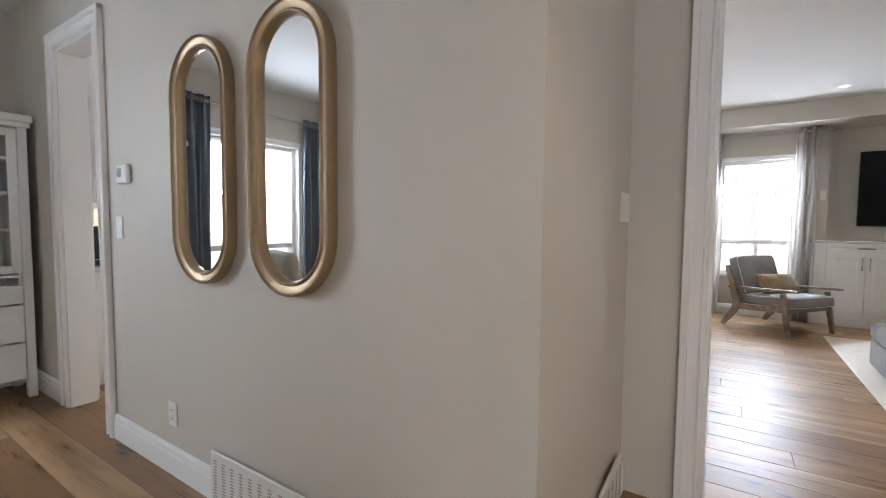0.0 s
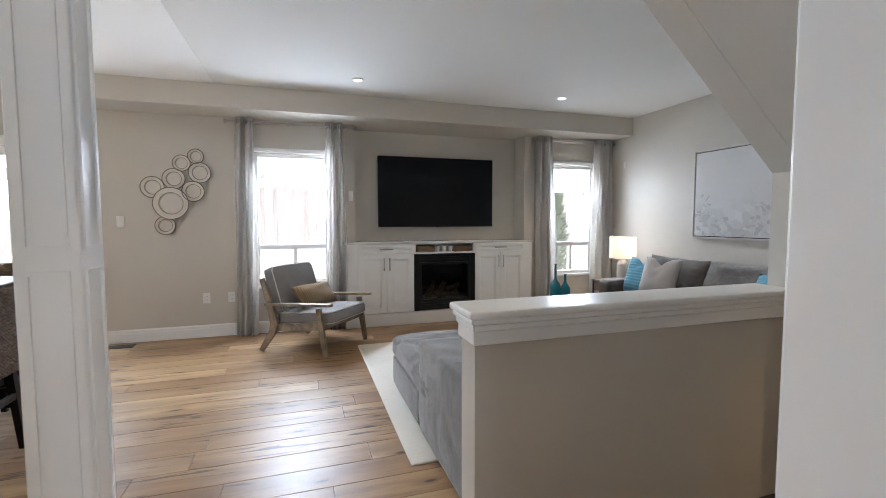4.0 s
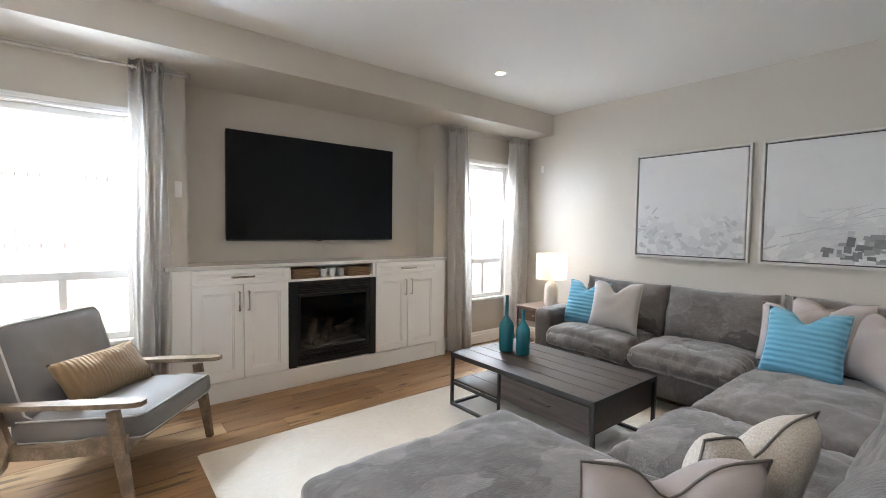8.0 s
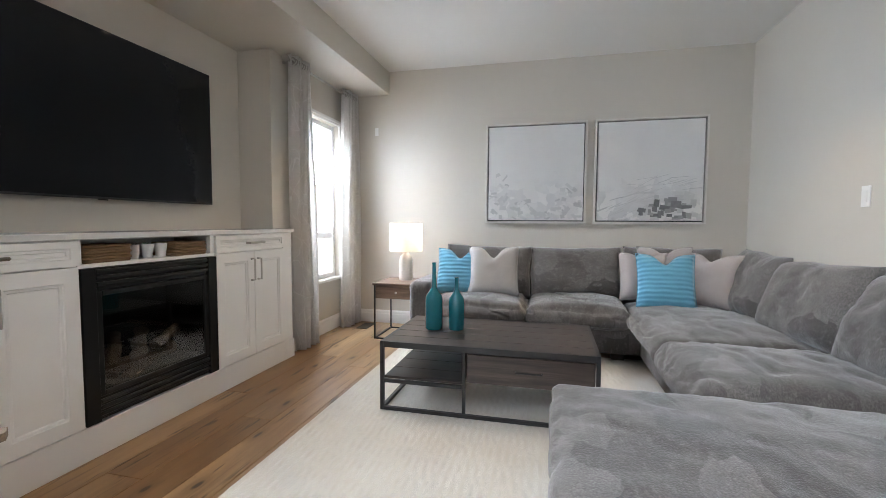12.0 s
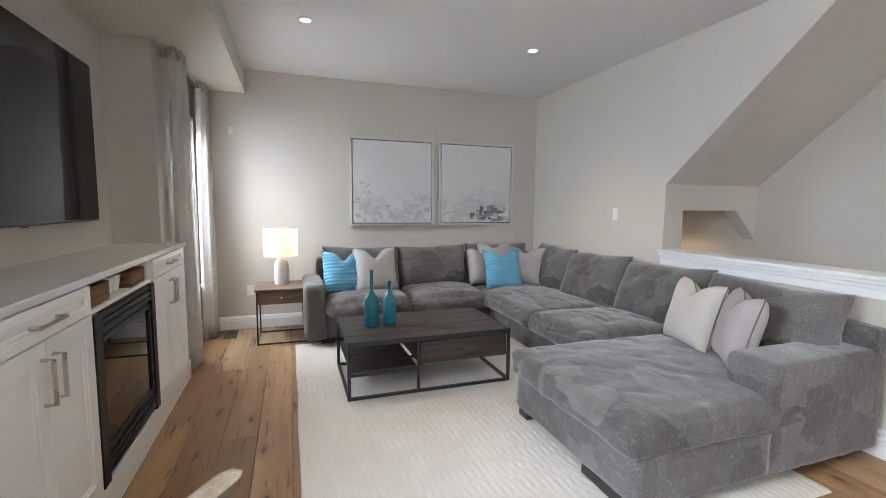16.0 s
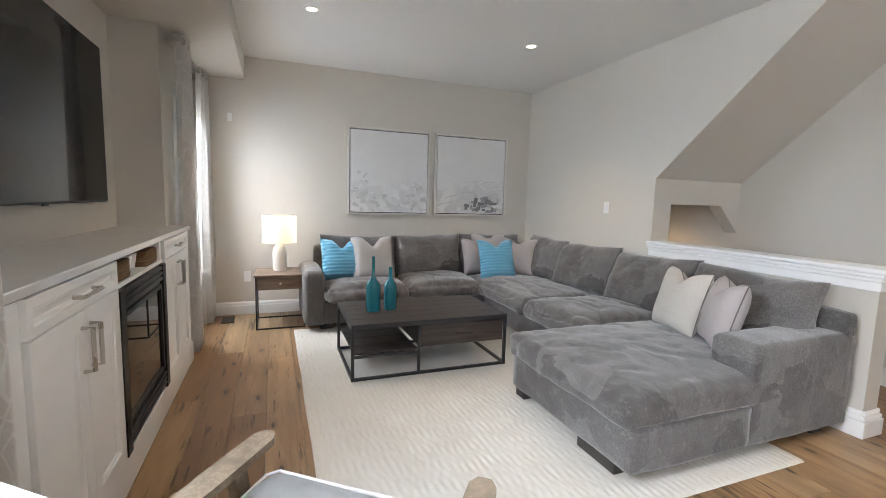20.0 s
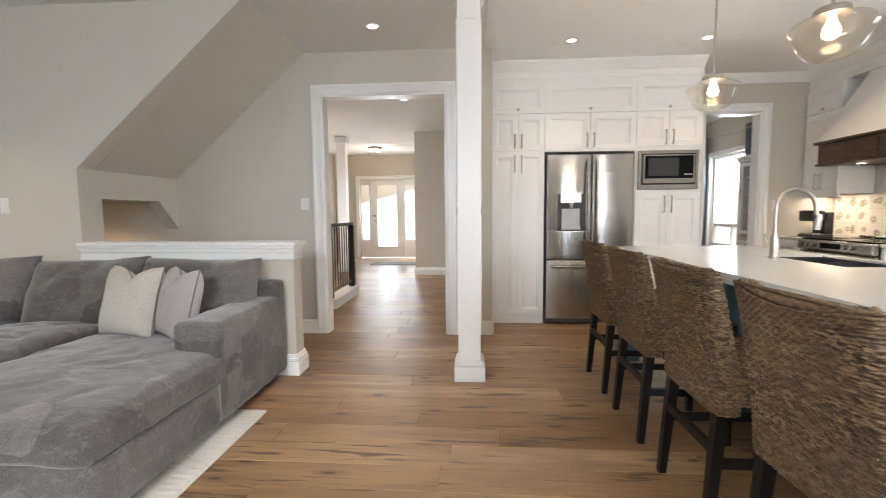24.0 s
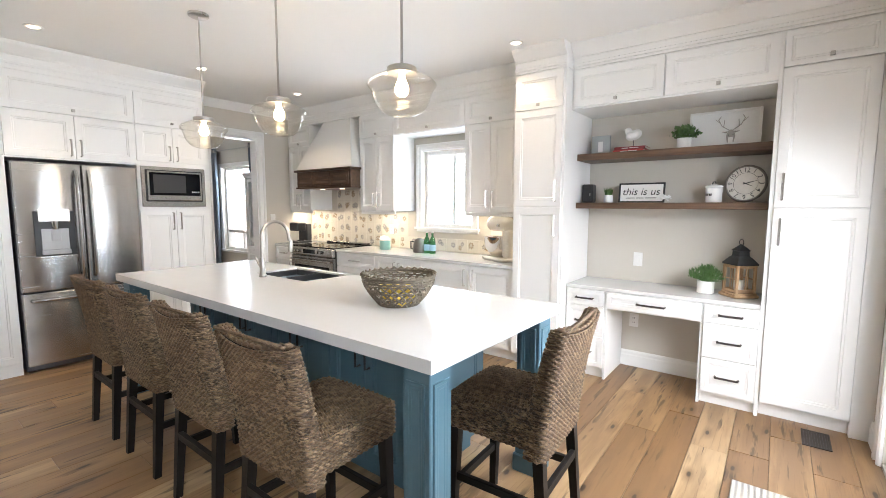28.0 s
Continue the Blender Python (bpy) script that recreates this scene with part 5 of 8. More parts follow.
for a0, a1, z0, z1 in ((1.726, 1.756, 0.282, 0.788), (2.387, 2.417, 0.282, 0.788), (1.757, 2.386, 0.763, 0.788), (1.757, 2.386, 0.282, 0.307)):
    bx(bm, a0, a1, FY - 0.016, FY + 0.004, z0, z1, 0.003)
part("glass_frame", bm, IRON, fp)
FPGLASS = clear("tinted_glass", (0.22, 0.215, 0.21), 0.0, 1.45)
part("glass", box(1.757, 2.386, FY - 0.006, FY - 0.002, 0.308, 0.762), FPGLASS, fp).visible_shadow = False
LOG = wood("ceramic_log", (0.19, 0.13, 0.09), (0.58, 0.46, 0.34), grain=(6, 6, 6), rough=0.9, place=False)
rr = random.Random(5)
for p0, p1, rad in (((1.86, 7.1, 0.35), (2.29, 7.12, 0.36), 0.04), ((1.85, 7.05, 0.33), (1.97, 7.16, 0.52), 0.035), ((1.98, 7.03, 0.33), (2.12, 7.15, 0.50), 0.036), ((2.12, 7.06, 0.42), (2.33, 7.12, 0.47), 0.03), ((1.88, 7.0, 0.32), (2.04, 7.02, 0.36), 0.03)):
    pts = [Vector(p0).lerp(Vector(p1), i / 6) + Vector((rr.uniform(-1, 1), rr.uniform(-1, 1), rr.uniform(-1, 1))) * 0.008 for i in range(7)]
    part("log", tube(B(), pts, [rad * rr.uniform(0.75, 1.15) for _ in pts], 9), LOG, fp, smooth=60)
part("burner", box(1.8, 2.36, 6.98, 7.25, 0.301, 0.32, 0.004), plain("grey_embers", (0.22, 0.21, 0.2), 0.9, var=0.4, fine=40, relief=0.8, dist=0.004), fp)

# television
tv = thing("television", "large black flat television on the niche wall", "television")
part("body", box(1.27, 2.90, 7.352, 7.398, 1.25, 2.17, 0.004), BLACK, tv)
part("bezel", box(1.264, 2.906, 7.338, 7.3525, 1.24, 2.18, 0.003), BLACK, tv)
part("screen", box(1.27, 2.90, 7.335, 7.339, 1.252, 2.174), SCREEN, tv)
part("sensor", box(2.06, 2.11, 7.336, 7.346, 1.233, 1.2395), BLACK, tv)

# curtains
CURT = cloth("pale_grey_curtain", (0.80, 0.775, 0.74), (0.85, 0.825, 0.79), big=6, weave=420, sheen=0.1, relief=0.15)
nt = CURT.node_tree
bs = nt.nodes["Principled BSDF"]
warp = add(nt, "ShaderNodeTexNoise", Scale=6.0)
vec = coords(nt, (1, 1, 0.55))
nt.links.new(vec, warp.inputs[0])
sc = nt.nodes.new("ShaderNodeVectorMath")
sc.operation = "MULTIPLY_ADD"
nt.links.new(warp.outputs[1], sc.inputs[0])
sc.inputs[1].default_value = (0.12, 0.12, 0.12)
nt.links.new(vec, sc.inputs[2])
vo = add(nt, "ShaderNodeTexVoronoi", Scale=10.0)
vo.feature = "DISTANCE_TO_EDGE"
nt.links.new(sc.outputs[0], vo.inputs[0])
base_c = bs.inputs["Base Color"].links[0].from_socket
nt.links.new(mixed(nt, ramp(nt, vo.outputs[0], 0.024, 0.012), base_c, (0.88, 0.87, 0.85)), bs.inputs["Base Color"])
tl, mxs = add(nt, "ShaderNodeBsdfTranslucent"), add(nt, "ShaderNodeMixShader", Fac=0.5)
tl.inputs[0].default_value = (0.9, 0.89, 0.87, 1)
nt.links.new(bs.outputs[0], mxs.inputs[1])
nt.links.new(tl.outputs[0], mxs.inputs[2])
nt.links.new(mxs.outputs[0], nt.nodes["Material Output"].inputs[0])
NAVY = cloth("slate_blue_curtain", (0.20, 0.235, 0.275), (0.25, 0.285, 0.325), big=4, weave=300, sheen=0.1)


def curtain(name, m, width, h, folds, mat, amp=0.035, label="", group="grey curtains", flare=0.18, drift=0.0):
    """A hanging panel from -width/2 to width/2, its top on z = h, with grommets round the rod."""
    t = thing(name, label, "curtain", m, group)
    bm = B()
    nu, nv = folds * 10, 14
    grid = {}
    for side in (0, 1):
        for i in range(nu + 1):
            for j in range(nv + 1):
                f, v = i / nu, j / nv
                ph = 2 * math.pi * folds * f
                w = width * (1 + flare * (1 - v) * (0.7 + 0.3 * math.sin(3 * v)))
                x = drift * (1 - v) + (f - 0.5) * w + 0.012 * math.sin(ph * 0.5 + 5 * v)
                y = amp * math.sin(ph + 0.5 * math.sin(4 * v + f * 9)) * (0.8 + 0.35 * (1 - v)) + side * 0.004
                grid[side, i, j] = bm.verts.new((x, y, h * v))
    for i in range(nu):
        for j in range(nv):
            bm.faces.new([grid[0, a, b] for a, b in ((i, j), (i + 1, j), (i + 1, j + 1), (i, j + 1))])
            bm.faces.new([grid[1, a, b] for a, b in ((i, j), (i, j + 1), (i + 1, j + 1), (i + 1, j))])
    for i in range(nu):
        for j in (0, nv):
            bm.faces.new([grid[s, a, j] for s, a in ((0, i), (1, i), (1, i + 1), (0, i + 1))])
    part("fabric", bm, mat, t, smooth=180)
    for k in range(folds * 2):
        x = (k + 0.5) / (folds * 2) * width - width / 2
        part("grommet", tube(B(), [(x, 0.03 * math.cos(a * 0.5236), h - 0.05 + 0.026 * math.sin(a * 0.5236)) for a in range(12)], 0.005, 5, closed=True), NICKEL, t)
    return t


def rod(m, length, r=0.011):
    t = thing("curtain_rod", "brushed nickel curtain rod with disc finials", "curtain rod", m, "curtain rods")
    part("bar", tube(B(), [(-length / 2, 0, 0), (length / 2, 0, 0)], r, 10), NICKEL, t, smooth=60)
    for s in (-1, 1):
        part("finial", lathe(B(), [(0, 0), (0.014, 0), (0.016, 0.02), (0.028, 0.03), (0.03, 0.042), (0.02, 0.05), (0, 0.052)], 16), NICKEL, t).matrix_basis = pose(s * length / 2, 0, 0, 0, s * 90, 0)
        part("bracket", box(s * (length / 2 - 0.06) - 0.008, s * (length / 2 - 0.06) + 0.008, 0.012, 0.09, -0.01, 0.012, 0.002), NICKEL, t)
    return t


for x, w, fl_, dr in ((-0.285, 0.195, 0.28, -0.035), (0.70, 0.205, 0.18, -0.01)):
    curtain("curtain", pose(x, 6.985, 0.01), w, 2.475, 4, CURT, 0.045, "pale grey twig-patterned curtain at the window by the lounge chair", flare=fl_, drift=dr)
for x, w, fl_, dr in ((3.53, 0.25, 0.4, 0.06), (4.505, 0.29, 0.28, -0.02)):
    curtain("curtain", pose(x, 6.985, 0.01), w, 2.475, 4, CURT, 0.045, "pale grey twig-patterned curtain at the window by the table lamp", flare=fl_, drift=dr)
rod(pose(0.225, 6.995, 2.435), 1.36)
rod(pose(4.03, 6.995, 2.435), 1.3)

# pictures
FRAME = plain("champagne_frame", (0.66, 0.63, 0.58), 0.4, var=0.05)


def canvas(seed):
    m, nt, bs = nodes_of("abstract_canvas")
    v = coords(nt, (1, 1, 1))
    sep = nt.nodes.new("ShaderNodeSeparateXYZ")
    nt.links.new(v, sep.inputs[0])
    mp = nt.nodes.new("ShaderNodeMapping")
    mp.inputs[1].default_value = (seed * 3.7, seed * 1.3, seed)
    nt.links.new(v, mp.inputs[0])
    n1 = noise_tex(nt, mp.outputs[0], 2.6, 5, 0.6)
    vo = add(nt, "ShaderNodeTexVoronoi", Scale=11.0)
    mixv = nt.nodes.new("ShaderNodeMix")
    mixv.data_type = "VECTOR"
    mixv.inputs[0].default_value = 0.26
    nt.links.new(mp.outputs[0], mixv.inputs[4])
    nn = add(nt, "ShaderNodeTexNoise", Scale=5.0, Detail=5.0)
    nt.links.new(mp.outputs[0], nn.inputs[0])
    nt.links.new(nn.outputs[1], mixv.inputs[5])
    nt.links.new(mixv.outputs[1], vo.inputs[0])
    low = nt.nodes.new("ShaderNodeMath")
    low.operation = "MULTIPLY_ADD"
    nt.links.new(n1, low.inputs[0])
    low.inputs[1].default_value = 0.9
    nt.links.new(sep.outputs[2], low.inputs[2])
    mask = ramp(nt, low.outputs[0], 0.92, 0.66)
    grey = mixed(nt, ramp(nt, vo.outputs[1], 0.2, 0.9), (0.46, 0.455, 0.46), (0.80, 0.78, 0.76))
    sky_c = mixed(nt, n1, (0.66, 0.65, 0.64), (0.78, 0.77, 0.76))
    dark = ramp(nt, low.outputs[0], 0.55, 0.40)
    grey = mixed(nt, mixed(nt, dark, (0, 0, 0), ramp(nt, vo.outputs[0], 0.5, 0.1)), grey, (0.14, 0.14, 0.15)) if seed > 1 else grey
    nt.links.new(mixed(nt, mask, sky_c, mixed(nt, 0.45, sky_c, grey)), bs.inputs["Base Color"])
    bs.inputs["Roughness"].default_value = 0.75
    bump(nt, bs, nn.outputs[0], 0.3, 0.003)
    return m




def knife_paint(name, dark, lite):
    m, nt, bs = nodes_of(name)
    geo = nt.nodes.new("ShaderNodeNewGeometry")
    nn = noise_tex(nt, coords(nt, (8, 8, 8)), 3.0, 4, 0.7)
    nt.links.new(mixed(nt, 0.35, mixed(nt, geo.outputs["Random Per Island"], dark, lite), mixed(nt, nn, dark, lite)), bs.inputs["Base Color"])
    bs.inputs["Roughness"].default_value = 0.7
    bump(nt, bs, nn, 0.4, 0.003)
    return m


STROKE = knife_paint("palette_knife_paint", (0.42, 0.418, 0.42), (0.76, 0.75, 0.735))
BLOCKS = knife_paint("charcoal_knife_paint", (0.09, 0.09, 0.095), (0.42, 0.415, 0.41))


def strokes(k, w, blocks=False):
    """Knife strokes heaped into a peak and a hill on one canvas, into blocks and slanting lines on the other."""
    rnd, bm = random.Random(40 + k), B()

    def stroke(u, z, l, h, a, i):
        c, s, x, y = math.cos(a), math.sin(a), 0.05 + (w - 0.1) * (1 - u), 0.0405 + i * 0.00004
        q = [(x - (p * c - r * s), z + p * s + r * c) for p, r in ((-l, -h * rnd.uniform(0.5, 1)), (l * rnd.uniform(0.7, 1), -h), (l, h * rnd.uniform(0.4, 1)), (-l * rnd.uniform(0.6, 1), h))]
        bm.faces.new([bm.verts.new((min(w - 0.034, max(0.034, xx)), y, max(0.034, zz))) for xx, zz in q])
    for i in range(34 if blocks else 110):
        u = rnd.random()
        if blocks:
            stroke(0.42 + 0.5 * u, 0.05 + 0.20 * rnd.random() * (1 - abs(u - 0.5)), rnd.uniform(0.012, 0.05), rnd.uniform(0.01, 0.04), rnd.uniform(-0.15, 0.15), 120 + i)
        elif k == 0:
            top = max(0.50 * math.exp(-((u - 0.13) / 0.13) ** 2), 0.2 * math.exp(-((u - 0.35) / 0.15) ** 2), 0.34 * math.exp(-((u - 0.87) / 0.15) ** 2), 0.06)
            stroke(u, 0.05 + top * rnd.random(), rnd.uniform(0.015, 0.05), rnd.uniform(0.008, 0.026), rnd.uniform(-1.1, 1.1), i)
        elif i < 30:
            stroke(0.02 + 0.5 * u, 0.06 + 0.28 * rnd.random() * (0.4 + u), rnd.uniform(0.04, 0.13), rnd.uniform(0.0012, 0.004), rnd.uniform(0.2, 0.6), i)
        elif i < 50:
            stroke(0.5 + 0.45 * u, 0.05 + 0.22 * rnd.random(), rnd.uniform(0.02, 0.06), rnd.uniform(0.02, 0.05), rnd.uniform(-0.12, 0.12), i)
        else:
            stroke(0.3 + 0.68 * u, 0.2 + 0.25 * rnd.random(), rnd.uniform(0.03, 0.1), rnd.uniform(0.0012, 0.003), rnd.uniform(0.0, 0.4), i)
    return bm


for k, (y0, y1) in enumerate(((4.565, 5.555), (3.505, 4.495))):
    w = y1 - y0
    t = thing("framed_painting", "grey and white abstract canvas in a thin champagne floater frame" if k == 0 else "abstract canvas with darker grey strokes in a thin champagne frame", "painting", pose(4.696, y0, 1.115, 0, 0, 90) @ pose(0, 0, 0), "paintings over the sofa")
    # built in x (width), -y (out of the wall); turned to face the room
    bm = B()
    for a0, a1, z0, z1 in ((0, 0.019, 0, 1.0), (w - 0.019, w, 0, 1.0), (0.019, w - 0.019, 0, 0.019), (0.019, w - 0.019, 0.981, 1.0)):
        bx(bm, a0, a1, 0.001, 0.045, z0, z1, 0.0015)
    part("frame", bm, FRAME, t)
    part("backing", box(0.02, w - 0.02, 0.001, 0.012, 0.02, 0.98), BLACK, t)
    part("canvas", box(0.030, w - 0.030, 0.012, 0.040, 0.030, 0.970, 0.003), canvas(k + 1), t)
    tagged(part("brushwork", strokes(k, w), STROKE, t, "grey palette-knife strokes"), kind="stuff")
    if k:
        tagged(part("dark_brushwork", strokes(k, w, True), BLOCKS, t, "charcoal palette-knife blocks"), kind="stuff")

# plate sculpture
PLATE = plain("cream_bowls", (0.63, 0.585, 0.515), 0.5, metal=0.0, var=0.1, big=8)
RIMM = plain("bronze_rim", (0.17, 0.135, 0.095), 0.45, metal=0.4)
art = thing("wall_sculpture", "wall sculpture of cream round dishes with dark rims", "wall art", pose(0, 7.098, 0))
for x, z, r in ((-0.80, 2.04, 0.08), (-0.942, 1.96, 0.088), (-0.766, 1.86, 0.113), (-1.022, 1.788, 0.112), (-1.228, 1.693, 0.115), (-0.835, 1.653, 0.112), (-1.056, 1.519, 0.176), (-1.12, 1.277, 0.1)):
    d = part("dish", lathe(B(), [(0, 0.012), (r * 0.62, 0.014), (r * 0.66, 0.03), (r * 0.97, 0.04), (r, 0.036), (r * 0.7, 0.006), (0, 0.004)], 32), PLATE, art, smooth=50)
    d.matrix_basis = pose(x, -0.012 - 0.01 * (int(x * 100) % 2), z, 90, 0, 0)
    for q in (0.985, 0.67):
        part("rim", tube(B(), [(r * q * math.cos(a * 0.19635), r * q * math.sin(a * 0.19635), 0.04 if q > 0.9 else 0.031) for a in range(32)], 0.0042 if q > 0.9 else 0.0022, 5, closed=True), RIMM, d)


# small wall fittings
PLASTIC = plain("white_plastic", (0.8, 0.79, 0.77), 0.35, var=0.02)


def plate(name, m, w, h, inner, label, category):
    t = thing(name, label, category, m)
    part("plate", box(-w / 2, w / 2, -0.006, 0, -h / 2, h / 2, 0.002), PLASTIC, t)
    for k in range(inner):
        x = (k - (inner - 1) / 2) * 0.045
        if name == "wall_outlet":
            for z in (-0.02, 0.02):
                o = part("socket", box(x - 0.016, x + 0.016, -0.009, -0.0055, z - 0.014, z + 0.014, 0.003), PLASTIC, t)
                part("slot", bx(box(x - 0.008, x - 0.005, -0.0095, -0.0088, z - 0.004, z + 0.006), x + 0.005, x + 0.008, -0.0095, -0.0088, z - 0.004, z + 0.006), BLACK, o)
        else:
            part("rocker", box(x - 0.016, x + 0.016, -0.010, -0.0055, -0.033, 0.033, 0.002), PLASTIC, t)
    return t


OUT = "white plastic wall outlet"
SWI = "white rocker light switch on the painted wall"
for x in (-0.49, -0.75):
    plate("wall_outlet", pose(x, 7.099, 0.447), 0.075, 0.12, 1, OUT, "outlet")
plate("light_switch", pose(-1.55, 7.099, 1.32), 0.075, 0.12, 1, SWI, "switch")
plate("light_switch", pose(0.885, 7.099, 1.63), 0.05, 0.12, 1, SWI, "switch")
plate("light_switch", pose(3.15, 3.151, 1.28, 0, 0, 180), 0.075, 0.12, 1, SWI, "switch")
plate("wall_outlet", pose(4.699, 6.63, 0.42, 0, 0, 90), 0.075, 0.12, 1, OUT, "outlet")
plate("light_switch", pose(1.238, 2.031, 1.297, 0, 0, 180), 0.085, 0.12, 1, SWI, "switch")
plate("light_switch", pose(-0.315, 2.031, 1.305, 0, 0, 180), 0.075, 0.12, 1, SWI, "switch")
plate("light_switch", pose(-0.479, 1.795, 1.312, 0, 0, 90), 0.165, 0.125, 3, "white three-gang rocker switch on the hall wall", "switch")
ms_ = thing("motion_sensor", "small white motion sensor high on the wall", "sensor", pose(4.699, 6.768, 2.105, 0, 0, 90))
part("case", box(-0.028, 0.028, -0.045, 0, -0.05, 0.05, 0.01, 2), PLASTIC, ms_)
GRATE = plain("bronze_grate", (0.06, 0.05, 0.045), 0.5, metal=0.5)


def floor_vent(x0, x1, y0, y1):
    t = thing("floor_vent", "dark metal floor vent set in the oak planks", "vent", pose(x0, y0, 0.0))
    w, d = x1 - x0, y1 - y0
    bm = B()
    for a0, a1, b0, b1 in ((0, w, 0, 0.012), (0, w, d - 0.012, d), (0, 0.012, 0.012, d - 0.012), (w - 0.012, w, 0.012, d - 0.012)):
        bx(bm, a0, a1, b0, b1, 0.0005, 0.006, 0.001)
    part("frame", bm, GRATE, t)
    n = 9
    for k in range(n):
        y = 0.012 + (d - 0.024) * (k + 0.5) / n
        part("slat", box(0.012, w - 0.012, y - 0.005, y + 0.005, 0.0008, 0.005), GRATE, t)
    # flat black sheet in place of the shaded duct under the slats
    part("well_shade", box(0.012, w - 0.012, 0.012, d - 0.012, 0.0003, 0.0007), BLACK, t)


floor_vent(-4.02, -3.78, 6.76, 6.90)
floor_vent(-1.72, -1.42, 6.86, 6.98)
floor_vent(4.35, 4.6, 6.75, 6.87)

# recessed ceiling lights
LED = glow("warm_downlight", (1, 0.86, 0.68), 4)
POTS = ((0.84, 4.19), (0.87, 6.09), (3.20, 6.06), (3.17, 4.125), (0.41, 2.575), (0.52, 0.22), (-1.30, 2.145), (-2.5, 2.1), (-3.62, 2.0), (-3.66, 3.4), (-3.7, 4.81))
first = None
for k, (x, y) in enumerate(POTS):
    if first is None:
        t = first = thing("downlight", "small round recessed ceiling light, lit", "ceiling light", pose(x, y, H), "recessed ceiling lights")
        part("trim_ring", lathe(B(), [(0.037, -0.0005), (0.058, -0.0005), (0.058, -0.005), (0.048, -0.008), (0.037, -0.004), (0.037, -0.0005)], 28), PLASTIC, t, smooth=50)
        part("lens", lathe(B(), [(0, -0.0035), (0.037, -0.0035), (0.037, -0.0006), (0, -0.0006)], 20), LED, t, "glowing lens")
    else:
        copy_thing(first, pose(x, y, H - 0.006 if x < -0.6 else H))
    power = 22 if y < 1 else 12 if y < 3 and x > -0.5 else 26 if x > 3 else 12 if x > -0.5 else 14 if y < 2.5 else 15
    spot("downlight_beam", x, y, H - 0.012, power, (1, 0.72, 0.44) if y < 1 else (1, 0.80, 0.58) if x > -0.5 else (1, 0.77, 0.52), 120 if y < 1 else 76 if y < 3 and x > -0.5 else 100)
# ---- kitchen ----
SY = 1.58     # fronts of the tall units on the short wall
UX, CX = -4.2, -3.95   # fronts of the wall units and of the base units


def unit(label, axis, a0, a1, c, depth, z0, z1, out, fronts, name="cabinet", group="kitchen cabinets", category="cabinet"):
    """A cabinet: body, then fronts of (u0, u1, v0, v1, handle); handle is (u, v, length, upright) or a knob (u, v)."""
    t = thing(name, label, category, group=group)
    lo, hi = sorted((c - out * 0.001, c - out * depth))
    part("body", box(a0, a1, lo, hi, z0, z1) if axis == "x" else box(lo, hi, a0, a1, z0, z1), CAB, t)
    for u0, u1, v0, v1, hd in fronts:
        w = 0.055 if min(u1 - u0, v1 - v0) > 0.22 else 0.032
        kind = "drawer" if v1 - v0 < 0.26 and hd and len(hd) == 4 and not hd[3] else "door"
        d = part(kind, shaker(B(), u0 + 0.002, u1 - 0.002, v0 + 0.002, v1 - 0.002, c, out, w, 0.02, axis), CAB, t)
        if hd and len(hd) == 4:
            pull(d, hd[0], hd[1], hd[2], c + out * 0.02, out, axis, hd[3])
        elif hd:
            lo, hi = sorted((c + out * 0.02, c + out * 0.042))
            u, v = hd
            part("knob", box(u - 0.012, u + 0.012, lo, hi, v - 0.012, v + 0.012, 0.002) if axis == "x" else box(lo, hi, u - 0.012, u + 0.012, v - 0.012, v + 0.012, 0.002), NICKEL, d, "square nickel knob")
    return t


def pair(a0, a1, v0, v1, hz, l=0.14):
    m = (a0 + a1) / 2
    return [(a0, m, v0, v1, (m - 0.035, hz, l, True)), (m, a1, v0, v1, (m + 0.035, hz, l, True))]


TALL = "tall white shaker cabinet with nickel pulls"
unit(TALL, "x", -1.16, -0.61, SY, 0.62, 0.1, 2.52, 1, [(-1.16, -0.61, 2.21, 2.51, (-0.885, 2.25))] + pair(-1.16, -0.61, 1.83, 2.205, 1.93) + pair(-1.16, -0.61, 0.11, 1.825, 1.70, 0.17), "pantry_cabinet")
unit("white cabinets over the steel refrigerator", "x", -2.08, -1.16, SY, 0.62, 1.82, 2.52, 1, [(-2.08, -1.16, 2.21, 2.51, (-1.62, 2.25))] + pair(-2.08, -1.16, 1.83, 2.205, 1.93), "wall_cabinet")
unit("tall white cabinet round the built-in microwave", "x", -2.73, -2.08, SY, 0.62, 0.1, 2.52, 1, [(-2.73, -2.08, 2.21, 2.51, (-2.405, 2.25))] + pair(-2.73, -2.08, 1.86, 2.205, 1.95) + pair(-2.73, -2.08, 0.11, 1.385, 1.27, 0.17), "oven_tower")
bm = B()
bx(bm, -2.73, -2.08, 1.0, SY - 0.06, 0, 0.099)
bx(bm, -1.16, -0.61, 1.0, SY - 0.015, 0, 0.099)
setting("trim_toe_kick", bm, TRIM)

# refrigerator
fr = thing("refrigerator", "stainless steel french-door refrigerator with a water dispenser", "refrigerator")
FYR = 1.64
part("body", box(-2.06, -1.18, 0.97, FYR - 0.055, 0.02, 1.79), plain("dark_grey_side", (0.07, 0.07, 0.072), 0.4), fr)
XM = -1.635


def frdoor(name, x0, x1, z0, z1):
    bm = box(x0, x1, FYR - 0.05, FYR, z0, z1, 0.012, 3)
    return part(name, bm, STEEL, fr, smooth=40)


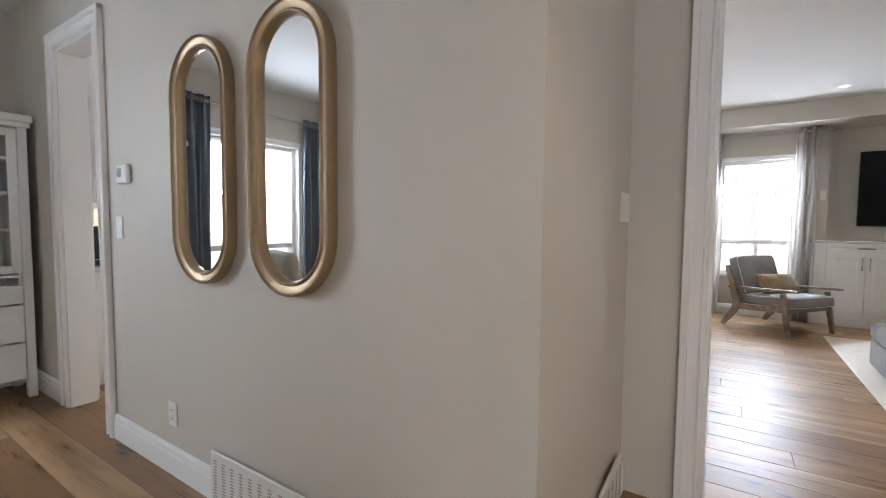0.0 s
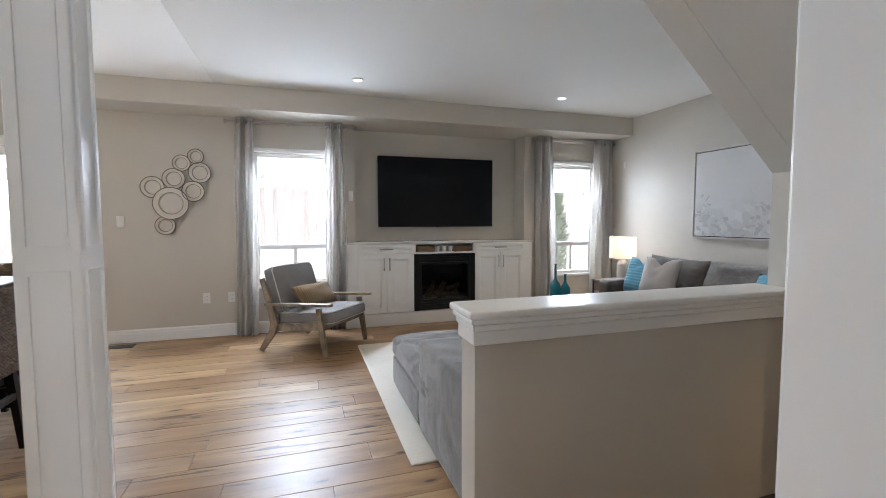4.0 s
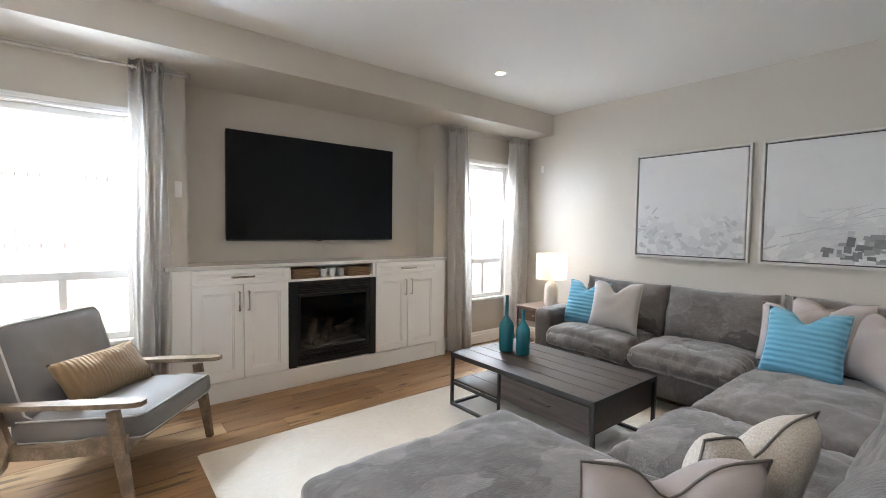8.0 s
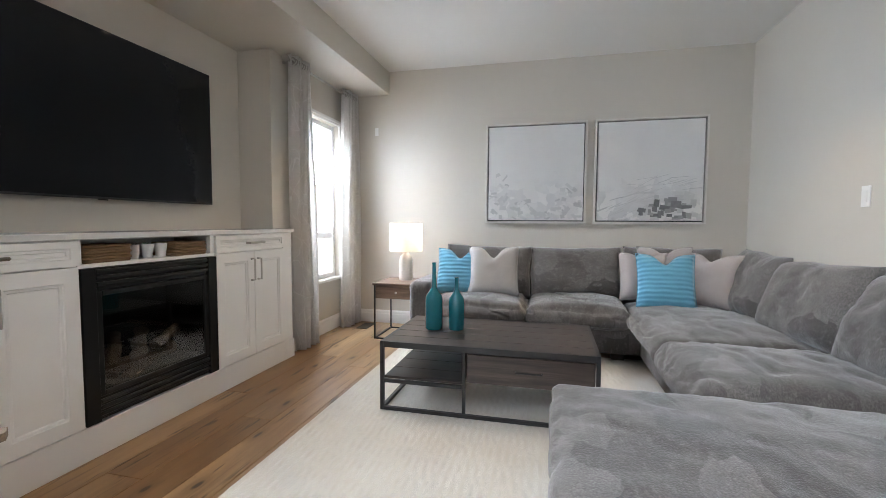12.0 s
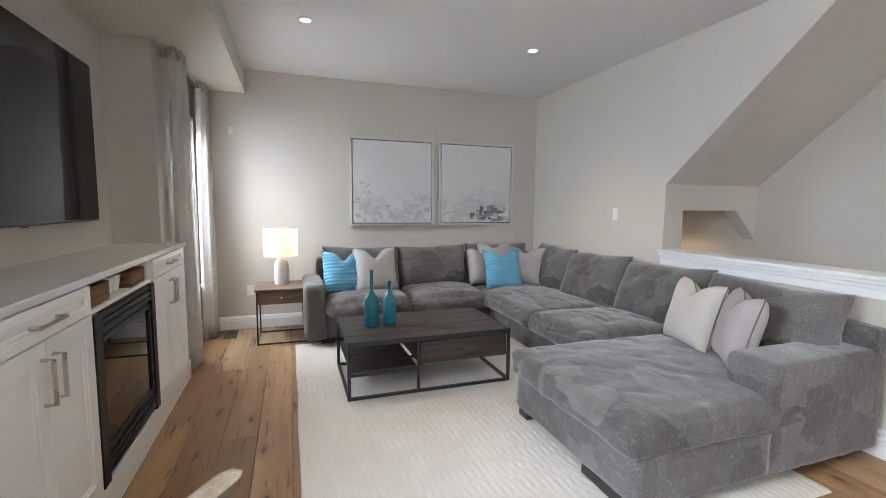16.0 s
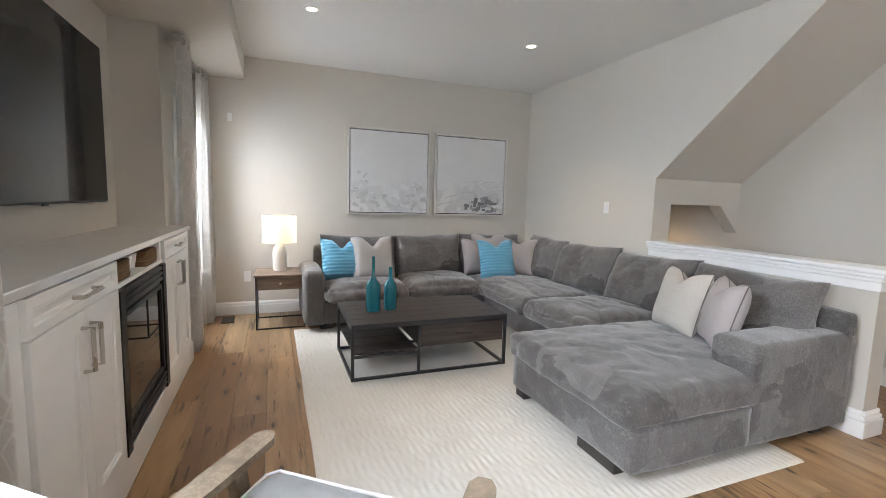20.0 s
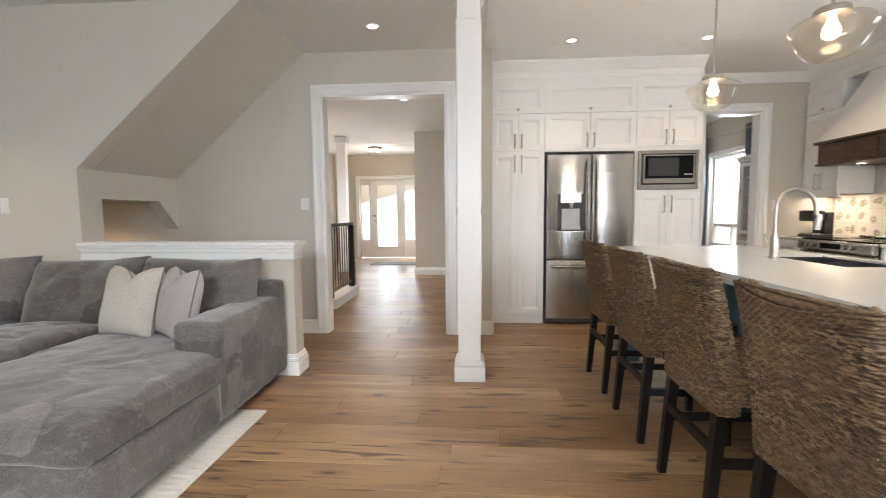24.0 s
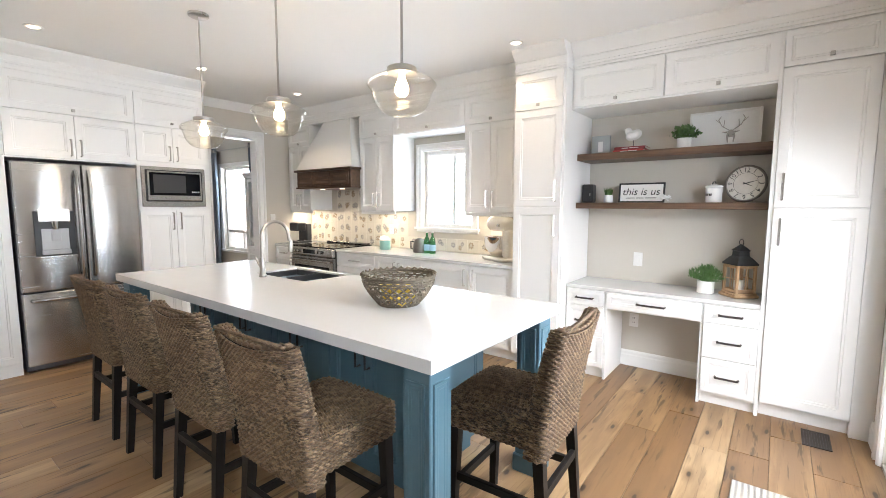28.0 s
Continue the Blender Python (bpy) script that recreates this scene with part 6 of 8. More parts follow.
d_right = frdoor("door", XM + 0.003, -1.182, 0.70, 1.785)
d_left = frdoor("door", -2.058, XM - 0.003, 0.70, 1.785)
d_low = frdoor("freezer_drawer", -2.058, -1.182, 0.07, 0.692)
for d, x in ((d_right, XM + 0.045), (d_left, XM - 0.045)):
    part("handle", tube(B(), [(x, FYR, 0.80), (x, FYR + 0.035, 0.83), (x, FYR + 0.055, 1.1), (x, FYR + 0.058, 1.3), (x, FYR + 0.05, 1.6), (x, FYR + 0.03, 1.7), (x, FYR, 1.73)], 0.014, 10), STEEL, d, "curved steel handle", smooth=60)
part("handle", tube(B(), [(-2.0, FYR, 0.63), (-1.99, FYR + 0.045, 0.63), (-1.25, FYR + 0.045, 0.63), (-1.24, FYR, 0.63)], 0.014, 10), STEEL, d_low, "straight steel handle", smooth=60)
dsp = part("dispenser", box(-1.56, -1.29, FYR, FYR + 0.004, 1.0, 1.38, 0.002), BLACK, d_right)
DISP = plain("grey_dispenser_plastic", (0.42, 0.42, 0.425), 0.4)
part("dispenser_panel", box(-1.53, -1.32, FYR + 0.004, FYR + 0.016, 1.29, 1.40, 0.003), STEEL, dsp, "steel control panel")
part("recess_back", box(-1.515, -1.335, FYR + 0.0042, FYR + 0.007, 1.052, 1.23), DISP, dsp)
part("lever", box(-1.46, -1.395, FYR + 0.008, FYR + 0.022, 1.13, 1.225, 0.006, 2), DISP, dsp)
part("dispenser_frame", box(-1.565, -1.285, FYR + 0.001, FYR + 0.012, 0.985, 1.0, 0.003), STEEL, dsp)
part("spout", lathe(B(), [(0, 0), (0.022, 0), (0.026, 0.03), (0.03, 0.07), (0, 0.07)], 16), CHROME, dsp).matrix_basis = pose(-1.425, FYR + 0.03, 1.225)
part("drip_tray", box(-1.52, -1.33, FYR + 0.004, FYR + 0.03, 1.012, 1.05, 0.004), DISP, dsp)

# microwave
mw = thing("microwave", "built-in stainless microwave in the tall cabinet", "microwave")
part("trim_frame", box(-2.705, -2.105, SY + 0.002, SY + 0.026, 1.417, 1.815, 0.004), STEEL, mw)
# added black plate: the dark of the gap round the door, as colour
part("gap_shade", box(-2.672, -2.138, SY + 0.0265, SY + 0.03, 1.468, 1.782, 0.002), BLACK, mw)
part("door", box(-2.66, -2.15, SY + 0.0305, SY + 0.044, 1.48, 1.77, 0.004), STEEL, mw)
part("door_glass", box(-2.642, -2.168, SY + 0.0445, SY + 0.047, 1.53, 1.756, 0.002), SCREEN, mw)
part("window", box(-2.50, -2.20, SY + 0.0473, SY + 0.0483, 1.555, 1.735, 0.0004), plain("grey_door_mesh", (0.05, 0.05, 0.052), 0.25), mw)
part("control_panel", box(-2.63, -2.53, SY + 0.0473, SY + 0.0483, 1.545, 1.745, 0.0004), SCREEN, mw)
for k in range(4):
    part("button", box(-2.63 + 0.02 * k, -2.616 + 0.02 * k, SY + 0.0485, SY + 0.0495, 1.56, 1.575), NICKEL, mw)

# wall units on the long wall, all with a row of small lift-up fronts above
WALLCAB = "white shaker wall cabinet with a small top cabinet"


def wallcab(a0, a1, doors=2):
    fr_ = pair(a0, a1, 1.37, 2.235, 1.5, 0.16) if doors == 2 else [(a0, a1, 1.37, 2.235, (a0 + 0.05, 1.5, 0.16, True))]
    t = unit(WALLCAB, "y", a0, a1, UX, 0.345, 1.365, 2.52, 1, [(a0, a1, 2.24, 2.51, ((a0 + a1) / 2, 2.275))] + fr_, "wall_cabinet")
    part("light_rail", box(UX - 0.02, UX + 0.004, a0, a1, 1.33, 1.3645, 0.002), CAB, t)
    return t


wallcab(0.945, 1.43)
wallcab(2.43, 3.0)
wallcab(3.99, 4.6)
unit("white bridge cabinet over the kitchen window", "y", 3.0, 3.99, UX, 0.345, 2.235, 2.52, 1, [(3.0, 3.99, 2.24, 2.51, (3.5, 2.275))], "wall_cabinet")
unit("tall white shaker cabinet beside the desk", "y", 4.705, 5.15, -3.92, 0.625, 0.1, 2.54, 1,
     [(4.705, 5.135, 2.235, 2.53, (4.92, 2.27)), (4.705, 5.135, 1.43, 2.23, (5.09, 1.56, 0.17, True)), (4.705, 5.135, 0.11, 1.425, (5.09, 1.27, 0.17, True))], "pantry_cabinet")
unit("tall white shaker pantry cabinet by the patio door", "y", 6.53, 6.99, -4.06, 0.485, 0.1, 2.54, 1,
     [(6.53, 6.99, 2.31, 2.53, (6.76, 2.35)), (6.53, 6.99, 1.43, 2.305, (6.57, 1.56, 0.17, True)), (6.53, 6.99, 0.11, 1.425, (6.57, 1.27, 0.17, True))], "pantry_cabinet")
unit("white lift-up cabinets over the desk nook", "y", 5.15, 6.53, -4.06, 0.485, 2.225, 2.54, 1, [(5.17, 5.84, 2.235, 2.53, (5.5, 2.27)), (5.845, 6.51, 2.235, 2.53, (6.18, 2.27))], "wall_cabinet")
bm = B()
bx(bm, -4.54, -3.99, 4.705, 5.15, 0, 0.099)
bx(bm, -4.54, -4.12, 6.53, 6.99, 0, 0.099)
bx(bm, -4.1, -4.055, 6.505, 6.529, 0.0, 2.54, 0.001)
bx(bm, WX + 0.001, -4.062, 6.992, NY - 0.002, 0.0, 2.54, 0.001)
setting("trim_toe_kick_west", bm, TRIM)

# frieze and crown moulding up to the ceiling
bm = B()
for a0, a1, c in ((0.945, 4.7, UX), (4.70, 5.155, -3.915), (5.155, 6.99, -4.055)):
    bx(bm, WX + 0.001, c + 0.004, a0, a1, 2.521 if c == UX else 2.541, H - 0.002)
    strip(bm, CROWN, (c + 0.004, a0, H - 0.003), (c + 0.004, a1, H - 0.003), (1, 0, 0))
    strip(bm, [(0, 0), (0.012, 0), (0.012, 0.02), (0, 0.026)], (c + 0.004, a0, 2.56), (c + 0.004, a1, 2.56), (1, 0, 0))
bx(bm, -2.735, -0.605, 0.97, SY + 0.004, 2.521, H - 0.002)
strip(bm, CROWN, (-2.735, SY + 0.004, H - 0.003), (-0.605, SY + 0.004, H - 0.003), (0, 1, 0))
strip(bm, [(0, 0), (0.012, 0), (0.012, 0.02), (0, 0.026)], (-2.735, SY + 0.004, 2.56), (-0.605, SY + 0.004, 2.56), (0, 1, 0))
strip(bm, CROWN, (-4.2, 0.941, H - 0.003), (-2.735, 0.941, H - 0.003), (0, 1, 0))
setting("trim_crown", bm, TRIM, "white crown moulding over the kitchen cabinets")

# base units and counter
BASEC = "white shaker base cabinet under the quartz counter"
unit(BASEC, "y", 0.945, 1.36, CX, 0.595, 0.1, 0.865, 1, [(0.945, 1.36, 0.70, 0.86, (1.15, 0.78, 0.14, False)), (0.945, 1.36, 0.11, 0.695, (1.31, 0.6, 0.14, True))], "base_cabinet")
unit(BASEC, "y", 2.265, 2.93, CX, 0.595, 0.1, 0.865, 1, [(2.265, 2.93, 0.70, 0.86, (2.6, 0.78, 0.16, False)), (2.265, 2.93, 0.41, 0.695, (2.6, 0.6, 0.16, False)), (2.265, 2.93, 0.11, 0.405, (2.6, 0.32, 0.16, False))], "base_cabinet")
unit(BASEC, "y", 2.93, 3.62, CX, 0.595, 0.1, 0.865, 1, pair(2.93, 3.62, 0.11, 0.86, 0.74), "base_cabinet")
unit(BASEC, "y", 3.62, 4.22, CX, 0.595, 0.1, 0.865, 1, [(3.62, 4.22, 0.11, 0.86, (4.17, 0.74, 0.16, True))], "base_cabinet")
unit(BASEC, "y", 4.22, 4.70, CX, 0.595, 0.1, 0.865, 1, [(4.22, 4.70, 0.11, 0.86, (4.27, 0.74, 0.16, True))], "base_cabinet")
setting("trim_toe_kick_base", bx(box(-4.5, CX - 0.06, 0.95, 1.36, 0, 0.099), -4.5, CX - 0.06, 2.265, 4.7, 0, 0.099), TRIM)
cb = bx(bx(B(), WX + 0.014, -3.915, 0.943, 1.364, 0.866, 0.90, 0.004), WX + 0.014, -3.915, 2.262, 4.702, 0.866, 0.90, 0.004)
solid("countertop", cb, QUARTZ, "white quartz counter along the kitchen wall", "countertop")

# range and hood
rg = thing("range", "stainless slide-in range with front knobs and a glass oven door", "range")
part("body", box(-4.53, -3.93, 1.37, 2.256, 0.02, 0.895), STEEL, rg)
part("cooktop", box(-4.53, -3.9, 1.372, 2.254, 0.896, 0.908, 0.003), SCREEN, rg)
part("control_panel", box(-3.929, -3.86, 1.372, 2.254, 0.79, 0.895, 0.015, 2), STEEL, rg)
for k in range(5):
    part("knob", lathe(B(), [(0, 0), (0.022, 0), (0.02, 0.025), (0, 0.026)], 14), STEEL, rg).matrix_basis = pose(-3.86, 1.45 + 0.07 * k + (0.32 if k > 2 else 0), 0.845, 0, 90, 0)
part("display", box(-3.862, -3.858, 1.68, 1.92, 0.82, 0.87), SCREEN, rg)
od = part("oven_door", box(-3.929, -3.885, 1.375, 2.251, 0.26, 0.78, 0.006), STEEL, rg)
part("oven_glass", box(-3.886, -3.882, 1.46, 2.166, 0.36, 0.66), SCREEN, od)
part("handle", tube(B(), [(-3.885, 1.43, 0.735), (-3.84, 1.43, 0.735), (-3.84, 2.2, 0.735), (-3.885, 2.2, 0.735)], 0.012, 8), STEEL, od)
part("drawer", box(-3.929, -3.89, 1.375, 2.251, 0.06, 0.25, 0.006), STEEL, rg)
part("vent_trim", box(-4.53, -4.45, 1.40, 2.22, 0.909, 0.93, 0.004), STEEL, rg)
for y in (1.6, 2.02):
    for x in (-4.32, -4.08):
        part("burner_ring", tube(B(), [(x + 0.09 * math.cos(a * 0.3927), y + 0.09 * math.sin(a * 0.3927), 0.9085) for a in range(16)], 0.002, 4, closed=True), GRATE, rg)
hd = thing("range_hood", "white tapered range hood with a dark walnut band", "range hood")
WALNUT = wood("dark_walnut", (0.05, 0.028, 0.017), (0.13, 0.075, 0.045), grain=(22, 1.5, 22), rough=0.4)
bm = B()
lo = [bm.verts.new(p) for p in ((WX + 0.002, 1.33, 1.90), (-4.03, 1.33, 1.90), (-4.03, 2.45, 1.90), (WX + 0.002, 2.45, 1.90))]
mid = [bm.verts.new(p) for p in ((WX + 0.002, 1.50, 2.2), (-4.12, 1.50, 2.2), (-4.12, 2.34, 2.2), (WX + 0.002, 2.34, 2.2))]
hi = [bm.verts.new(p) for p in ((WX + 0.002, 1.79, 2.7), (-4.28, 1.79, 2.7), (-4.28, 2.15, 2.7), (WX + 0.002, 2.15, 2.7))]
for a, b in ((lo, mid), (mid, hi)):
    for k in range(4):
        bm.faces.new((a[k], a[(k + 1) % 4], b[(k + 1) % 4], b[k]))
bm.faces.new(lo[::-1])
bm.faces.new(hi)
part("chimney", bm, CAB, hd)
part("wood_band", box(WX + 0.002, -4.03, 1.35, 2.43, 1.67, 1.87, 0.003), WALNUT, hd, "dark walnut band")
part("wood_ledge", box(WX + 0.002, -4.0, 1.32, 2.46, 1.871, 1.899, 0.006, 2), WALNUT, hd, "dark walnut ledge")
part("wood_lip", box(WX + 0.002, -4.015, 1.335, 2.445, 1.65, 1.672, 0.004), WALNUT, hd, "dark walnut lip")
for k in range(3):
    y = 1.37 + 0.35 * k
    part("band_panel", shaker(B(), y, y + 0.33, 1.69, 1.85, -4.029, 1, 0.03, 0.01, "y"), WALNUT, hd)
for y in (1.65, 2.05):
    part("hood_light", lathe(B(), [(0, -0.004), (0.03, -0.004), (0.032, 0), (0, 0)], 16), LED, hd).matrix_basis = pose(-4.22, y, 1.648)
spot("hood_light", -4.25, 1.85, 1.62, 7, (1, 0.82, 0.6), 120)
for y0, y1 in ((0.98, 1.4), (2.42, 2.95), (4.03, 4.55)):
    area("under_cabinet_light", pose(-4.35, (y0 + y1) / 2, 1.355), 0.05, y1 - y0, 1.8, (1, 0.84, 0.62))

# backsplash
sp = tagged(new("backsplash"), "ivory tile backsplash with taupe flower motifs", "backsplash", kind="structure")
TILE = plain("ivory_tile", (0.74, 0.70, 0.62), 0.25, var=0.05, big=9)
GOLD = plain("taupe_flower", (0.33, 0.25, 0.16), 0.35, var=0.3, big=20)
GREYF = plain("grey_flower", (0.30, 0.29, 0.28), 0.35, var=0.3, big=20)
TS = 0.15
tile_me = mesh_of("tile", box(0, 0.008, 0.0015, TS - 0.0015, 0.0015, TS - 0.0015, 0.0015))
tile_me.materials.append(TILE)
flowers = []
for mat in (GOLD, GREYF):
    bm = B()
    for k in range(8):
        a = k * math.pi / 4
        d, n = Vector((0, math.cos(a), math.sin(a))), Vector((0, -math.sin(a), math.cos(a)))
        c = [d * 0.008, d * 0.03 + n * 0.0105, d * 0.056, d * 0.03 - n * 0.0105]
        lo = [bm.verts.new(p) for p in c]
        hi = [bm.verts.new(p + Vector((0.0012, 0, 0))) for p in c]
        for i in range(4):
            bm.faces.new((lo[i], lo[(i + 1) % 4], hi[(i + 1) % 4], hi[i]))
        bm.faces.new(hi)
    me = mesh_of("motif", bm)
    me.materials.append(mat)
    flowers.append(me)
rr = random.Random(11)
y = 0.945
while y < 4.66:
    rows = 6 if 1.40 < y < 2.30 else 3
    for k in range(rows):
        z = 0.902 + k * TS
        if (3.0 < y + TS and y < 3.95 and z + TS > 1.1) or z + TS > (1.66 if rows == 6 else 1.36):
            if not (rows == 3 and k == 2 and not (3.0 < y + TS and y < 3.95)):
                continue
        o = new("tile", tile_me)
        o.parent, o.location = sp, (WX + 0.001, y, z)
        for q in range(3):
            if rr.random() < (0.75 if rows == 6 else 0.5):
                f = new("motif", rr.choice(flowers))
                f.parent = o
                s = rr.uniform(0.5, 0.85)
                f.matrix_basis = Matrix.LocRotScale((0.0085, rr.uniform(0.04, 0.11), rr.uniform(0.04, 0.11)), Euler((rr.uniform(0, 0.8), 0, 0)), (1, s, s))
    y += TS

# things on the counter
APP = plain("black_plastic", (0.02, 0.02, 0.022), 0.35, var=0.1)
cm_ = thing("coffee_maker", "black single-cup coffee maker on the quartz counter", "coffee maker", pose(-4.2, 1.15, 0.901))
part("base", box(-0.12, 0.12, -0.1, 0.1, 0, 0.03, 0.008), APP, cm_)
part("tank", box(-0.12, -0.03, -0.1, 0.1, 0.0305, 0.27, 0.012), APP, cm_)
part("head", box(-0.0295, 0.12, -0.1, 0.1, 0.17, 0.29, 0.02, 2), APP, cm_)
part("drip_tray", box(-0.01, 0.11, -0.07, 0.07, 0.031, 0.045, 0.004), CHROME, cm_)
cn = thing("canister", "mint green ceramic canister on the counter", "canister", pose(-4.25, 2.78, 0.901))
MINT = plain("mint_glaze", (0.28, 0.52, 0.47), 0.3, var=0.05)
part("jar", lathe(B(), [(0, 0), (0.06, 0), (0.066, 0.01), (0.066, 0.1), (0.062, 0.11), (0, 0.11)], 24), MINT, cn, smooth=40)
part("lid", lathe(B(), [(0.064, 0.1105), (0.067, 0.115), (0.067, 0.128), (0, 0.132)], 24), plain("cream_lid", (0.8, 0.78, 0.72), 0.3), cn, smooth=40)
solid("white_canister", lathe(B(), [(0, 0), (0.06, 0), (0.062, 0.13), (0.05, 0.145), (0.012, 0.15), (0.012, 0.165), (0, 0.168)], 24), PLASTIC, "white ceramic canister beside the mint one", "canister", pose(-4.36, 2.66, 0.901), smooth=40)
kt = thing("kettle", "round pewter kettle on the counter", "kettle", pose(-4.26, 3.32, 0.901))
part("body", lathe(B(), [(0, 0), (0.07, 0), (0.075, 0.02), (0.07, 0.1), (0.05, 0.15), (0.03, 0.16), (0, 0.165)], 24), plain("pewter", (0.2, 0.19, 0.18), 0.3, metal=1), kt, smooth=50)
part("handle", tube(B(), [(0, -0.07, 0.12), (0, -0.13, 0.12), (0, -0.13, 0.04), (0, -0.07, 0.03)], 0.008, 8), APP, kt)
GREENG = clear("green_glass", (0.1, 0.45, 0.2), 0.02)
for y in (3.43, 3.51):
    b = thing("glass_bottle", "green glass bottle with a pale blue label on the counter", "bottle", pose(-4.26, y, 0.901), "green bottles")
    part("glass", lathe(B(), [(0, 0), (0.034, 0), (0.036, 0.01), (0.036, 0.12), (0.028, 0.16), (0.013, 0.19), (0.012, 0.23), (0, 0.23)], 20), GREENG, b, smooth=40)
    part("label", lathe(B(), [(0.0365, 0.03), (0.0365, 0.1)], 20), plain("pale_blue_label", (0.35, 0.6, 0.75), 0.6) if y == 3.43 else bpy.data.materials["pale_blue_label"], b, smooth=40)
    part("cap", lathe(B(), [(0.014, 0.228), (0.014, 0.245), (0, 0.245)], 12), PLASTIC, b)
mx = thing("stand_mixer", "cream stand mixer with a steel bowl on the counter", "mixer", pose(-4.2, 4.42, 0.901, 0, 0, -28) @ Matrix.Scale(1.12, 4))
CREAM = plain("cream_enamel", (0.72, 0.66, 0.55), 0.2, var=0.04, coat=0.3)
part("base", rounded(0.2, 0.34, 0.035, 0.015, 6), CREAM, mx, smooth=180)
o = part("column", rounded(0.09, 0.11, 0.26, 0.04, 6), CREAM, mx, smooth=180)
o.location = (0, 0.11, 0.02)
o = part("head", rounded(0.12, 0.36, 0.12, 0.055, 7, 0.01), CREAM, mx, smooth=180)
o.location = (0, -0.01, 0.255)
o = part("bowl", lathe(B(), [(0, 0), (0.05, 0), (0.06, 0.015), (0.108, 0.075), (0.118, 0.16), (0.122, 0.17), (0.114, 0.165), (0.1, 0.08), (0, 0.03)], 28), CHROME, mx, "polished steel bowl", smooth=40)
o.location = (0, -0.07, 0.036)
part("speed_knob", lathe(B(), [(0, 0), (0.014, 0), (0.014, 0.02), (0, 0.022)], 12), CHROME, mx).matrix_basis = pose(0.06, 0.06, 0.31, 0, 90, 0)
plate("wall_outlet", pose(WX + 0.011, 2.62, 1.13, 0, 0, 90), 0.075, 0.12, 1, OUT, "outlet")
plate("light_switch", pose(-3.9, 0.941, 1.25, 0, 0, 180), 0.075, 0.12, 1, SWI, "switch")

# island
isl = thing("kitchen_island", "blue-painted kitchen island with corner posts and shaker doors", "island")
IBLUE = plain("slate_blue_paint", (0.07, 0.14, 0.178), 0.38, var=0.06, big=2)
IX0, IX1, IY0, IY1 = -2.66, -1.565, 2.59, 5.66
part("body", box(-2.6, -1.95, 2.95, 5.22, 0.1, 0.859, 0.002), IBLUE, isl)
part("toe_kick", box(-2.55, -2.0, 3.0, 5.17, 0, 0.099), IBLUE, isl)
for x in (IX0 + 0.1, IX1 - 0.1):
    for y in (IY0 + 0.1, IY1 - 0.1):
        p = part("corner_post", box(x - 0.065, x + 0.065, y - 0.065, y + 0.065, 0, 0.8605, 0.004), IBLUE, isl)
        part("post_foot", box(x - 0.075, x + 0.075, y - 0.075, y + 0.075, 0, 0.1, 0.006), IBLUE, p)
        for s in (-1, 1):
            part("post_panel", shaker(B(), x - 0.045, x + 0.045, 0.16, 0.805, y + s * 0.0655, s, 0.012, 0.005), IBLUE, p)
            part("post_panel", shaker(B(), y - 0.045, y + 0.045, 0.16, 0.805, x + s * 0.0655, s, 0.012, 0.005, "y"), IBLUE, p)
for y0, y1 in ((2.96, 3.52), (3.525, 4.085), (4.09, 4.65), (4.655, 5.21)):
    for a0, a1, hy in ((y0, (y0 + y1) / 2, (y0 + y1) / 2 - 0.035), ((y0 + y1) / 2, y1, (y0 + y1) / 2 + 0.035)):
        d = part("door", shaker(B(), a0 + 0.002, a1 - 0.002, 0.12, 0.845, -1.949, 1, 0.055, 0.02, "y"), IBLUE, isl)
        pull(d, hy, 0.70, 0.16, -1.929, 1, "y", True, BLACK)
part("end_panel", shaker(B(), -2.58, -1.97, 0.12, 0.845, 5.221, 1, 0.07, 0.015), IBLUE, isl)
part("end_panel", shaker(B(), -2.58, -1.97, 0.12, 0.845, 2.949, -1, 0.07, 0.015), IBLUE, isl)
bm = B()
SX0, SX1, SY0, SY1 = -2.66, -2.24, 3.38, 4.02
for x0, x1, y0, y1 in ((IX0, IX1, IY0, SY0), (IX0, IX1, SY1, IY1), (SX1, IX1, SY0, SY1), (IX0, SX0 + 0.055, SY0, SY1)):
    bx(bm, x0, x1, y0, y1, 0.865, 0.915)
bmesh.ops.remove_doubles(bm, verts=bm.verts, dist=1e-5)
part("countertop", bm, QUARTZ, isl, "thick white quartz top")
sk = thing("sink", "double-bowl dark steel sink set in the island", "sink")
DSTEEL = plain("dark_steel", (0.16, 0.16, 0.165), 0.3, metal=1, var=0.1)
for y0, y1 in ((SY0 + 0.004, 3.70), (3.715, SY1 - 0.004)):
    bm = B()
    a0, a1 = SX0 + 0.059, SX1 - 0.004
    for p in ((a0, a1, y0, y1, 0.715, 0.719), (a0, a0 + 0.004, y0, y1, 0.719, 0.903), (a1 - 0.004, a1, y0, y1, 0.719, 0.903), (a0 + 0.004, a1 - 0.004, y0, y0 + 0.004, 0.719, 0.903), (a0 + 0.004, a1 - 0.004, y1 - 0.004, y1, 0.719, 0.903)):
        bx(bm, *p)
    part("bowl", bm, DSTEEL, sk)
part("divider", box(SX0 + 0.06, SX1 - 0.005, 3.701, 3.714, 0.755, 0.9, 0.003), DSTEEL, sk)
fc = thing("faucet", "brushed nickel gooseneck faucet on the island", "faucet", pose(-2.17, 3.6, 0.916))
part("base", lathe(B(), [(0, 0), (0.028, 0), (0.028, 0.012), (0.021, 0.02), (0.019, 0.12), (0.016, 0.14), (0, 0.14)], 18), NICKEL, fc, smooth=40)
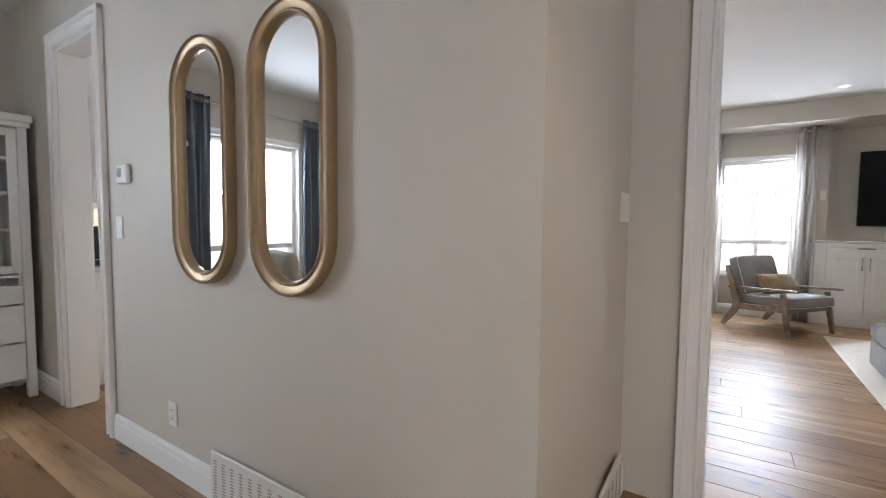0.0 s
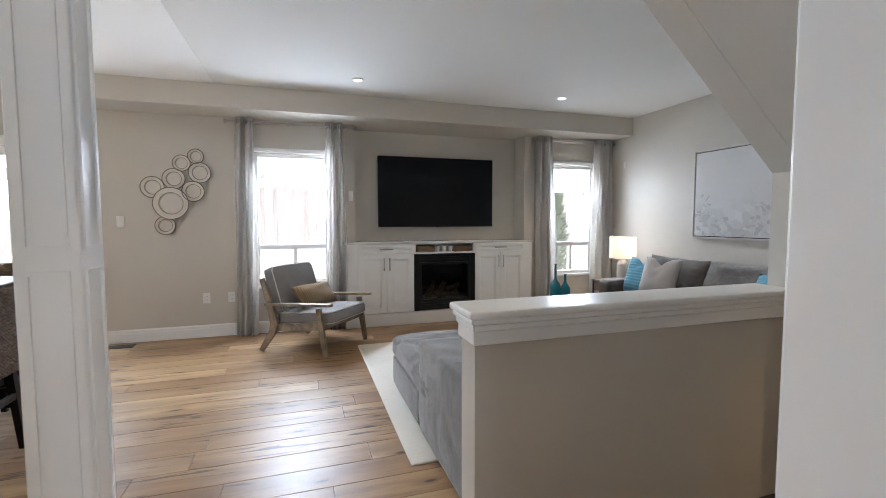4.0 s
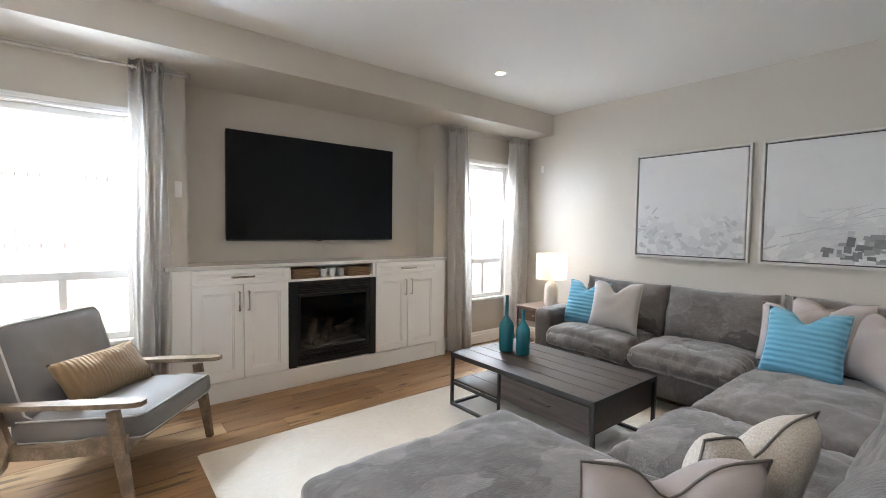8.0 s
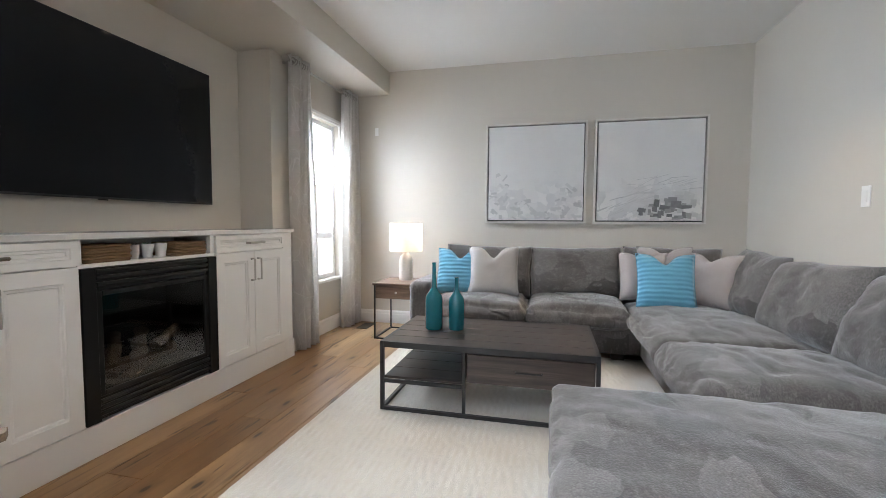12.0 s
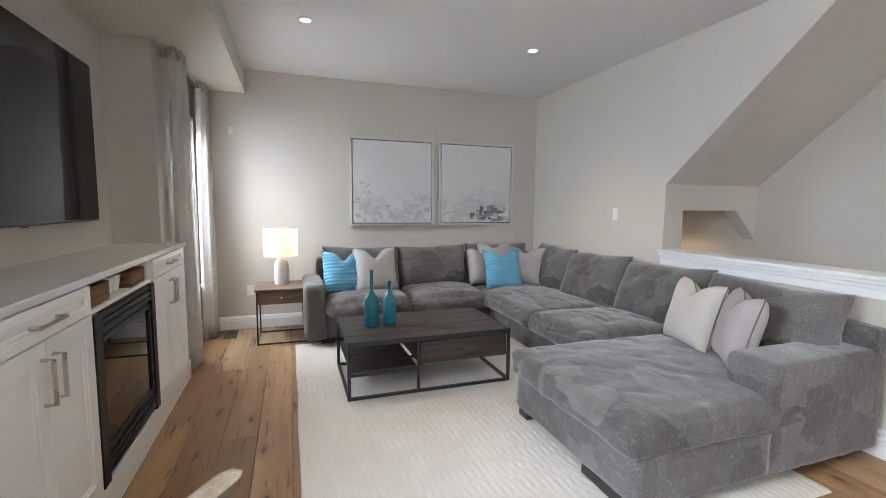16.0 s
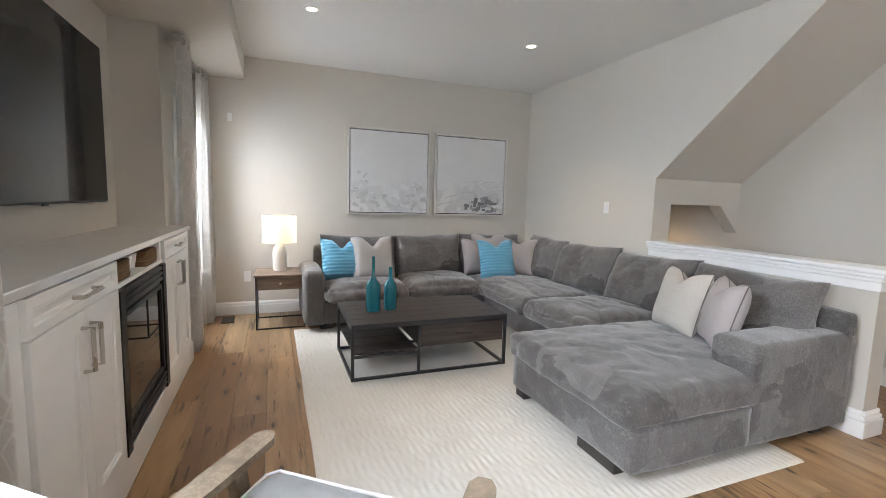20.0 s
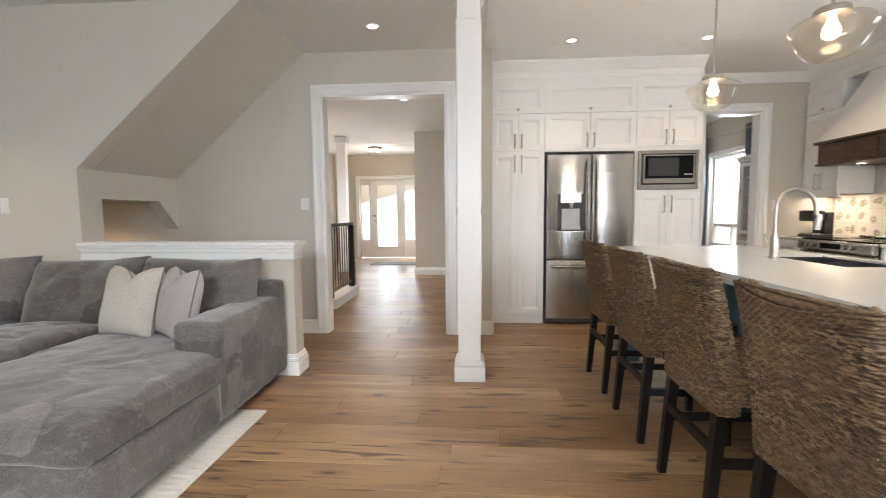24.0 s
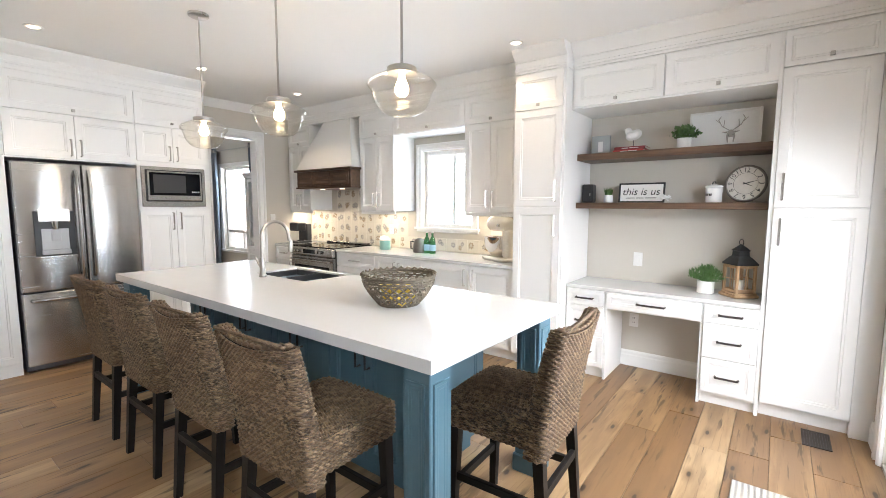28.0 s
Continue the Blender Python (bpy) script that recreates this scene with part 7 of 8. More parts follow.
part("neck", tube(B(), [(0, 0, 0.13), (0, 0, 0.28)] + [(-0.11 + 0.11 * math.cos(a), 0, 0.29 + 0.11 * math.sin(a)) for a in [k * math.pi / 10 for k in range(11)]] + [(-0.225, 0, 0.25)], 0.012, 10), NICKEL, fc, smooth=60)
part("spray_head", lathe(B(), [(0, 0), (0.016, 0), (0.019, 0.03), (0.014, 0.09), (0, 0.09)], 16), NICKEL, fc, smooth=40).matrix_basis = pose(-0.232, 0, 0.165, 0, -6, 0)
part("lever", tube(B(), [(0, -0.02, 0.07), (0, -0.05, 0.09), (0.01, -0.075, 0.14)], [0.01, 0.008, 0.006], 8), NICKEL, fc)

# woven bowl with lemons
BWOV = plain("grey_brown_wicker", (0.15, 0.12, 0.085), 0.7, var=0.4, big=30, fine=200, relief=0.5, dist=0.002)
bw = thing("wicker_bowl", "open-weave wicker bowl of lemons on the island", "bowl", pose(-2.13, 4.985, 0.916))


def bowl_r(f):
    return 0.105 + 0.085 * math.sin(f * math.pi / 2)


for k in range(13):
    f = k / 12
    if 1 < k < 10 and k % 3:
        continue
    part("hoop", tube(B(), [((bowl_r(f) + 0.002 * (-1) ** i) * math.cos(2 * math.pi * i / 48), (bowl_r(f) + 0.002 * (-1) ** i) * math.sin(2 * math.pi * i / 48), 0.006 + f * 0.15) for i in range(48)], 0.005 if k < 12 else 0.0085, 5, closed=True), BWOV, bw, smooth=180)
bm = B()
for k in range(25):
    for sgn in (-1, 1):
        tube(bm, [(bowl_r(j / 6) * math.cos(2 * math.pi * k / 25 + sgn * 0.165 * j), bowl_r(j / 6) * math.sin(2 * math.pi * k / 25 + sgn * 0.165 * j), 0.006 + j / 6 * 0.15) for j in range(7)], 0.0052, 5)
part("lattice", bm, BWOV, bw, smooth=180)
part("braided_rim", tube(B(), [((0.19 + 0.007 * math.cos(math.pi * i / 2)) * math.cos(2 * math.pi * i / 120), (0.19 + 0.007 * math.cos(math.pi * i / 2)) * math.sin(2 * math.pi * i / 120), 0.164 + 0.007 * math.sin(math.pi * i / 2)) for i in range(120)], 0.0055, 5, closed=True), BWOV, bw, smooth=180)
part("bottom", lathe(B(), [(0, 0), (0.104, 0), (0.104, 0.006), (0, 0.006)], 28), BWOV, bw)
LEMON = plain("lemon_skin", (0.75, 0.52, 0.05), 0.45, var=0.08, fine=300, relief=0.4)
rr = random.Random(2)
for k in range(11):
    a, r_ = k * 2.4, 0.03 + 0.065 * ((k % 4) / 3)
    solid("lemon", lathe(B(), [(0, -0.038), (0.008, -0.035), (0.022, -0.022), (0.028, 0), (0.022, 0.022), (0.008, 0.035), (0, 0.04)], 14), LEMON, "yellow lemon in the wicker bowl", "lemon",
          pose(-2.13 + r_ * math.cos(a), 4.985 + r_ * math.sin(a), 0.951 + (0.05 if k > 6 else 0), rr.uniform(60, 120), 0, rr.uniform(0, 360)), "lemons in the bowl", smooth=180)

# counter stools
GRASS, nt, bs = nodes_of("woven_seagrass")
n1 = noise_tex(nt, coords(nt, (42, 42, 105)), 1.0, 3, 0.7)
n2 = noise_tex(nt, coords(nt, (9, 9, 40)), 1.0, 3)
n3 = noise_tex(nt, coords(nt, (2.5, 2.5, 3)), 1.0, 2)
c = mixed(nt, ramp(nt, n1, 0.40, 0.60), (0.020, 0.012, 0.007), (0.285, 0.19, 0.11))
c = mixed(nt, ramp(nt, n2, 0.38, 0.66), mixed(nt, 0.6, c, (0.05, 0.03, 0.018)), c)
c = mixed(nt, ramp(nt, n3, 0.4, 0.65), mixed(nt, 0.45, c, (0.16, 0.095, 0.05)), c)
nt.links.new(c, bs.inputs["Base Color"])
bs.inputs["Roughness"].default_value = 0.6
bs.inputs["Specular IOR Level"].default_value = 0.35
bump(nt, bs, n1, 0.5, 0.003)
# near-black filling: shade between the woven strands put into its colour
UNDER = plain("weave_gap_shade", (0.02, 0.014, 0.01), 0.9)
ESP = plain("espresso_wood", (0.010, 0.008, 0.007), 0.45, var=0.25, stretch=(12, 12, 2), big=3, spec=0.2)


def course(w, d, s, corner):
    """The point a share s (0 to 1) of the way round a block of w by d with round corners, and the way out there."""
    hw, hd_ = w / 2 - corner, d / 2 - corner
    s *= 4 * hw + 4 * hd_ + 2 * math.pi * corner
    q = corner * math.pi / 2
    for k, L in enumerate((2 * hw, q, 2 * hd_, q, 2 * hw, q, 2 * hd_, q)):
        if s <= L or k == 7:
            break
        s -= L
    if k % 2 == 0:
        return ((-hw + s, -hd_ - corner, 0, -1), (hw + corner, -hd_ + s, 1, 0), (hw - s, hd_ + corner, 0, 1), (-hw - corner, hd_ - s, -1, 0))[k // 2]
    a = -math.pi / 2 + (k // 2) * math.pi / 2 + s / corner
    cx_, cy_ = ((hw, -hd_), (hw, hd_), (-hw, hd_), (-hw, -hd_))[k // 2]
    return cx_ + corner * math.cos(a), cy_ + corner * math.sin(a), math.cos(a), math.sin(a)


def woven(size, z0, turns, pitch, r, n, corner, shape):
    """One long plaited strand wound round and round; each stitch bulges out, and the courses are set half a stitch apart."""
    pts, rad = [], []
    for i in range(turns * n):
        k, z = i // n, z0 + i / n * pitch
        w, d = size(i / (turns * n))
        x, y, ox, oy = course(w, d, (i % n) / n, corner)
        f = math.sin(math.pi * (i % n) / 2 + math.pi * (k % 2) + 0.6)
        j = 0.0014 * noise.noise(Vector((x * 60, y * 60, z * 90)))
        o = 0.0034 * f + j
        p = shape(x + ox * o, y + oy * o, z + 0.0012 * math.cos(math.pi * (i % n) / 2 + math.pi * (k % 2)) + j)
        pts.append(p)
        rad.append(r * (1 + 0.2 * f))
    return pts, rad


def make_stool(m):
    t = thing("counter_stool", "woven seagrass counter stool with dark legs at the island", "stool", m, "counter stools round the island")
    n = 55

    def bend(x, y, z):
        u = (z - 0.46) / 0.52
        dish = 0.022 * (1 - min(1, abs(x) / 0.21) ** 2) * max(0, u) ** 3
        return x, y - 0.13 - 0.06 * z - 0.055 * max(0, u) ** 2 - 0.02 * (1 - (x / 0.22) ** 2) * u, z - dish
    pts, rad = woven(lambda f: (0.45 + 0.015 * f, 0.08 - 0.022 * f), 0.46, n, 0.0095, 0.0049, 150, 0.026, bend)
    z = 0.46 + n * 0.0095
    for j, dy in enumerate((-0.014, 0.0, 0.014)):
        for i in range(45):
            x = (-0.21 + 0.42 * i / 44) * (1 if j % 2 else -1)
            pts.append(bend(x, dy, z + 0.004 + 0.003 * math.sin(math.pi * i / 2 + math.pi * j)))
            rad.append(0.0088 * (1 + 0.2 * math.sin(math.pi * i / 2 + math.pi * j)))
    part("backrest", tube(B(), pts, rad, 5), GRASS, t, smooth=180)
    core = box(-0.2, 0.2, -0.018, 0.018, 0.455, 0.95)
    bmesh.ops.subdivide_edges(core, edges=[e for e in core.edges if abs(e.verts[0].co.z - e.verts[1].co.z) > 0.1], cuts=6)
    for vtx in core.verts:
        vtx.co = bend(*vtx.co)
    part("back_core", core, UNDER, t)
    pts, rad = woven(lambda f: (0.45, 0.42), 0.50, 14, 0.0093, 0.005, 242, 0.035, lambda x, y, z: (x, y + 0.03, z))
    for j in range(37):
        y = -0.168 + j * 0.0110
        for i in range(61):
            x = (-0.208 + 0.416 * i / 60) * (1 if j % 2 else -1)
            pts.append((x, y + 0.002 * math.sin(math.pi * i / 2), 0.624 + 0.014 * (1 - (x / 0.21) ** 2) + 0.0036 * math.sin(math.pi * i / 2 + math.pi * j)))
            rad.append(0.0058 * (1 + 0.22 * math.sin(math.pi * i / 2 + math.pi * j)))
    part("seat", tube(B(), pts, rad, 5), GRASS, t, smooth=180)
    part("seat_core", box(-0.205, 0.205, -0.17, 0.22, 0.52, 0.618), UNDER, t)
    for x in (-0.185, 0.185):
        for y, sp_ in ((-0.17, -0.04), (0.205, 0.015)):
            bm = B()
            q = [bm.verts.new((x + sx * w + (0.012 if x > 0 else -0.012) * f, y + sy * w + sp_ * f, z)) for z, w, f in ((0, 0.016, 1), (0.51, 0.022, 0)) for sx, sy in ((-1, -1), (1, -1), (1, 1), (-1, 1))]
            for f in ((3, 2, 1, 0), (4, 5, 6, 7), (0, 1, 5, 4), (1, 2, 6, 5), (2, 3, 7, 6), (3, 0, 4, 7)):
                bm.faces.new([q[i] for i in f])
            part("leg", bm, ESP, t, "dark espresso leg")
        part("stretcher", box(x - 0.011 + (0.006 if x > 0 else -0.006), x + 0.011 + (0.006 if x > 0 else -0.006), -0.175, 0.2, 0.25, 0.285, 0.002), ESP, t)
    for y, z in ((0.215, 0.20), (-0.192, 0.30)):
        part("stretcher", box(-0.18, 0.18, y - 0.011, y + 0.011, z, z + 0.038, 0.002), ESP, t)
    return t


stool = make_stool(pose(-1.48, 5.13, 0, 0, 0, 90))
for y, a in ((4.48, 90), (3.83, 90), (3.2, 90)):
    copy_thing(stool, pose(-1.49, y, 0, 0, 0, a))
copy_thing(stool, pose(-2.13, 5.70, 0, 0, 0, 183))

# pendant lamps
PGLASS, nt, bs = nodes_of("pendant_glass")
tp, gl = nt.nodes.new("ShaderNodeBsdfTransparent"), add(nt, "ShaderNodeBsdfGlossy", Roughness=0.03)
tp.inputs[0].default_value = (0.97, 0.95, 0.91, 1)
frs, mx_ = add(nt, "ShaderNodeLayerWeight", Blend=0.35), nt.nodes.new("ShaderNodeMixShader")
pw = nt.nodes.new("ShaderNodeMath")
pw.operation = "POWER"
nt.links.new(frs.outputs[1], pw.inputs[0])
pw.inputs[1].default_value = 3.0
mr_ = nt.nodes.new("ShaderNodeMapRange")
nt.links.new(pw.outputs[0], mr_.inputs[0])
mr_.inputs[3].default_value, mr_.inputs[4].default_value = 0.11, 0.85
nt.links.new(mr_.outputs[0], mx_.inputs[0])
nt.links.new(tp.outputs[0], mx_.inputs[1])
nt.links.new(gl.outputs[0], mx_.inputs[2])
nt.links.new(mx_.outputs[0], nt.nodes["Material Output"].inputs[0])
FIL = glow("filament_bulb", (1, 0.78, 0.48), 14)


def make_pendant(m):
    t = thing("pendant_lamp", "clear glass schoolhouse pendant with a glowing bulb over the island", "pendant lamp", m, "pendants over the island")
    part("canopy", lathe(B(), [(0, 0), (0.065, 0), (0.065, -0.02), (0.055, -0.026), (0, -0.026)], 28), NICKEL, t, smooth=40)
    part("rod", tube(B(), [(0, 0, -0.026), (0, 0, -0.68)], 0.006, 8), NICKEL, t)
    part("fitter", lathe(B(), [(0, -0.685), (0.02, -0.687), (0.06, -0.693), (0.066, -0.698), (0.066, -0.722), (0, -0.722)], 28), NICKEL, t, smooth=40)
    prof = [(0.058, -0.712), (0.09, -0.725), (0.135, -0.747), (0.151, -0.762), (0.153, -0.770), (0.147, -0.781), (0.137, -0.79), (0.132, -0.802), (0.127, -0.822), (0.117, -0.85), (0.10, -0.874), (0.08, -0.891), (0.05, -0.902), (0.02, -0.906), (0, -0.907)]
    bm = lathe(B(), prof, 40)
    g = part("shade", bm, PGLASS, t, "clear glass schoolhouse shade", smooth=60)
    g.visible_shadow = False
    part("light_bulb", lathe(B(), [(0, -0.722), (0.013, -0.723), (0.015, -0.742), (0.027, -0.768), (0.031, -0.786), (0.027, -0.805), (0.014, -0.817), (0, -0.82)], 18), FIL, t, "glowing filament bulb", smooth=60)
    return t


pend = make_pendant(pose(-1.93, 3.33, H - 0.001))
for y in (4.25, 5.20):
    copy_thing(pend, pose(-1.93, y, H - 0.001))
for y in (3.33, 4.25, 5.20):
    bulb("pendant_light", -1.93, y, H - 0.80, 5.0, (1, 0.8, 0.55), 0.05)

# desk nook
dk = thing("built_in_desk", "white built-in desk with drawers and a stone top", "desk")
DX = -4.06
part("desktop", box(WX + 0.001, -4.04, 5.152, 6.504, 0.745, 0.775, 0.004), QUARTZ, dk, "white stone desktop")
for a0, a1 in ((5.155, 5.475), (6.175, 6.503)):
    part("pedestal", box(WX + 0.02, DX - 0.001, a0, a1, 0.08, 0.743), CAB, dk)
    part("toe_kick", box(WX + 0.02, DX - 0.04, a0, a1, 0, 0.079), CAB, dk)
    for z0, z1 in ((0.612, 0.738), (0.357, 0.607), (0.1, 0.352)):
        d = part("drawer", shaker(B(), a0 + 0.004, a1 - 0.004, z0, z1, DX, 1, 0.035, 0.02, "y"), CAB, dk)
        pull(d, (a0 + a1) / 2, (z0 + z1) / 2, 0.14, DX + 0.02, 1, "y", False, GRATE)
part("drawer_box", box(WX + 0.02, DX - 0.001, 5.4755, 6.1745, 0.6, 0.743), CAB, dk)
d = part("drawer", shaker(B(), 5.49, 6.16, 0.612, 0.738, DX, 1, 0.035, 0.02, "y"), CAB, dk)
pull(d, 5.825, 0.675, 0.2, DX + 0.02, 1, "y", False, GRATE)
for y in (5.4755, 6.1565):
    part("side_panel", box(WX + 0.02, DX + 0.004, y, y + 0.018, 0, 0.599, 0.001), CAB, dk)
SHELFW = wood("brown_shelf_wood", (0.07, 0.036, 0.02), (0.18, 0.105, 0.06), grain=(22, 1.3, 22), rough=0.45)
for z0, z1 in ((1.82, 1.875), (1.413, 1.463)):
    solid("floating_shelf", box(WX + 0.001, -4.2, 5.152, 6.503, z0, z1, 0.003), SHELFW, "thick brown wooden floating shelf in the desk nook", "shelf", group="floating shelves")
T1, T2, TD = 1.876, 1.464, 0.776

fx = thing("small_picture", "small grey picture block on the shelf", "picture", pose(-4.42, 5.28, T1, 0, 0, 90))
part("block", box(-0.08, 0.08, -0.01, 0.02, 0, 0.17, 0.003), plain("grey_board", (0.36, 0.38, 0.38), 0.6), fx)
part("figure", box(-0.02, 0.02, -0.013, -0.0105, 0.03, 0.12, 0.001), PLASTIC, fx)
RED = plain("red_cloth_cover", (0.42, 0.04, 0.04), 0.6)
DKRED = plain("dark_red_cover", (0.22, 0.025, 0.03), 0.6)
PAPER = plain("book_paper", (0.75, 0.72, 0.65), 0.8, var=0.1, fine=300)
for z, mat, dy, lab in ((0, RED, 0.0, "red book lying on the shelf"), (0.024, DKRED, 0.01, "dark red book lying on another book")):
    b = thing("book", lab, "book", pose(-4.38, 5.54 + dy, T1 + z, 0, 0, 90), "red books")
    bm = B()
    for z0, z1 in ((0, 0.003), (0.02, 0.023)):
        bx(bm, -0.12, 0.12, -0.08, 0.08, z0, z1)
    bx(bm, -0.12, 0.12, -0.08, -0.077, 0.003, 0.02)
    part("cover", bm, mat, b)
    part("pages", box(-0.117, 0.117, -0.0765, 0.077, 0.0035, 0.0195), PAPER, b)
    for x0, x1 in ((-0.06, -0.01), (0.0, 0.07)):
        part("title_bar", box(x0, x1, -0.081, -0.0801, 0.008, 0.015), PLASTIC, b)
bd_ = thing("bird_figurine", "white bird figurine on a thin stand on the books", "figurine", pose(-4.38, 5.56, T1 + 0.048, 0, 0, 90))
part("stand", tube(lathe(B(), [(0, 0), (0.03, 0), (0.03, 0.004), (0, 0.004)], 16), [(0, 0, 0.004), (0, 0, 0.06)], 0.003, 6), BLACK, bd_)
bm = rounded(0.12, 0.06, 0.075, 0.035, 7, 0.008)
for vtx in bm.verts:
    vtx.co.z += 0.055 + 0.35 * max(0, vtx.co.x) ** 1.1 * 1.2
tube(bm, [(-0.035, 0, 0.12), (-0.045, 0, 0.145), (-0.05, 0, 0.16)], [0.03, 0.026, 0.012], 10)
tube(bm, [(-0.06, 0, 0.15), (-0.085, 0, 0.148)], [0.008, 0.001], 6)
part("bird", bm, PLASTIC, bd_, smooth=180)


def plant(label, m, r, h, kind, seed):
    t = thing("potted_plant", label, "plant", m, "small potted plants")
    part("pot", lathe(B(), [(0, 0), (r * 0.85, 0), (r, h * 0.05), (r, h), (r * 0.9, h), (r * 0.88, h * 0.85), (0, h * 0.85)], 24), bpy.data.materials["white_pot_glaze"], t, "white ceramic pot", smooth=40)
    bm = B()
    rr = random.Random(seed)
    for i in range({"grass": 170, "leaf": 230, "fine": 520}[kind]):
        a = rr.uniform(0, 6.283)
        if kind == "grass":
            p0 = Vector((r * 0.7 * math.sqrt(rr.random()) * math.cos(a), r * 0.7 * math.sqrt(rr.random()) * math.sin(a), h * 0.85))
            d = Vector((math.cos(a) * 0.35, math.sin(a) * 0.35, 1)) * h * rr.uniform(0.7, 1.2)
            s = Vector((-math.sin(a), math.cos(a), 0)) * 0.0025
            q = [bm.verts.new(p) for p in (p0 - s, p0 + s, p0 + d * 0.6 + s * 0.8, p0 + d, p0 + d * 0.6 - s * 0.8)]
            bm.faces.new(q)
        else:
            e = rr.uniform(0.1, 1.45)
            R = r * 2.2 * rr.uniform(0.5, 1.0)
            c = Vector((R * math.cos(a) * math.cos(e), R * math.sin(a) * math.cos(e), h + R * math.sin(e) * 0.8))
            d = Vector((rr.uniform(-1, 1), rr.uniform(-1, 1), rr.uniform(0, 1))).normalized() * r * rr.uniform(0.5, 0.8)
            if kind == "fine":
                d = (d.normalized() * 0.5 + c.normalized()).normalized() * r * rr.uniform(0.45, 0.75)
            s = d.cross(Vector((rr.uniform(-1, 1), rr.uniform(-1, 1), rr.uniform(-1, 1)))).normalized() * d.length * (0.14 if kind == "fine" else 0.42)
            q = [bm.verts.new(p) for p in (c, c + d * 0.4 + s, c + d, c + d * 0.4 - s)]
            bm.faces.new(q)
            if i % 5 == 0:
                tube(bm, [(0, 0, h * 0.8), c * 0.5 + Vector((0, 0, h * 0.45)), c], 0.0015, 4)
    part("foliage", bm, GREEN, t, "green leaves")


GREEN = plain("leaf_green", (0.075, 0.16, 0.04), 0.5, var=0.45, big=30, fine=90, relief=0.2)
plant("leafy green plant in a white pot on the upper shelf", pose(-4.36, 5.94, T1), 0.05, 0.085, "leaf", 1)
plant("grassy green plant in a white pot on the lower shelf", pose(-4.36, 5.38, T2), 0.036, 0.065, "grass", 2)
plant("bushy green plant in a white pot on the desk", pose(-4.3, 6.15, TD), 0.058, 0.095, "fine", 3)
dp = thing("deer_picture", "white framed picture of a deer head leaning on the shelf", "picture", pose(-4.46, 6.19, T1, 0, 0, 90) @ pose(0, 0, 0, -8, 0, 0))
W2, HH = 0.235, 0.29
for n_, a in (("frame", ((-W2, -W2 + 0.018, 0, HH), (W2 - 0.018, W2, 0, HH), (-W2 + 0.018, W2 - 0.018, 0, 0.018), (-W2 + 0.018, W2 - 0.018, HH - 0.018, HH))),):
    bm = B()
    for x0, x1, z0, z1 in a:
        bx(bm, x0, x1, -0.012, 0.012, z0, z1, 0.001)
    part(n_, bm, PLASTIC, dp)
part("mount", box(-W2 + 0.018, W2 - 0.018, -0.004, 0.01, 0.018, HH - 0.018), plain("white_mount", (0.78, 0.78, 0.77), 0.5), dp)
PENC = plain("pencil_grey", (0.36, 0.34, 0.32), 0.8, var=0.3, fine=120)
bm = B()
dpts = [(0.0, 0.03), (0.022, 0.045), (0.03, 0.09), (0.018, 0.13), (0.0, 0.14), (-0.018, 0.13), (-0.03, 0.09), (-0.022, 0.045)]
f0 = [bm.verts.new((0.045 + x, -0.0055, z)) for x, z in dpts]
f1 = [bm.verts.new((0.045 + x, -0.0042, z)) for x, z in dpts]
bm.faces.new(f0)
for i in range(8):
    bm.faces.new((f0[i], f0[(i + 1) % 8], f1[(i + 1) % 8], f1[i]))
part("deer_head", bm, PENC, dp)
bm = B()
for s in (-1, 1):
    tube(bm, [(0.045 + s * 0.012, -0.005, 0.135), (0.045 + s * 0.06, -0.005, 0.17), (0.045 + s * 0.085, -0.005, 0.22), (0.045 + s * 0.07, -0.005, 0.245)], 0.003, 5)
    tube(bm, [(0.045 + s * 0.05, -0.005, 0.162), (0.045 + s * 0.045, -0.005, 0.215)], 0.0025, 5)
    tube(bm, [(0.045 + s * 0.075, -0.005, 0.195), (0.045 + s * 0.105, -0.005, 0.225)], 0.0025, 5)
    tube(bm, [(0.045 + s * 0.022, -0.005, 0.12), (0.045 + s * 0.055, -0.005, 0.125)], [0.008, 0.002], 5)
part("antlers", bm, PENC, dp)
part("muzzle", rounded(0.03, 0.003, 0.05, 0.0014, 4), PLASTIC, dp, "white muzzle").matrix_basis = pose(0.045, -0.0065, 0.032)
for s in (-1, 1):
    part("eye", box(0.045 + s * 0.014 - 0.003, 0.045 + s * 0.014 + 0.003, -0.0068, -0.0056, 0.094, 0.101), BLACK, dp)
spk = thing("speaker", "small black bookshelf speaker on the lower shelf", "speaker", pose(-4.36, 5.21, T2, 0, 0, 90))
part("case", box(-0.048, 0.048, -0.05, 0.05, 0, 0.16, 0.012, 2), APP, spk)
part("logo_bar", box(0.02, 0.03, -0.0515, -0.0502, 0.06, 0.08), NICKEL, spk)


def writing(body, size, parent, m, mat, depth=0.0008, name="lettering", slant=0.0):
    cu = bpy.data.curves.new(name, "FONT")
    cu.body, cu.size, cu.extrude, cu.align_x, cu.align_y = body, size, depth, "CENTER", "CENTER"
    tmp = bpy.data.objects.new(name, cu)
    me = bpy.data.meshes.new_from_object(tmp)
    bpy.data.objects.remove(tmp)
    me.transform(Matrix(((1, slant, 0, 0), (0, 1, 0, 0), (0, 0, 1, 0), (0, 0, 0, 1))))
    me.materials.clear()
    me.materials.append(mat)
    ob = new(name, me)
    ob.parent, ob.matrix_basis = parent, m
    return ob


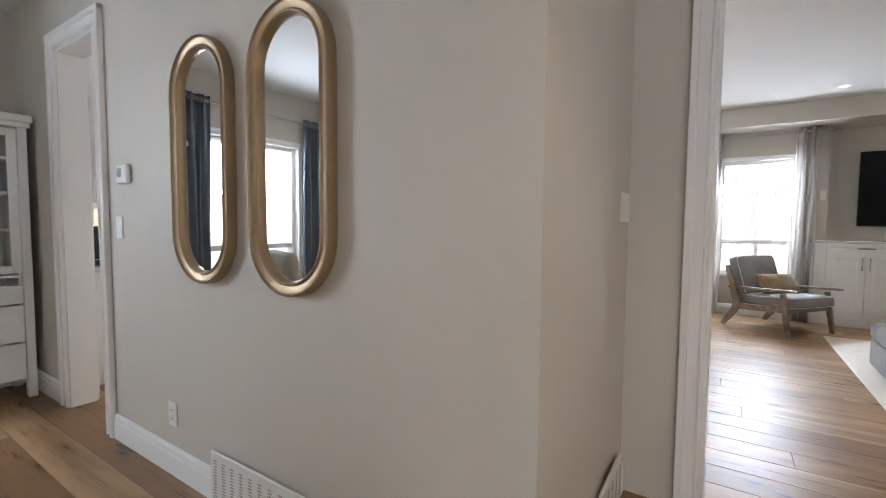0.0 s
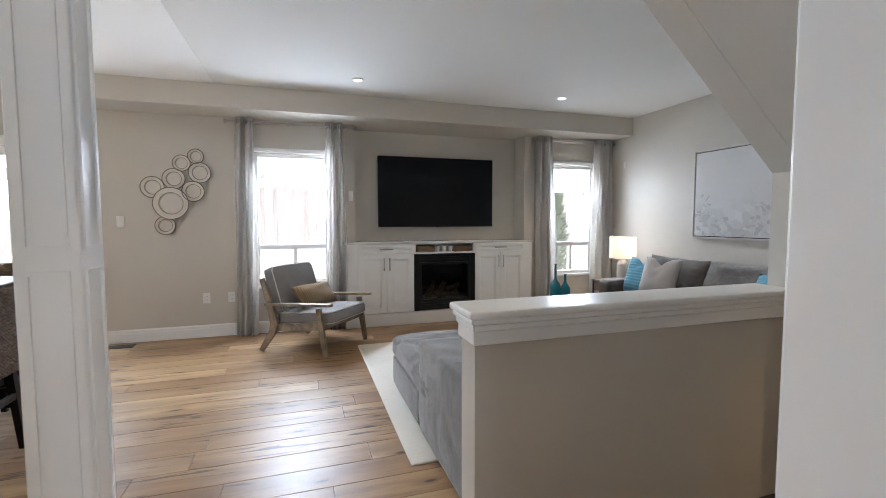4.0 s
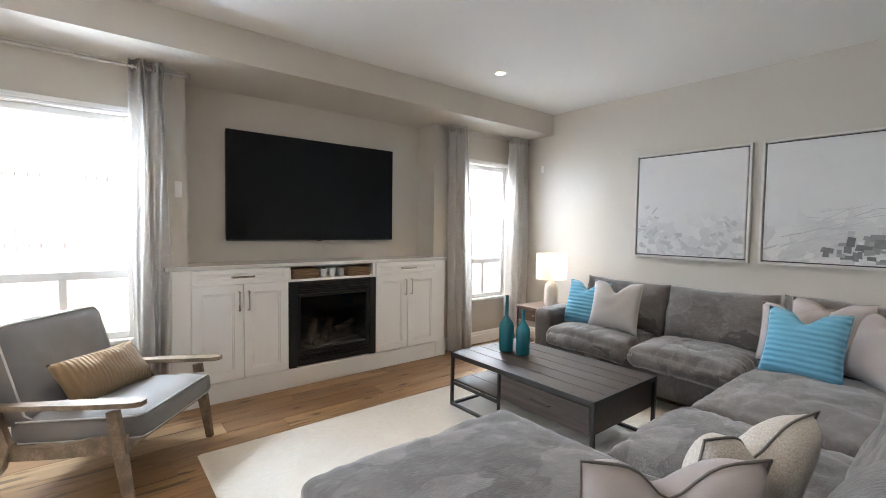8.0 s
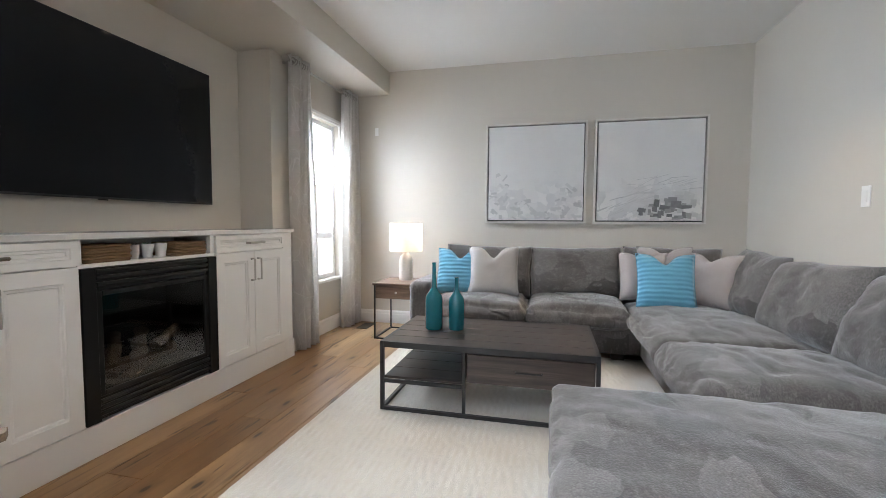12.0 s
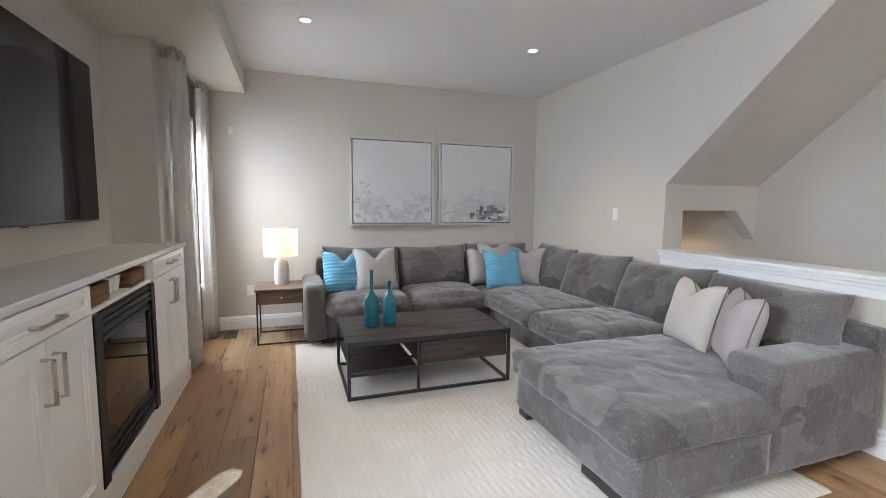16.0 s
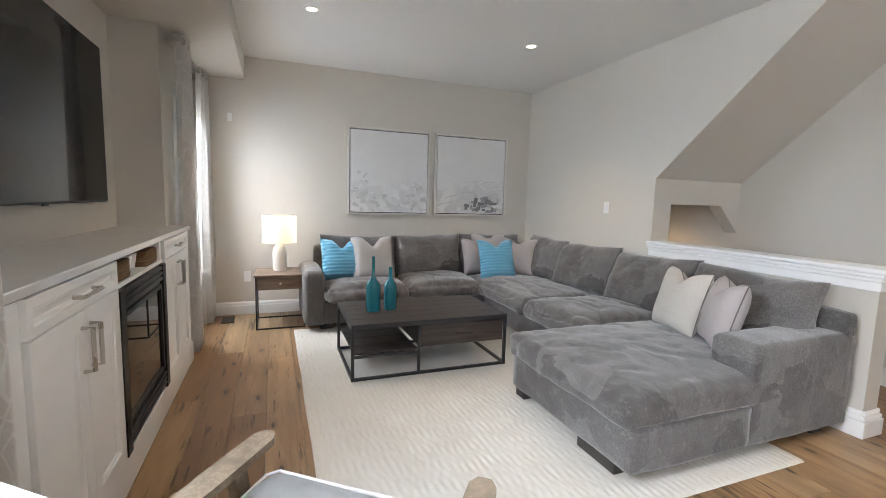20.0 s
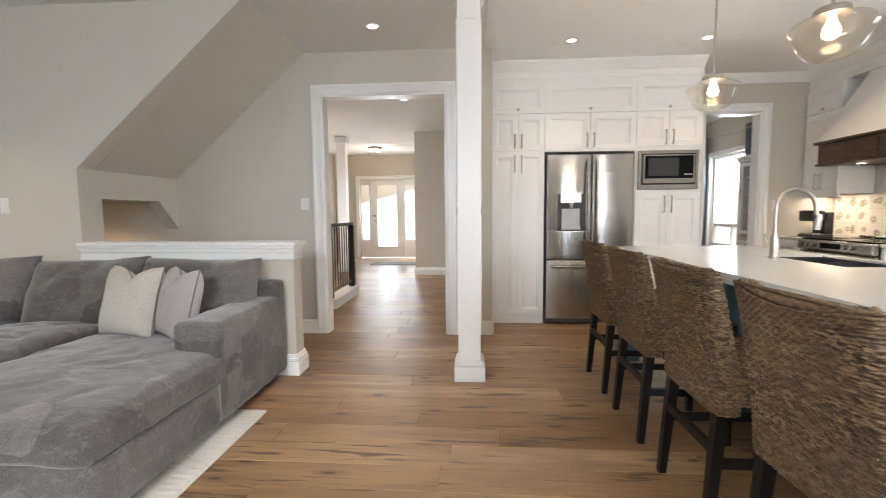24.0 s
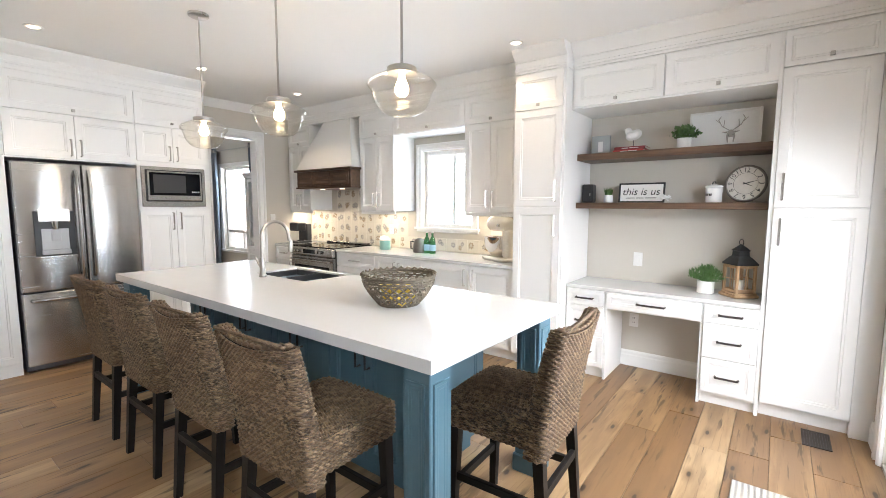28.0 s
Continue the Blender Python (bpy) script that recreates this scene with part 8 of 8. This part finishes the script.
sg = thing("word_sign", "white framed sign reading this is us on the lower shelf", "sign", pose(-4.42, 5.63, T2, 0, 0, 90) @ pose(0, 0, 0, -6, 0, 0))
bm = B()
for x0, x1, z0, z1 in ((-0.18, -0.168, 0, 0.165), (0.168, 0.18, 0, 0.165), (-0.168, 0.168, 0, 0.012), (-0.168, 0.168, 0.153, 0.165)):
    bx(bm, x0, x1, -0.012, 0.012, z0, z1, 0.001)
part("frame", bm, BLACK, sg)
part("board", box(-0.168, 0.168, -0.002, 0.008, 0.012, 0.153), PLASTIC, sg)
writing("this is us", 0.085, sg, pose(0, -0.0035, 0.09, 90, 0, 0), APP, slant=0.22)
for x0, x1 in ((-0.12, -0.05), (-0.04, 0.02), (0.03, 0.12)):
    part("small_print_bar", box(x0, x1, -0.0035, -0.0021, 0.036, 0.042), APP, sg)
orn = thing("star_ornament", "small white branched ornament on the lower shelf", "ornament", pose(-4.3, 5.84, T2))
bm = B()
rr = random.Random(9)
for i in range(34):
    d = Vector((rr.uniform(-1, 1), rr.uniform(-1, 1), rr.uniform(-0.3, 1))).normalized() * rr.uniform(0.03, 0.048)
    tube(bm, [(0, 0, 0.035), (d.x, d.y, max(0.004, 0.035 + d.z * 0.9))], [0.003, 0.004], 5)
part("branches", bm, PLASTIC, orn)
jr = thing("lidded_jar", "white lidded jar with dark lettering on the lower shelf", "jar", pose(-4.36, 6.16, T2, 0, 0, 60))
part("jar", lathe(B(), [(0, 0), (0.052, 0), (0.056, 0.008), (0.056, 0.105), (0.05, 0.112), (0, 0.112)], 24), PLASTIC, jr, smooth=40)
part("lid", lathe(B(), [(0.058, 0.1125), (0.058, 0.125), (0.02, 0.135), (0, 0.136)], 24), PLASTIC, jr, smooth=40)
part("knob", tube(B(), [(-0.014, 0, 0.134), (-0.01, 0, 0.155), (0.01, 0, 0.155), (0.014, 0, 0.134)], 0.004, 6), APP, jr)
for k in range(4):
    part("lettering_bar", box(-0.024 + 0.013 * k, -0.015 + 0.013 * k, -0.0572, -0.0555, 0.05, 0.066), APP, jr)
ck = thing("clock", "round weathered clock with dark numerals on the lower shelf", "clock", pose(-4.34, 6.36, T2 + 0.135, 0, 0, 75) @ pose(0, 0, 0, -8, 0, 0))
DIAL = plain("weathered_dial", (0.58, 0.55, 0.50), 0.7, var=0.14, big=14)
part("dial", lathe(B(), [(0, 0.012), (0.12, 0.012), (0.12, 0), (0, 0)], 40), DIAL, ck).matrix_basis = pose(0, 0, 0, 90, 0, 0)
part("rim", tube(B(), [(0.127 * math.cos(a * 0.15708), -0.006, 0.127 * math.sin(a * 0.15708)) for a in range(40)], 0.0095, 8, closed=True), plain("grey_wood_rim", (0.16, 0.14, 0.12), 0.7, var=0.4, big=20, fine=120), ck)
part("inner_ring", tube(B(), [(0.078 * math.cos(a * 0.15708), -0.0125, 0.078 * math.sin(a * 0.15708)) for a in range(40)], 0.0012, 4, closed=True), APP, ck)
for k, num in enumerate(("12", "1", "2", "3", "4", "5", "6", "7", "8", "9", "10", "11")):
    a = radians(90 - 30 * k)
    writing(num, 0.044, ck, pose(0.098 * math.cos(a), -0.0126, 0.098 * math.sin(a)) @ pose(0, 0, 0, 0, 30 * k, 0) @ pose(0, 0, 0, 90, 0, 0), APP, 0.0005, "numeral")
for a, l in ((radians(90 - 115), 0.05), (radians(90 - 75), 0.078)):
    part("clock_pointer", tube(B(), [(-0.015 * math.cos(a), -0.0145, -0.015 * math.sin(a)), (l * math.cos(a), -0.0145, l * math.sin(a))], [0.004, 0.0015], 5), APP, ck)
ln = thing("lantern", "wooden candle lantern with a black metal roof on the desk", "lantern", pose(-4.3, 6.36, TD, 0, 0, 40))
LW = wood("rustic_pine", (0.30, 0.17, 0.08), (0.56, 0.37, 0.21), grain=(8, 8, 2), rough=0.7, place=False)
part("base", box(-0.09, 0.09, -0.09, 0.09, 0, 0.022, 0.004), LW, ln)
part("base_step", box(-0.08, 0.08, -0.08, 0.08, 0.0225, 0.035, 0.003), LW, ln)
for x in (-0.066, 0.066):
    for y in (-0.066, 0.066):
        part("post", box(x - 0.009, x + 0.009, y - 0.009, y + 0.009, 0.0355, 0.235, 0.002), LW, ln)
for z in (0.04, 0.215):
    for s in (-1, 1):
        part("rail", box(-0.056, 0.056, s * 0.066 - 0.007, s * 0.066 + 0.007, z, z + 0.018), LW, ln)
        part("rail", box(s * 0.066 - 0.007, s * 0.066 + 0.007, -0.056, 0.056, z, z + 0.018), LW, ln)
for s in (-1, 1):
    part("glazing_bar", box(-0.004, 0.004, s * 0.066 - 0.003, s * 0.066 + 0.003, 0.059, 0.214), LW, ln)
    part("glazing_bar", box(s * 0.066 - 0.003, s * 0.066 + 0.003, -0.004, 0.004, 0.059, 0.214), LW, ln)
    part("glazing_bar", box(-0.056, 0.056, s * 0.066 - 0.0025, s * 0.066 + 0.0025, 0.13, 0.138), LW, ln)
part("roof", lathe(B(), [(0.112, 0.236), (0.114, 0.246), (0.075, 0.285), (0.055, 0.30), (0.052, 0.335), (0.062, 0.34), (0.03, 0.365), (0.01, 0.38), (0, 0.385)], 4), BLACK, ln).matrix_basis = pose(0, 0, 0, 0, 0, 45)
part("ring", tube(B(), [(0.022 * math.cos(a * 0.5236), 0, 0.398 + 0.022 * math.sin(a * 0.5236)) for a in range(12)], 0.003, 5, closed=True), BLACK, ln)
part("candle", lathe(B(), [(0, 0.036), (0.032, 0.036), (0.032, 0.12), (0, 0.118)], 20), PAPER, ln, smooth=40)
plate("light_switch", pose(WX + 0.001, 5.6, 0.97, 0, 0, 90), 0.075, 0.12, 1, SWI, "switch")
plate("wall_outlet", pose(WX + 0.001, 5.59, 0.42, 0, 0, 90), 0.075, 0.12, 1, OUT, "outlet")
# ---- hall and dining room ----
GILT = plain("antique_gilt", (0.38, 0.275, 0.165), 0.42, metal=0.7, var=0.25, big=6, fine=120, relief=0.3)
MIRR, nt, bs = nodes_of("mirror_glass")
bs.inputs["Base Color"].default_value = (0.9, 0.91, 0.91, 1)
bs.inputs["Metallic"].default_value, bs.inputs["Roughness"].default_value = 1, 0.01


def pill(w, h, n=14):
    """The outline of an upright pill, as (x, z) about its middle."""
    r, s = w / 2, h / 2 - w / 2
    return [(r * math.cos(math.pi * k / n), s + r * math.sin(math.pi * k / n)) for k in range(n + 1)] + [(-r * math.cos(math.pi * k / n), -s - r * math.sin(math.pi * k / n)) for k in range(n + 1)]


for x in (-1.985, -1.41):
    t = thing("wall_mirror", "tall pill-shaped mirror in an antique gilt frame on the hall wall", "mirror", pose(x, 0.799, 1.49), "pair of gilt mirrors")
    bm = B()
    rings = []
    for w, y in ((0.44, 0.0), (0.442, -0.03), (0.436, -0.042), (0.426, -0.044), (0.419, -0.037), (0.413, -0.034), (0.366, -0.030), (0.362, -0.034), (0.352, -0.037), (0.342, -0.034), (0.336, -0.026), (0.326, -0.012)):
        rings.append([bm.verts.new((px, y, pz)) for px, pz in pill(w, 1.04 - (0.44 - w))])
    for a, b in zip(rings, rings[1:]):
        for k in range(len(a)):
            j = (k + 1) % len(a)
            bm.faces.new((a[k], a[j], b[j], b[k]))
    part("frame", bm, GILT, t, smooth=40)
    bm = B()
    bm.faces.new([bm.verts.new((px, -0.014, pz)) for px, pz in pill(0.328, 0.928)])
    part("glass", bm, MIRR, t)

th = thing("thermostat", "white wall thermostat with a grey display", "thermostat", pose(-2.76, 0.799, 1.48))
part("case", box(-0.06, 0.06, -0.025, 0, -0.05, 0.05, 0.008, 2), PLASTIC, th)
part("display", box(-0.045, 0.005, -0.0262, -0.0251, -0.015, 0.03), plain("grey_display", (0.3, 0.33, 0.33), 0.3), th)
plate("light_switch", pose(-2.85, 0.799, 1.2), 0.075, 0.12, 1, SWI, "switch")
plate("wall_outlet", pose(-2.33, 0.799, 0.30), 0.075, 0.12, 1, OUT, "outlet")


GRILLE = plain("grille_enamel", (0.70, 0.68, 0.64), 0.4, var=0.03)
SLOT = plain("slot_shadow", (0.20, 0.19, 0.18), 0.8)


def return_grille(m, w, h):
    t = thing("air_grille", "white stamped metal return-air grille low on the wall", "vent", m)
    part("face", box(-w / 2, w / 2, -0.012, 0, 0, h, 0.003), GRILLE, t)
    cols = max(2, int(w / 0.062))
    for k in range(cols):
        x = -w / 2 + 0.035 + (w - 0.07) * k / (cols - 1)
        bm = B()
        for j in range(int((h - 0.04) / 0.013)):
            bx(bm, x - 0.011, x + 0.011, -0.0135, -0.0122, 0.022 + j * 0.013, 0.0255 + j * 0.013)
        tagged(part("slot_column", bm, SLOT, t), kind="stuff")


return_grille(pose(-1.60, 0.78, 0.0), 0.70, 0.245)
return_grille(pose(-0.46, 1.57, 0.0, 0, 0, 90), 0.36, 0.245)

# dining room
hu = thing("hutch", "white glazed china hutch with drawers in the dining room", "hutch", pose(-4.53, -0.21, 0) @ Matrix.Diagonal((1.04, 1.0, 1.05, 1.0)))
HW, HD = 0.96, 0.38


def hb(name, *a, bev=0.003, mat=None, parent=None, label=""):
    return part(name, box(*a, bev), mat or CAB, parent or hu, label)


for y in (0.0, HW - 0.05):
    for x in (0.0, HD - 0.05):
        hb("leg", x, x + 0.05, y, y + 0.05, 0, 1.80)
hb("top", -0.0, HD + 0.03, -0.03, HW + 0.03, 1.801, 1.85, bev=0.008)
hb("cornice", 0, HD + 0.015, -0.015, HW + 0.015, 1.77, 1.8005)
for y in (0.0505, HW - 0.065):
    hb("side_panel", 0.0505, HD - 0.0505, y, y + 0.0145, 0.12, 1.77)
hb("back_panel", 0.002, 0.015, 0.0505, HW - 0.0505, 0.12, 1.77)
for z in (0.12, 0.66, 0.80, 1.10, 1.34, 1.56):
    hb("shelf", 0.016, HD - 0.03, 0.066, HW - 0.066, z, z + 0.018)
for z0, z1 in ((0.13, 0.37), (0.38, 0.62), (0.63, 0.75)):
    d = hb("drawer", HD - 0.028, HD - 0.004, 0.054, HW - 0.054, z0, z1)
    for y in (0.25, 0.71):
        part("knob", lathe(B(), [(0, 0), (0.008, 0), (0.008, 0.012), (0.015, 0.018), (0.013, 0.026), (0, 0.028)], 12), BLACK, d, "black round knob").matrix_basis = pose(HD - 0.004, y, (z0 + z1) / 2, 0, 90, 0)
for y0, y1 in ((0.054, HW / 2 - 0.002), (HW / 2 + 0.002, HW - 0.054)):
    bm = B()
    for a0, a1, z0, z1 in ((y0, y0 + 0.05, 0.83, 1.76), (y1 - 0.05, y1, 0.83, 1.76), (y0 + 0.05, y1 - 0.05, 1.71, 1.76), (y0 + 0.05, y1 - 0.05, 0.83, 0.88)):
        bx(bm, HD - 0.026, HD - 0.004, a0, a1, z0, z1, 0.002)
    bmesh.ops.remove_doubles(bm, verts=bm.verts, dist=0.0045)
    d = part("door", bm, CAB, hu)
    part("pane", box(HD - 0.018, HD - 0.015, y0 + 0.05, y1 - 0.05, 0.88, 1.71), PANE, d).visible_shadow = False
CHINA = plain("white_china", (0.75, 0.74, 0.72), 0.2)
for z in (0.861, 1.176, 1.428, 1.659):
    for k, y in enumerate((0.2, 0.36, 0.6, 0.78)):
        if (k + int(z * 10)) % 2:
            solid("china_plate", lathe(B(), [(0, 0.004), (0.06, 0.006), (0.09, 0.016), (0.092, 0.013), (0.06, 0), (0, 0)], 24), CHINA, "white china plate standing in the hutch", "plate", pose(-4.46, -0.21 + y, z + 0.09, 0, 82, 0), "china in the hutch", smooth=50)
        else:
            solid("china_cup", lathe(B(), [(0, 0), (0.025, 0), (0.03, 0.01), (0.045, 0.07), (0.042, 0.07), (0.027, 0.012), (0, 0.01)], 20), CHINA, "white china cup in the hutch", "cup", pose(-4.38, -0.21 + y, z), "china in the hutch", smooth=50)
for y, w in ((-0.50, 0.24), (-1.90, 0.26)):
    curtain("curtain", pose(-4.46, y, 0.01, 0, 0, 90), w, 2.46, 4, NAVY, label="slate blue curtain at the dining room window", group="slate blue curtains")
rod(pose(-4.465, -1.2, 2.42, 0, 0, 90), 1.75)
dc = thing("dining_chair", "cream tufted upholstered dining chair with dark legs", "chair", pose(-2.75, -0.55, 0, 0, 0, 200))
TUFT = cloth("cream_linen", (0.58, 0.52, 0.43), (0.66, 0.60, 0.51), weave=500)
o = part("seat", rounded(0.52, 0.52, 0.12, 0.05, 7, 0.02, 0.003, 50), TUFT, dc, smooth=180)
o.location = (0, 0.02, 0.38)
o = part("backrest", rounded(0.56, 0.11, 0.58, 0.05, 9, 0.01, 0.003, 51), TUFT, dc, smooth=180)
o.matrix_basis = pose(0, -0.25, 0.44, 8, 0, 0)
for i in range(3):
    for j in range(3):
        part("button", lathe(B(), [(0, 0.008), (0.012, 0.004), (0.014, 0), (0, 0)], 10), TUFT, dc).matrix_basis = pose(-0.16 + 0.16 * i, -0.335 - 0.14 * (0.16 * j), 0.58 + 0.15 * j, 98, 0, 0)
for x in (-0.22, 0.22):
    for y in (-0.22, 0.24):
        part("leg", lathe(B(), [(0.014, 0), (0.024, 0.39), (0, 0.39)], 8), ESP, dc).location = (x, y, 0)

# stair railing by the hall
rl = thing("stair_railing", "black metal stair railing with a newel post on a white kerb", "railing")
part("kerb", box(1.30, 1.48, -0.15, 0.95, 0, 0.12, 0.004), TRIM, rl, "white painted kerb")
part("handrail", box(1.36, 1.42, -0.15, 0.93, 1.03, 1.07, 0.01, 2), BLACK, rl)
part("bottom_rail", box(1.375, 1.405, -0.15, 0.88, 0.19, 0.215, 0.003), BLACK, rl)
part("newel_post", box(1.35, 1.43, 0.86, 0.94, 0.121, 1.03, 0.004), BLACK, rl)
part("newel_post", box(1.35, 1.43, -0.15, -0.07, 0.121, 1.03, 0.004), BLACK, rl)
for k in range(8):
    y = 0.03 + 0.107 * k
    part("baluster", box(1.383, 1.397, y - 0.007, y + 0.007, 0.2155, 1.03), BLACK, rl)
pc = thing("hall_column", "white square column in the front hall", "column", pose(2.24, -2.6, 0))
part("shaft", box(-0.09, 0.09, -0.09, 0.09, 0.151, H - 0.12, 0.004), TRIM, pc)
part("plinth", box(-0.12, 0.12, -0.12, 0.12, 0, 0.15, 0.006), TRIM, pc)
part("capital", box(-0.12, 0.12, -0.12, 0.12, H - 0.1195, H - 0.002, 0.01), TRIM, pc)
fl = thing("flush_ceiling_light", "flush ceiling light with three glass cups in the front hall", "ceiling light", pose(1.87, -4.0, H - 0.001))
part("canopy", lathe(B(), [(0, 0), (0.16, 0), (0.16, -0.02), (0.14, -0.03), (0, -0.03)], 28), GRATE, fl, smooth=40)
for k in range(3):
    a = k * 2.094
    part("glass_cup", lathe(B(), [(0.02, -0.03), (0.05, -0.05), (0.06, -0.09), (0, -0.1)], 16), glow("lit_cup", (1, 0.86, 0.68), 5) if k == 0 else bpy.data.materials["lit_cup"], fl).location = (0.09 * math.cos(a), 0.09 * math.sin(a), 0)
bulb("flush_light", 1.87, -4.0, H - 0.2, 6)
sd = thing("smoke_detector", "round white smoke detector on the hall ceiling", "smoke detector", pose(0.42, 0.6, H - 0.001))
part("case", lathe(B(), [(0, -0.035), (0.045, -0.033), (0.06, -0.02), (0.065, 0), (0, 0)], 24), PLASTIC, sd, smooth=50)
mat_ = plain("grey_doormat", (0.16, 0.155, 0.15), 0.95, var=0.3, fine=200, relief=0.8)
solid("doormat", box(0.9, 2.0, -4.3, -3.7, 0.0005, 0.014, 0.004), mat_, "dark grey doormat by the front door", "mat")
solid("patio_mat", box(-3.1, -2.2, 6.45, 6.95, 0.0005, 0.012, 0.004), cloth("beige_striped_mat", (0.5, 0.46, 0.4), (0.6, 0.57, 0.5), ribs=(12, "Y")), "pale woven mat by the patio door", "mat")

# light and door frame down in the basement stairs
LOWDOOR = thing("basement_door", "white panelled basement door in its frame", "door", pose(4.69, 2.1, -0.93))
part("door_leaf", shaker(B(), 0.04, 0.84, 0.0, 2.0, 0, -1, 0.12, 0.03, "y"), TRIM, LOWDOOR)
for y0, y1 in ((-0.015, 0.035), (0.845, 0.893)):
    part("door_frame", box(-0.045, 0, y0, y1, 0, 2.08, 0.003), TRIM, LOWDOOR)
part("door_frame", box(-0.046, 0, 0.036, 0.844, 2.005, 2.081, 0.003), TRIM, LOWDOOR)
copy_thing(first, pose(3.3, 2.55, 1.33))
spot("stair_downlight", 3.3, 2.55, 1.31, 13, (1, 0.74, 0.46), 140)
# ---- floor planks, last ----
PW = 0.192
rnd = random.Random(3)
plank_meshes = {}
y = -5.3
while y < NY + 0.4:
    y1 = min(y + PW, NY + 0.4)
    spans = []
    if y1 <= 1.96:
        spans = [(WX, 3.25)]
    elif y < 3.0:
        spans = [(WX, 1.36)]
    else:
        spans = [(WX, EX)]
    if y > NY:
        spans = [(-3.75, -1.86)] if y < NY + 0.1 else []
    for s0, s1 in spans:
        x = s0
        first = True
        while x < s1 - 0.01:
            L = rnd.choice((1.2, 1.5, 1.8, 2.1)) * (rnd.uniform(0.3, 1) if first else 1)
            first = False
            x1 = min(x + L, s1)
            if s1 - x1 < 0.3:
                x1 = s1
            key = (round(x1 - x, 2), round(y1 - y, 3))
            if key not in plank_meshes:
                l, w = key
                bm = box(0, l - 0.002, 0, w - 0.002, -0.018, 0)
                bmesh.ops.bevel(bm, geom=[e for e in bm.edges if all(v.co.z > -0.001 for v in e.verts)], offset=0.0018, segments=1, affect="EDGES")
                plank_meshes[key] = mesh_of("plank", bm)
                plank_meshes[key].materials.append(OAK)
            o = new("plank", plank_meshes[key])
            o.parent, o.location = floor, (x, y, 0)
            x = x1
    y += PW
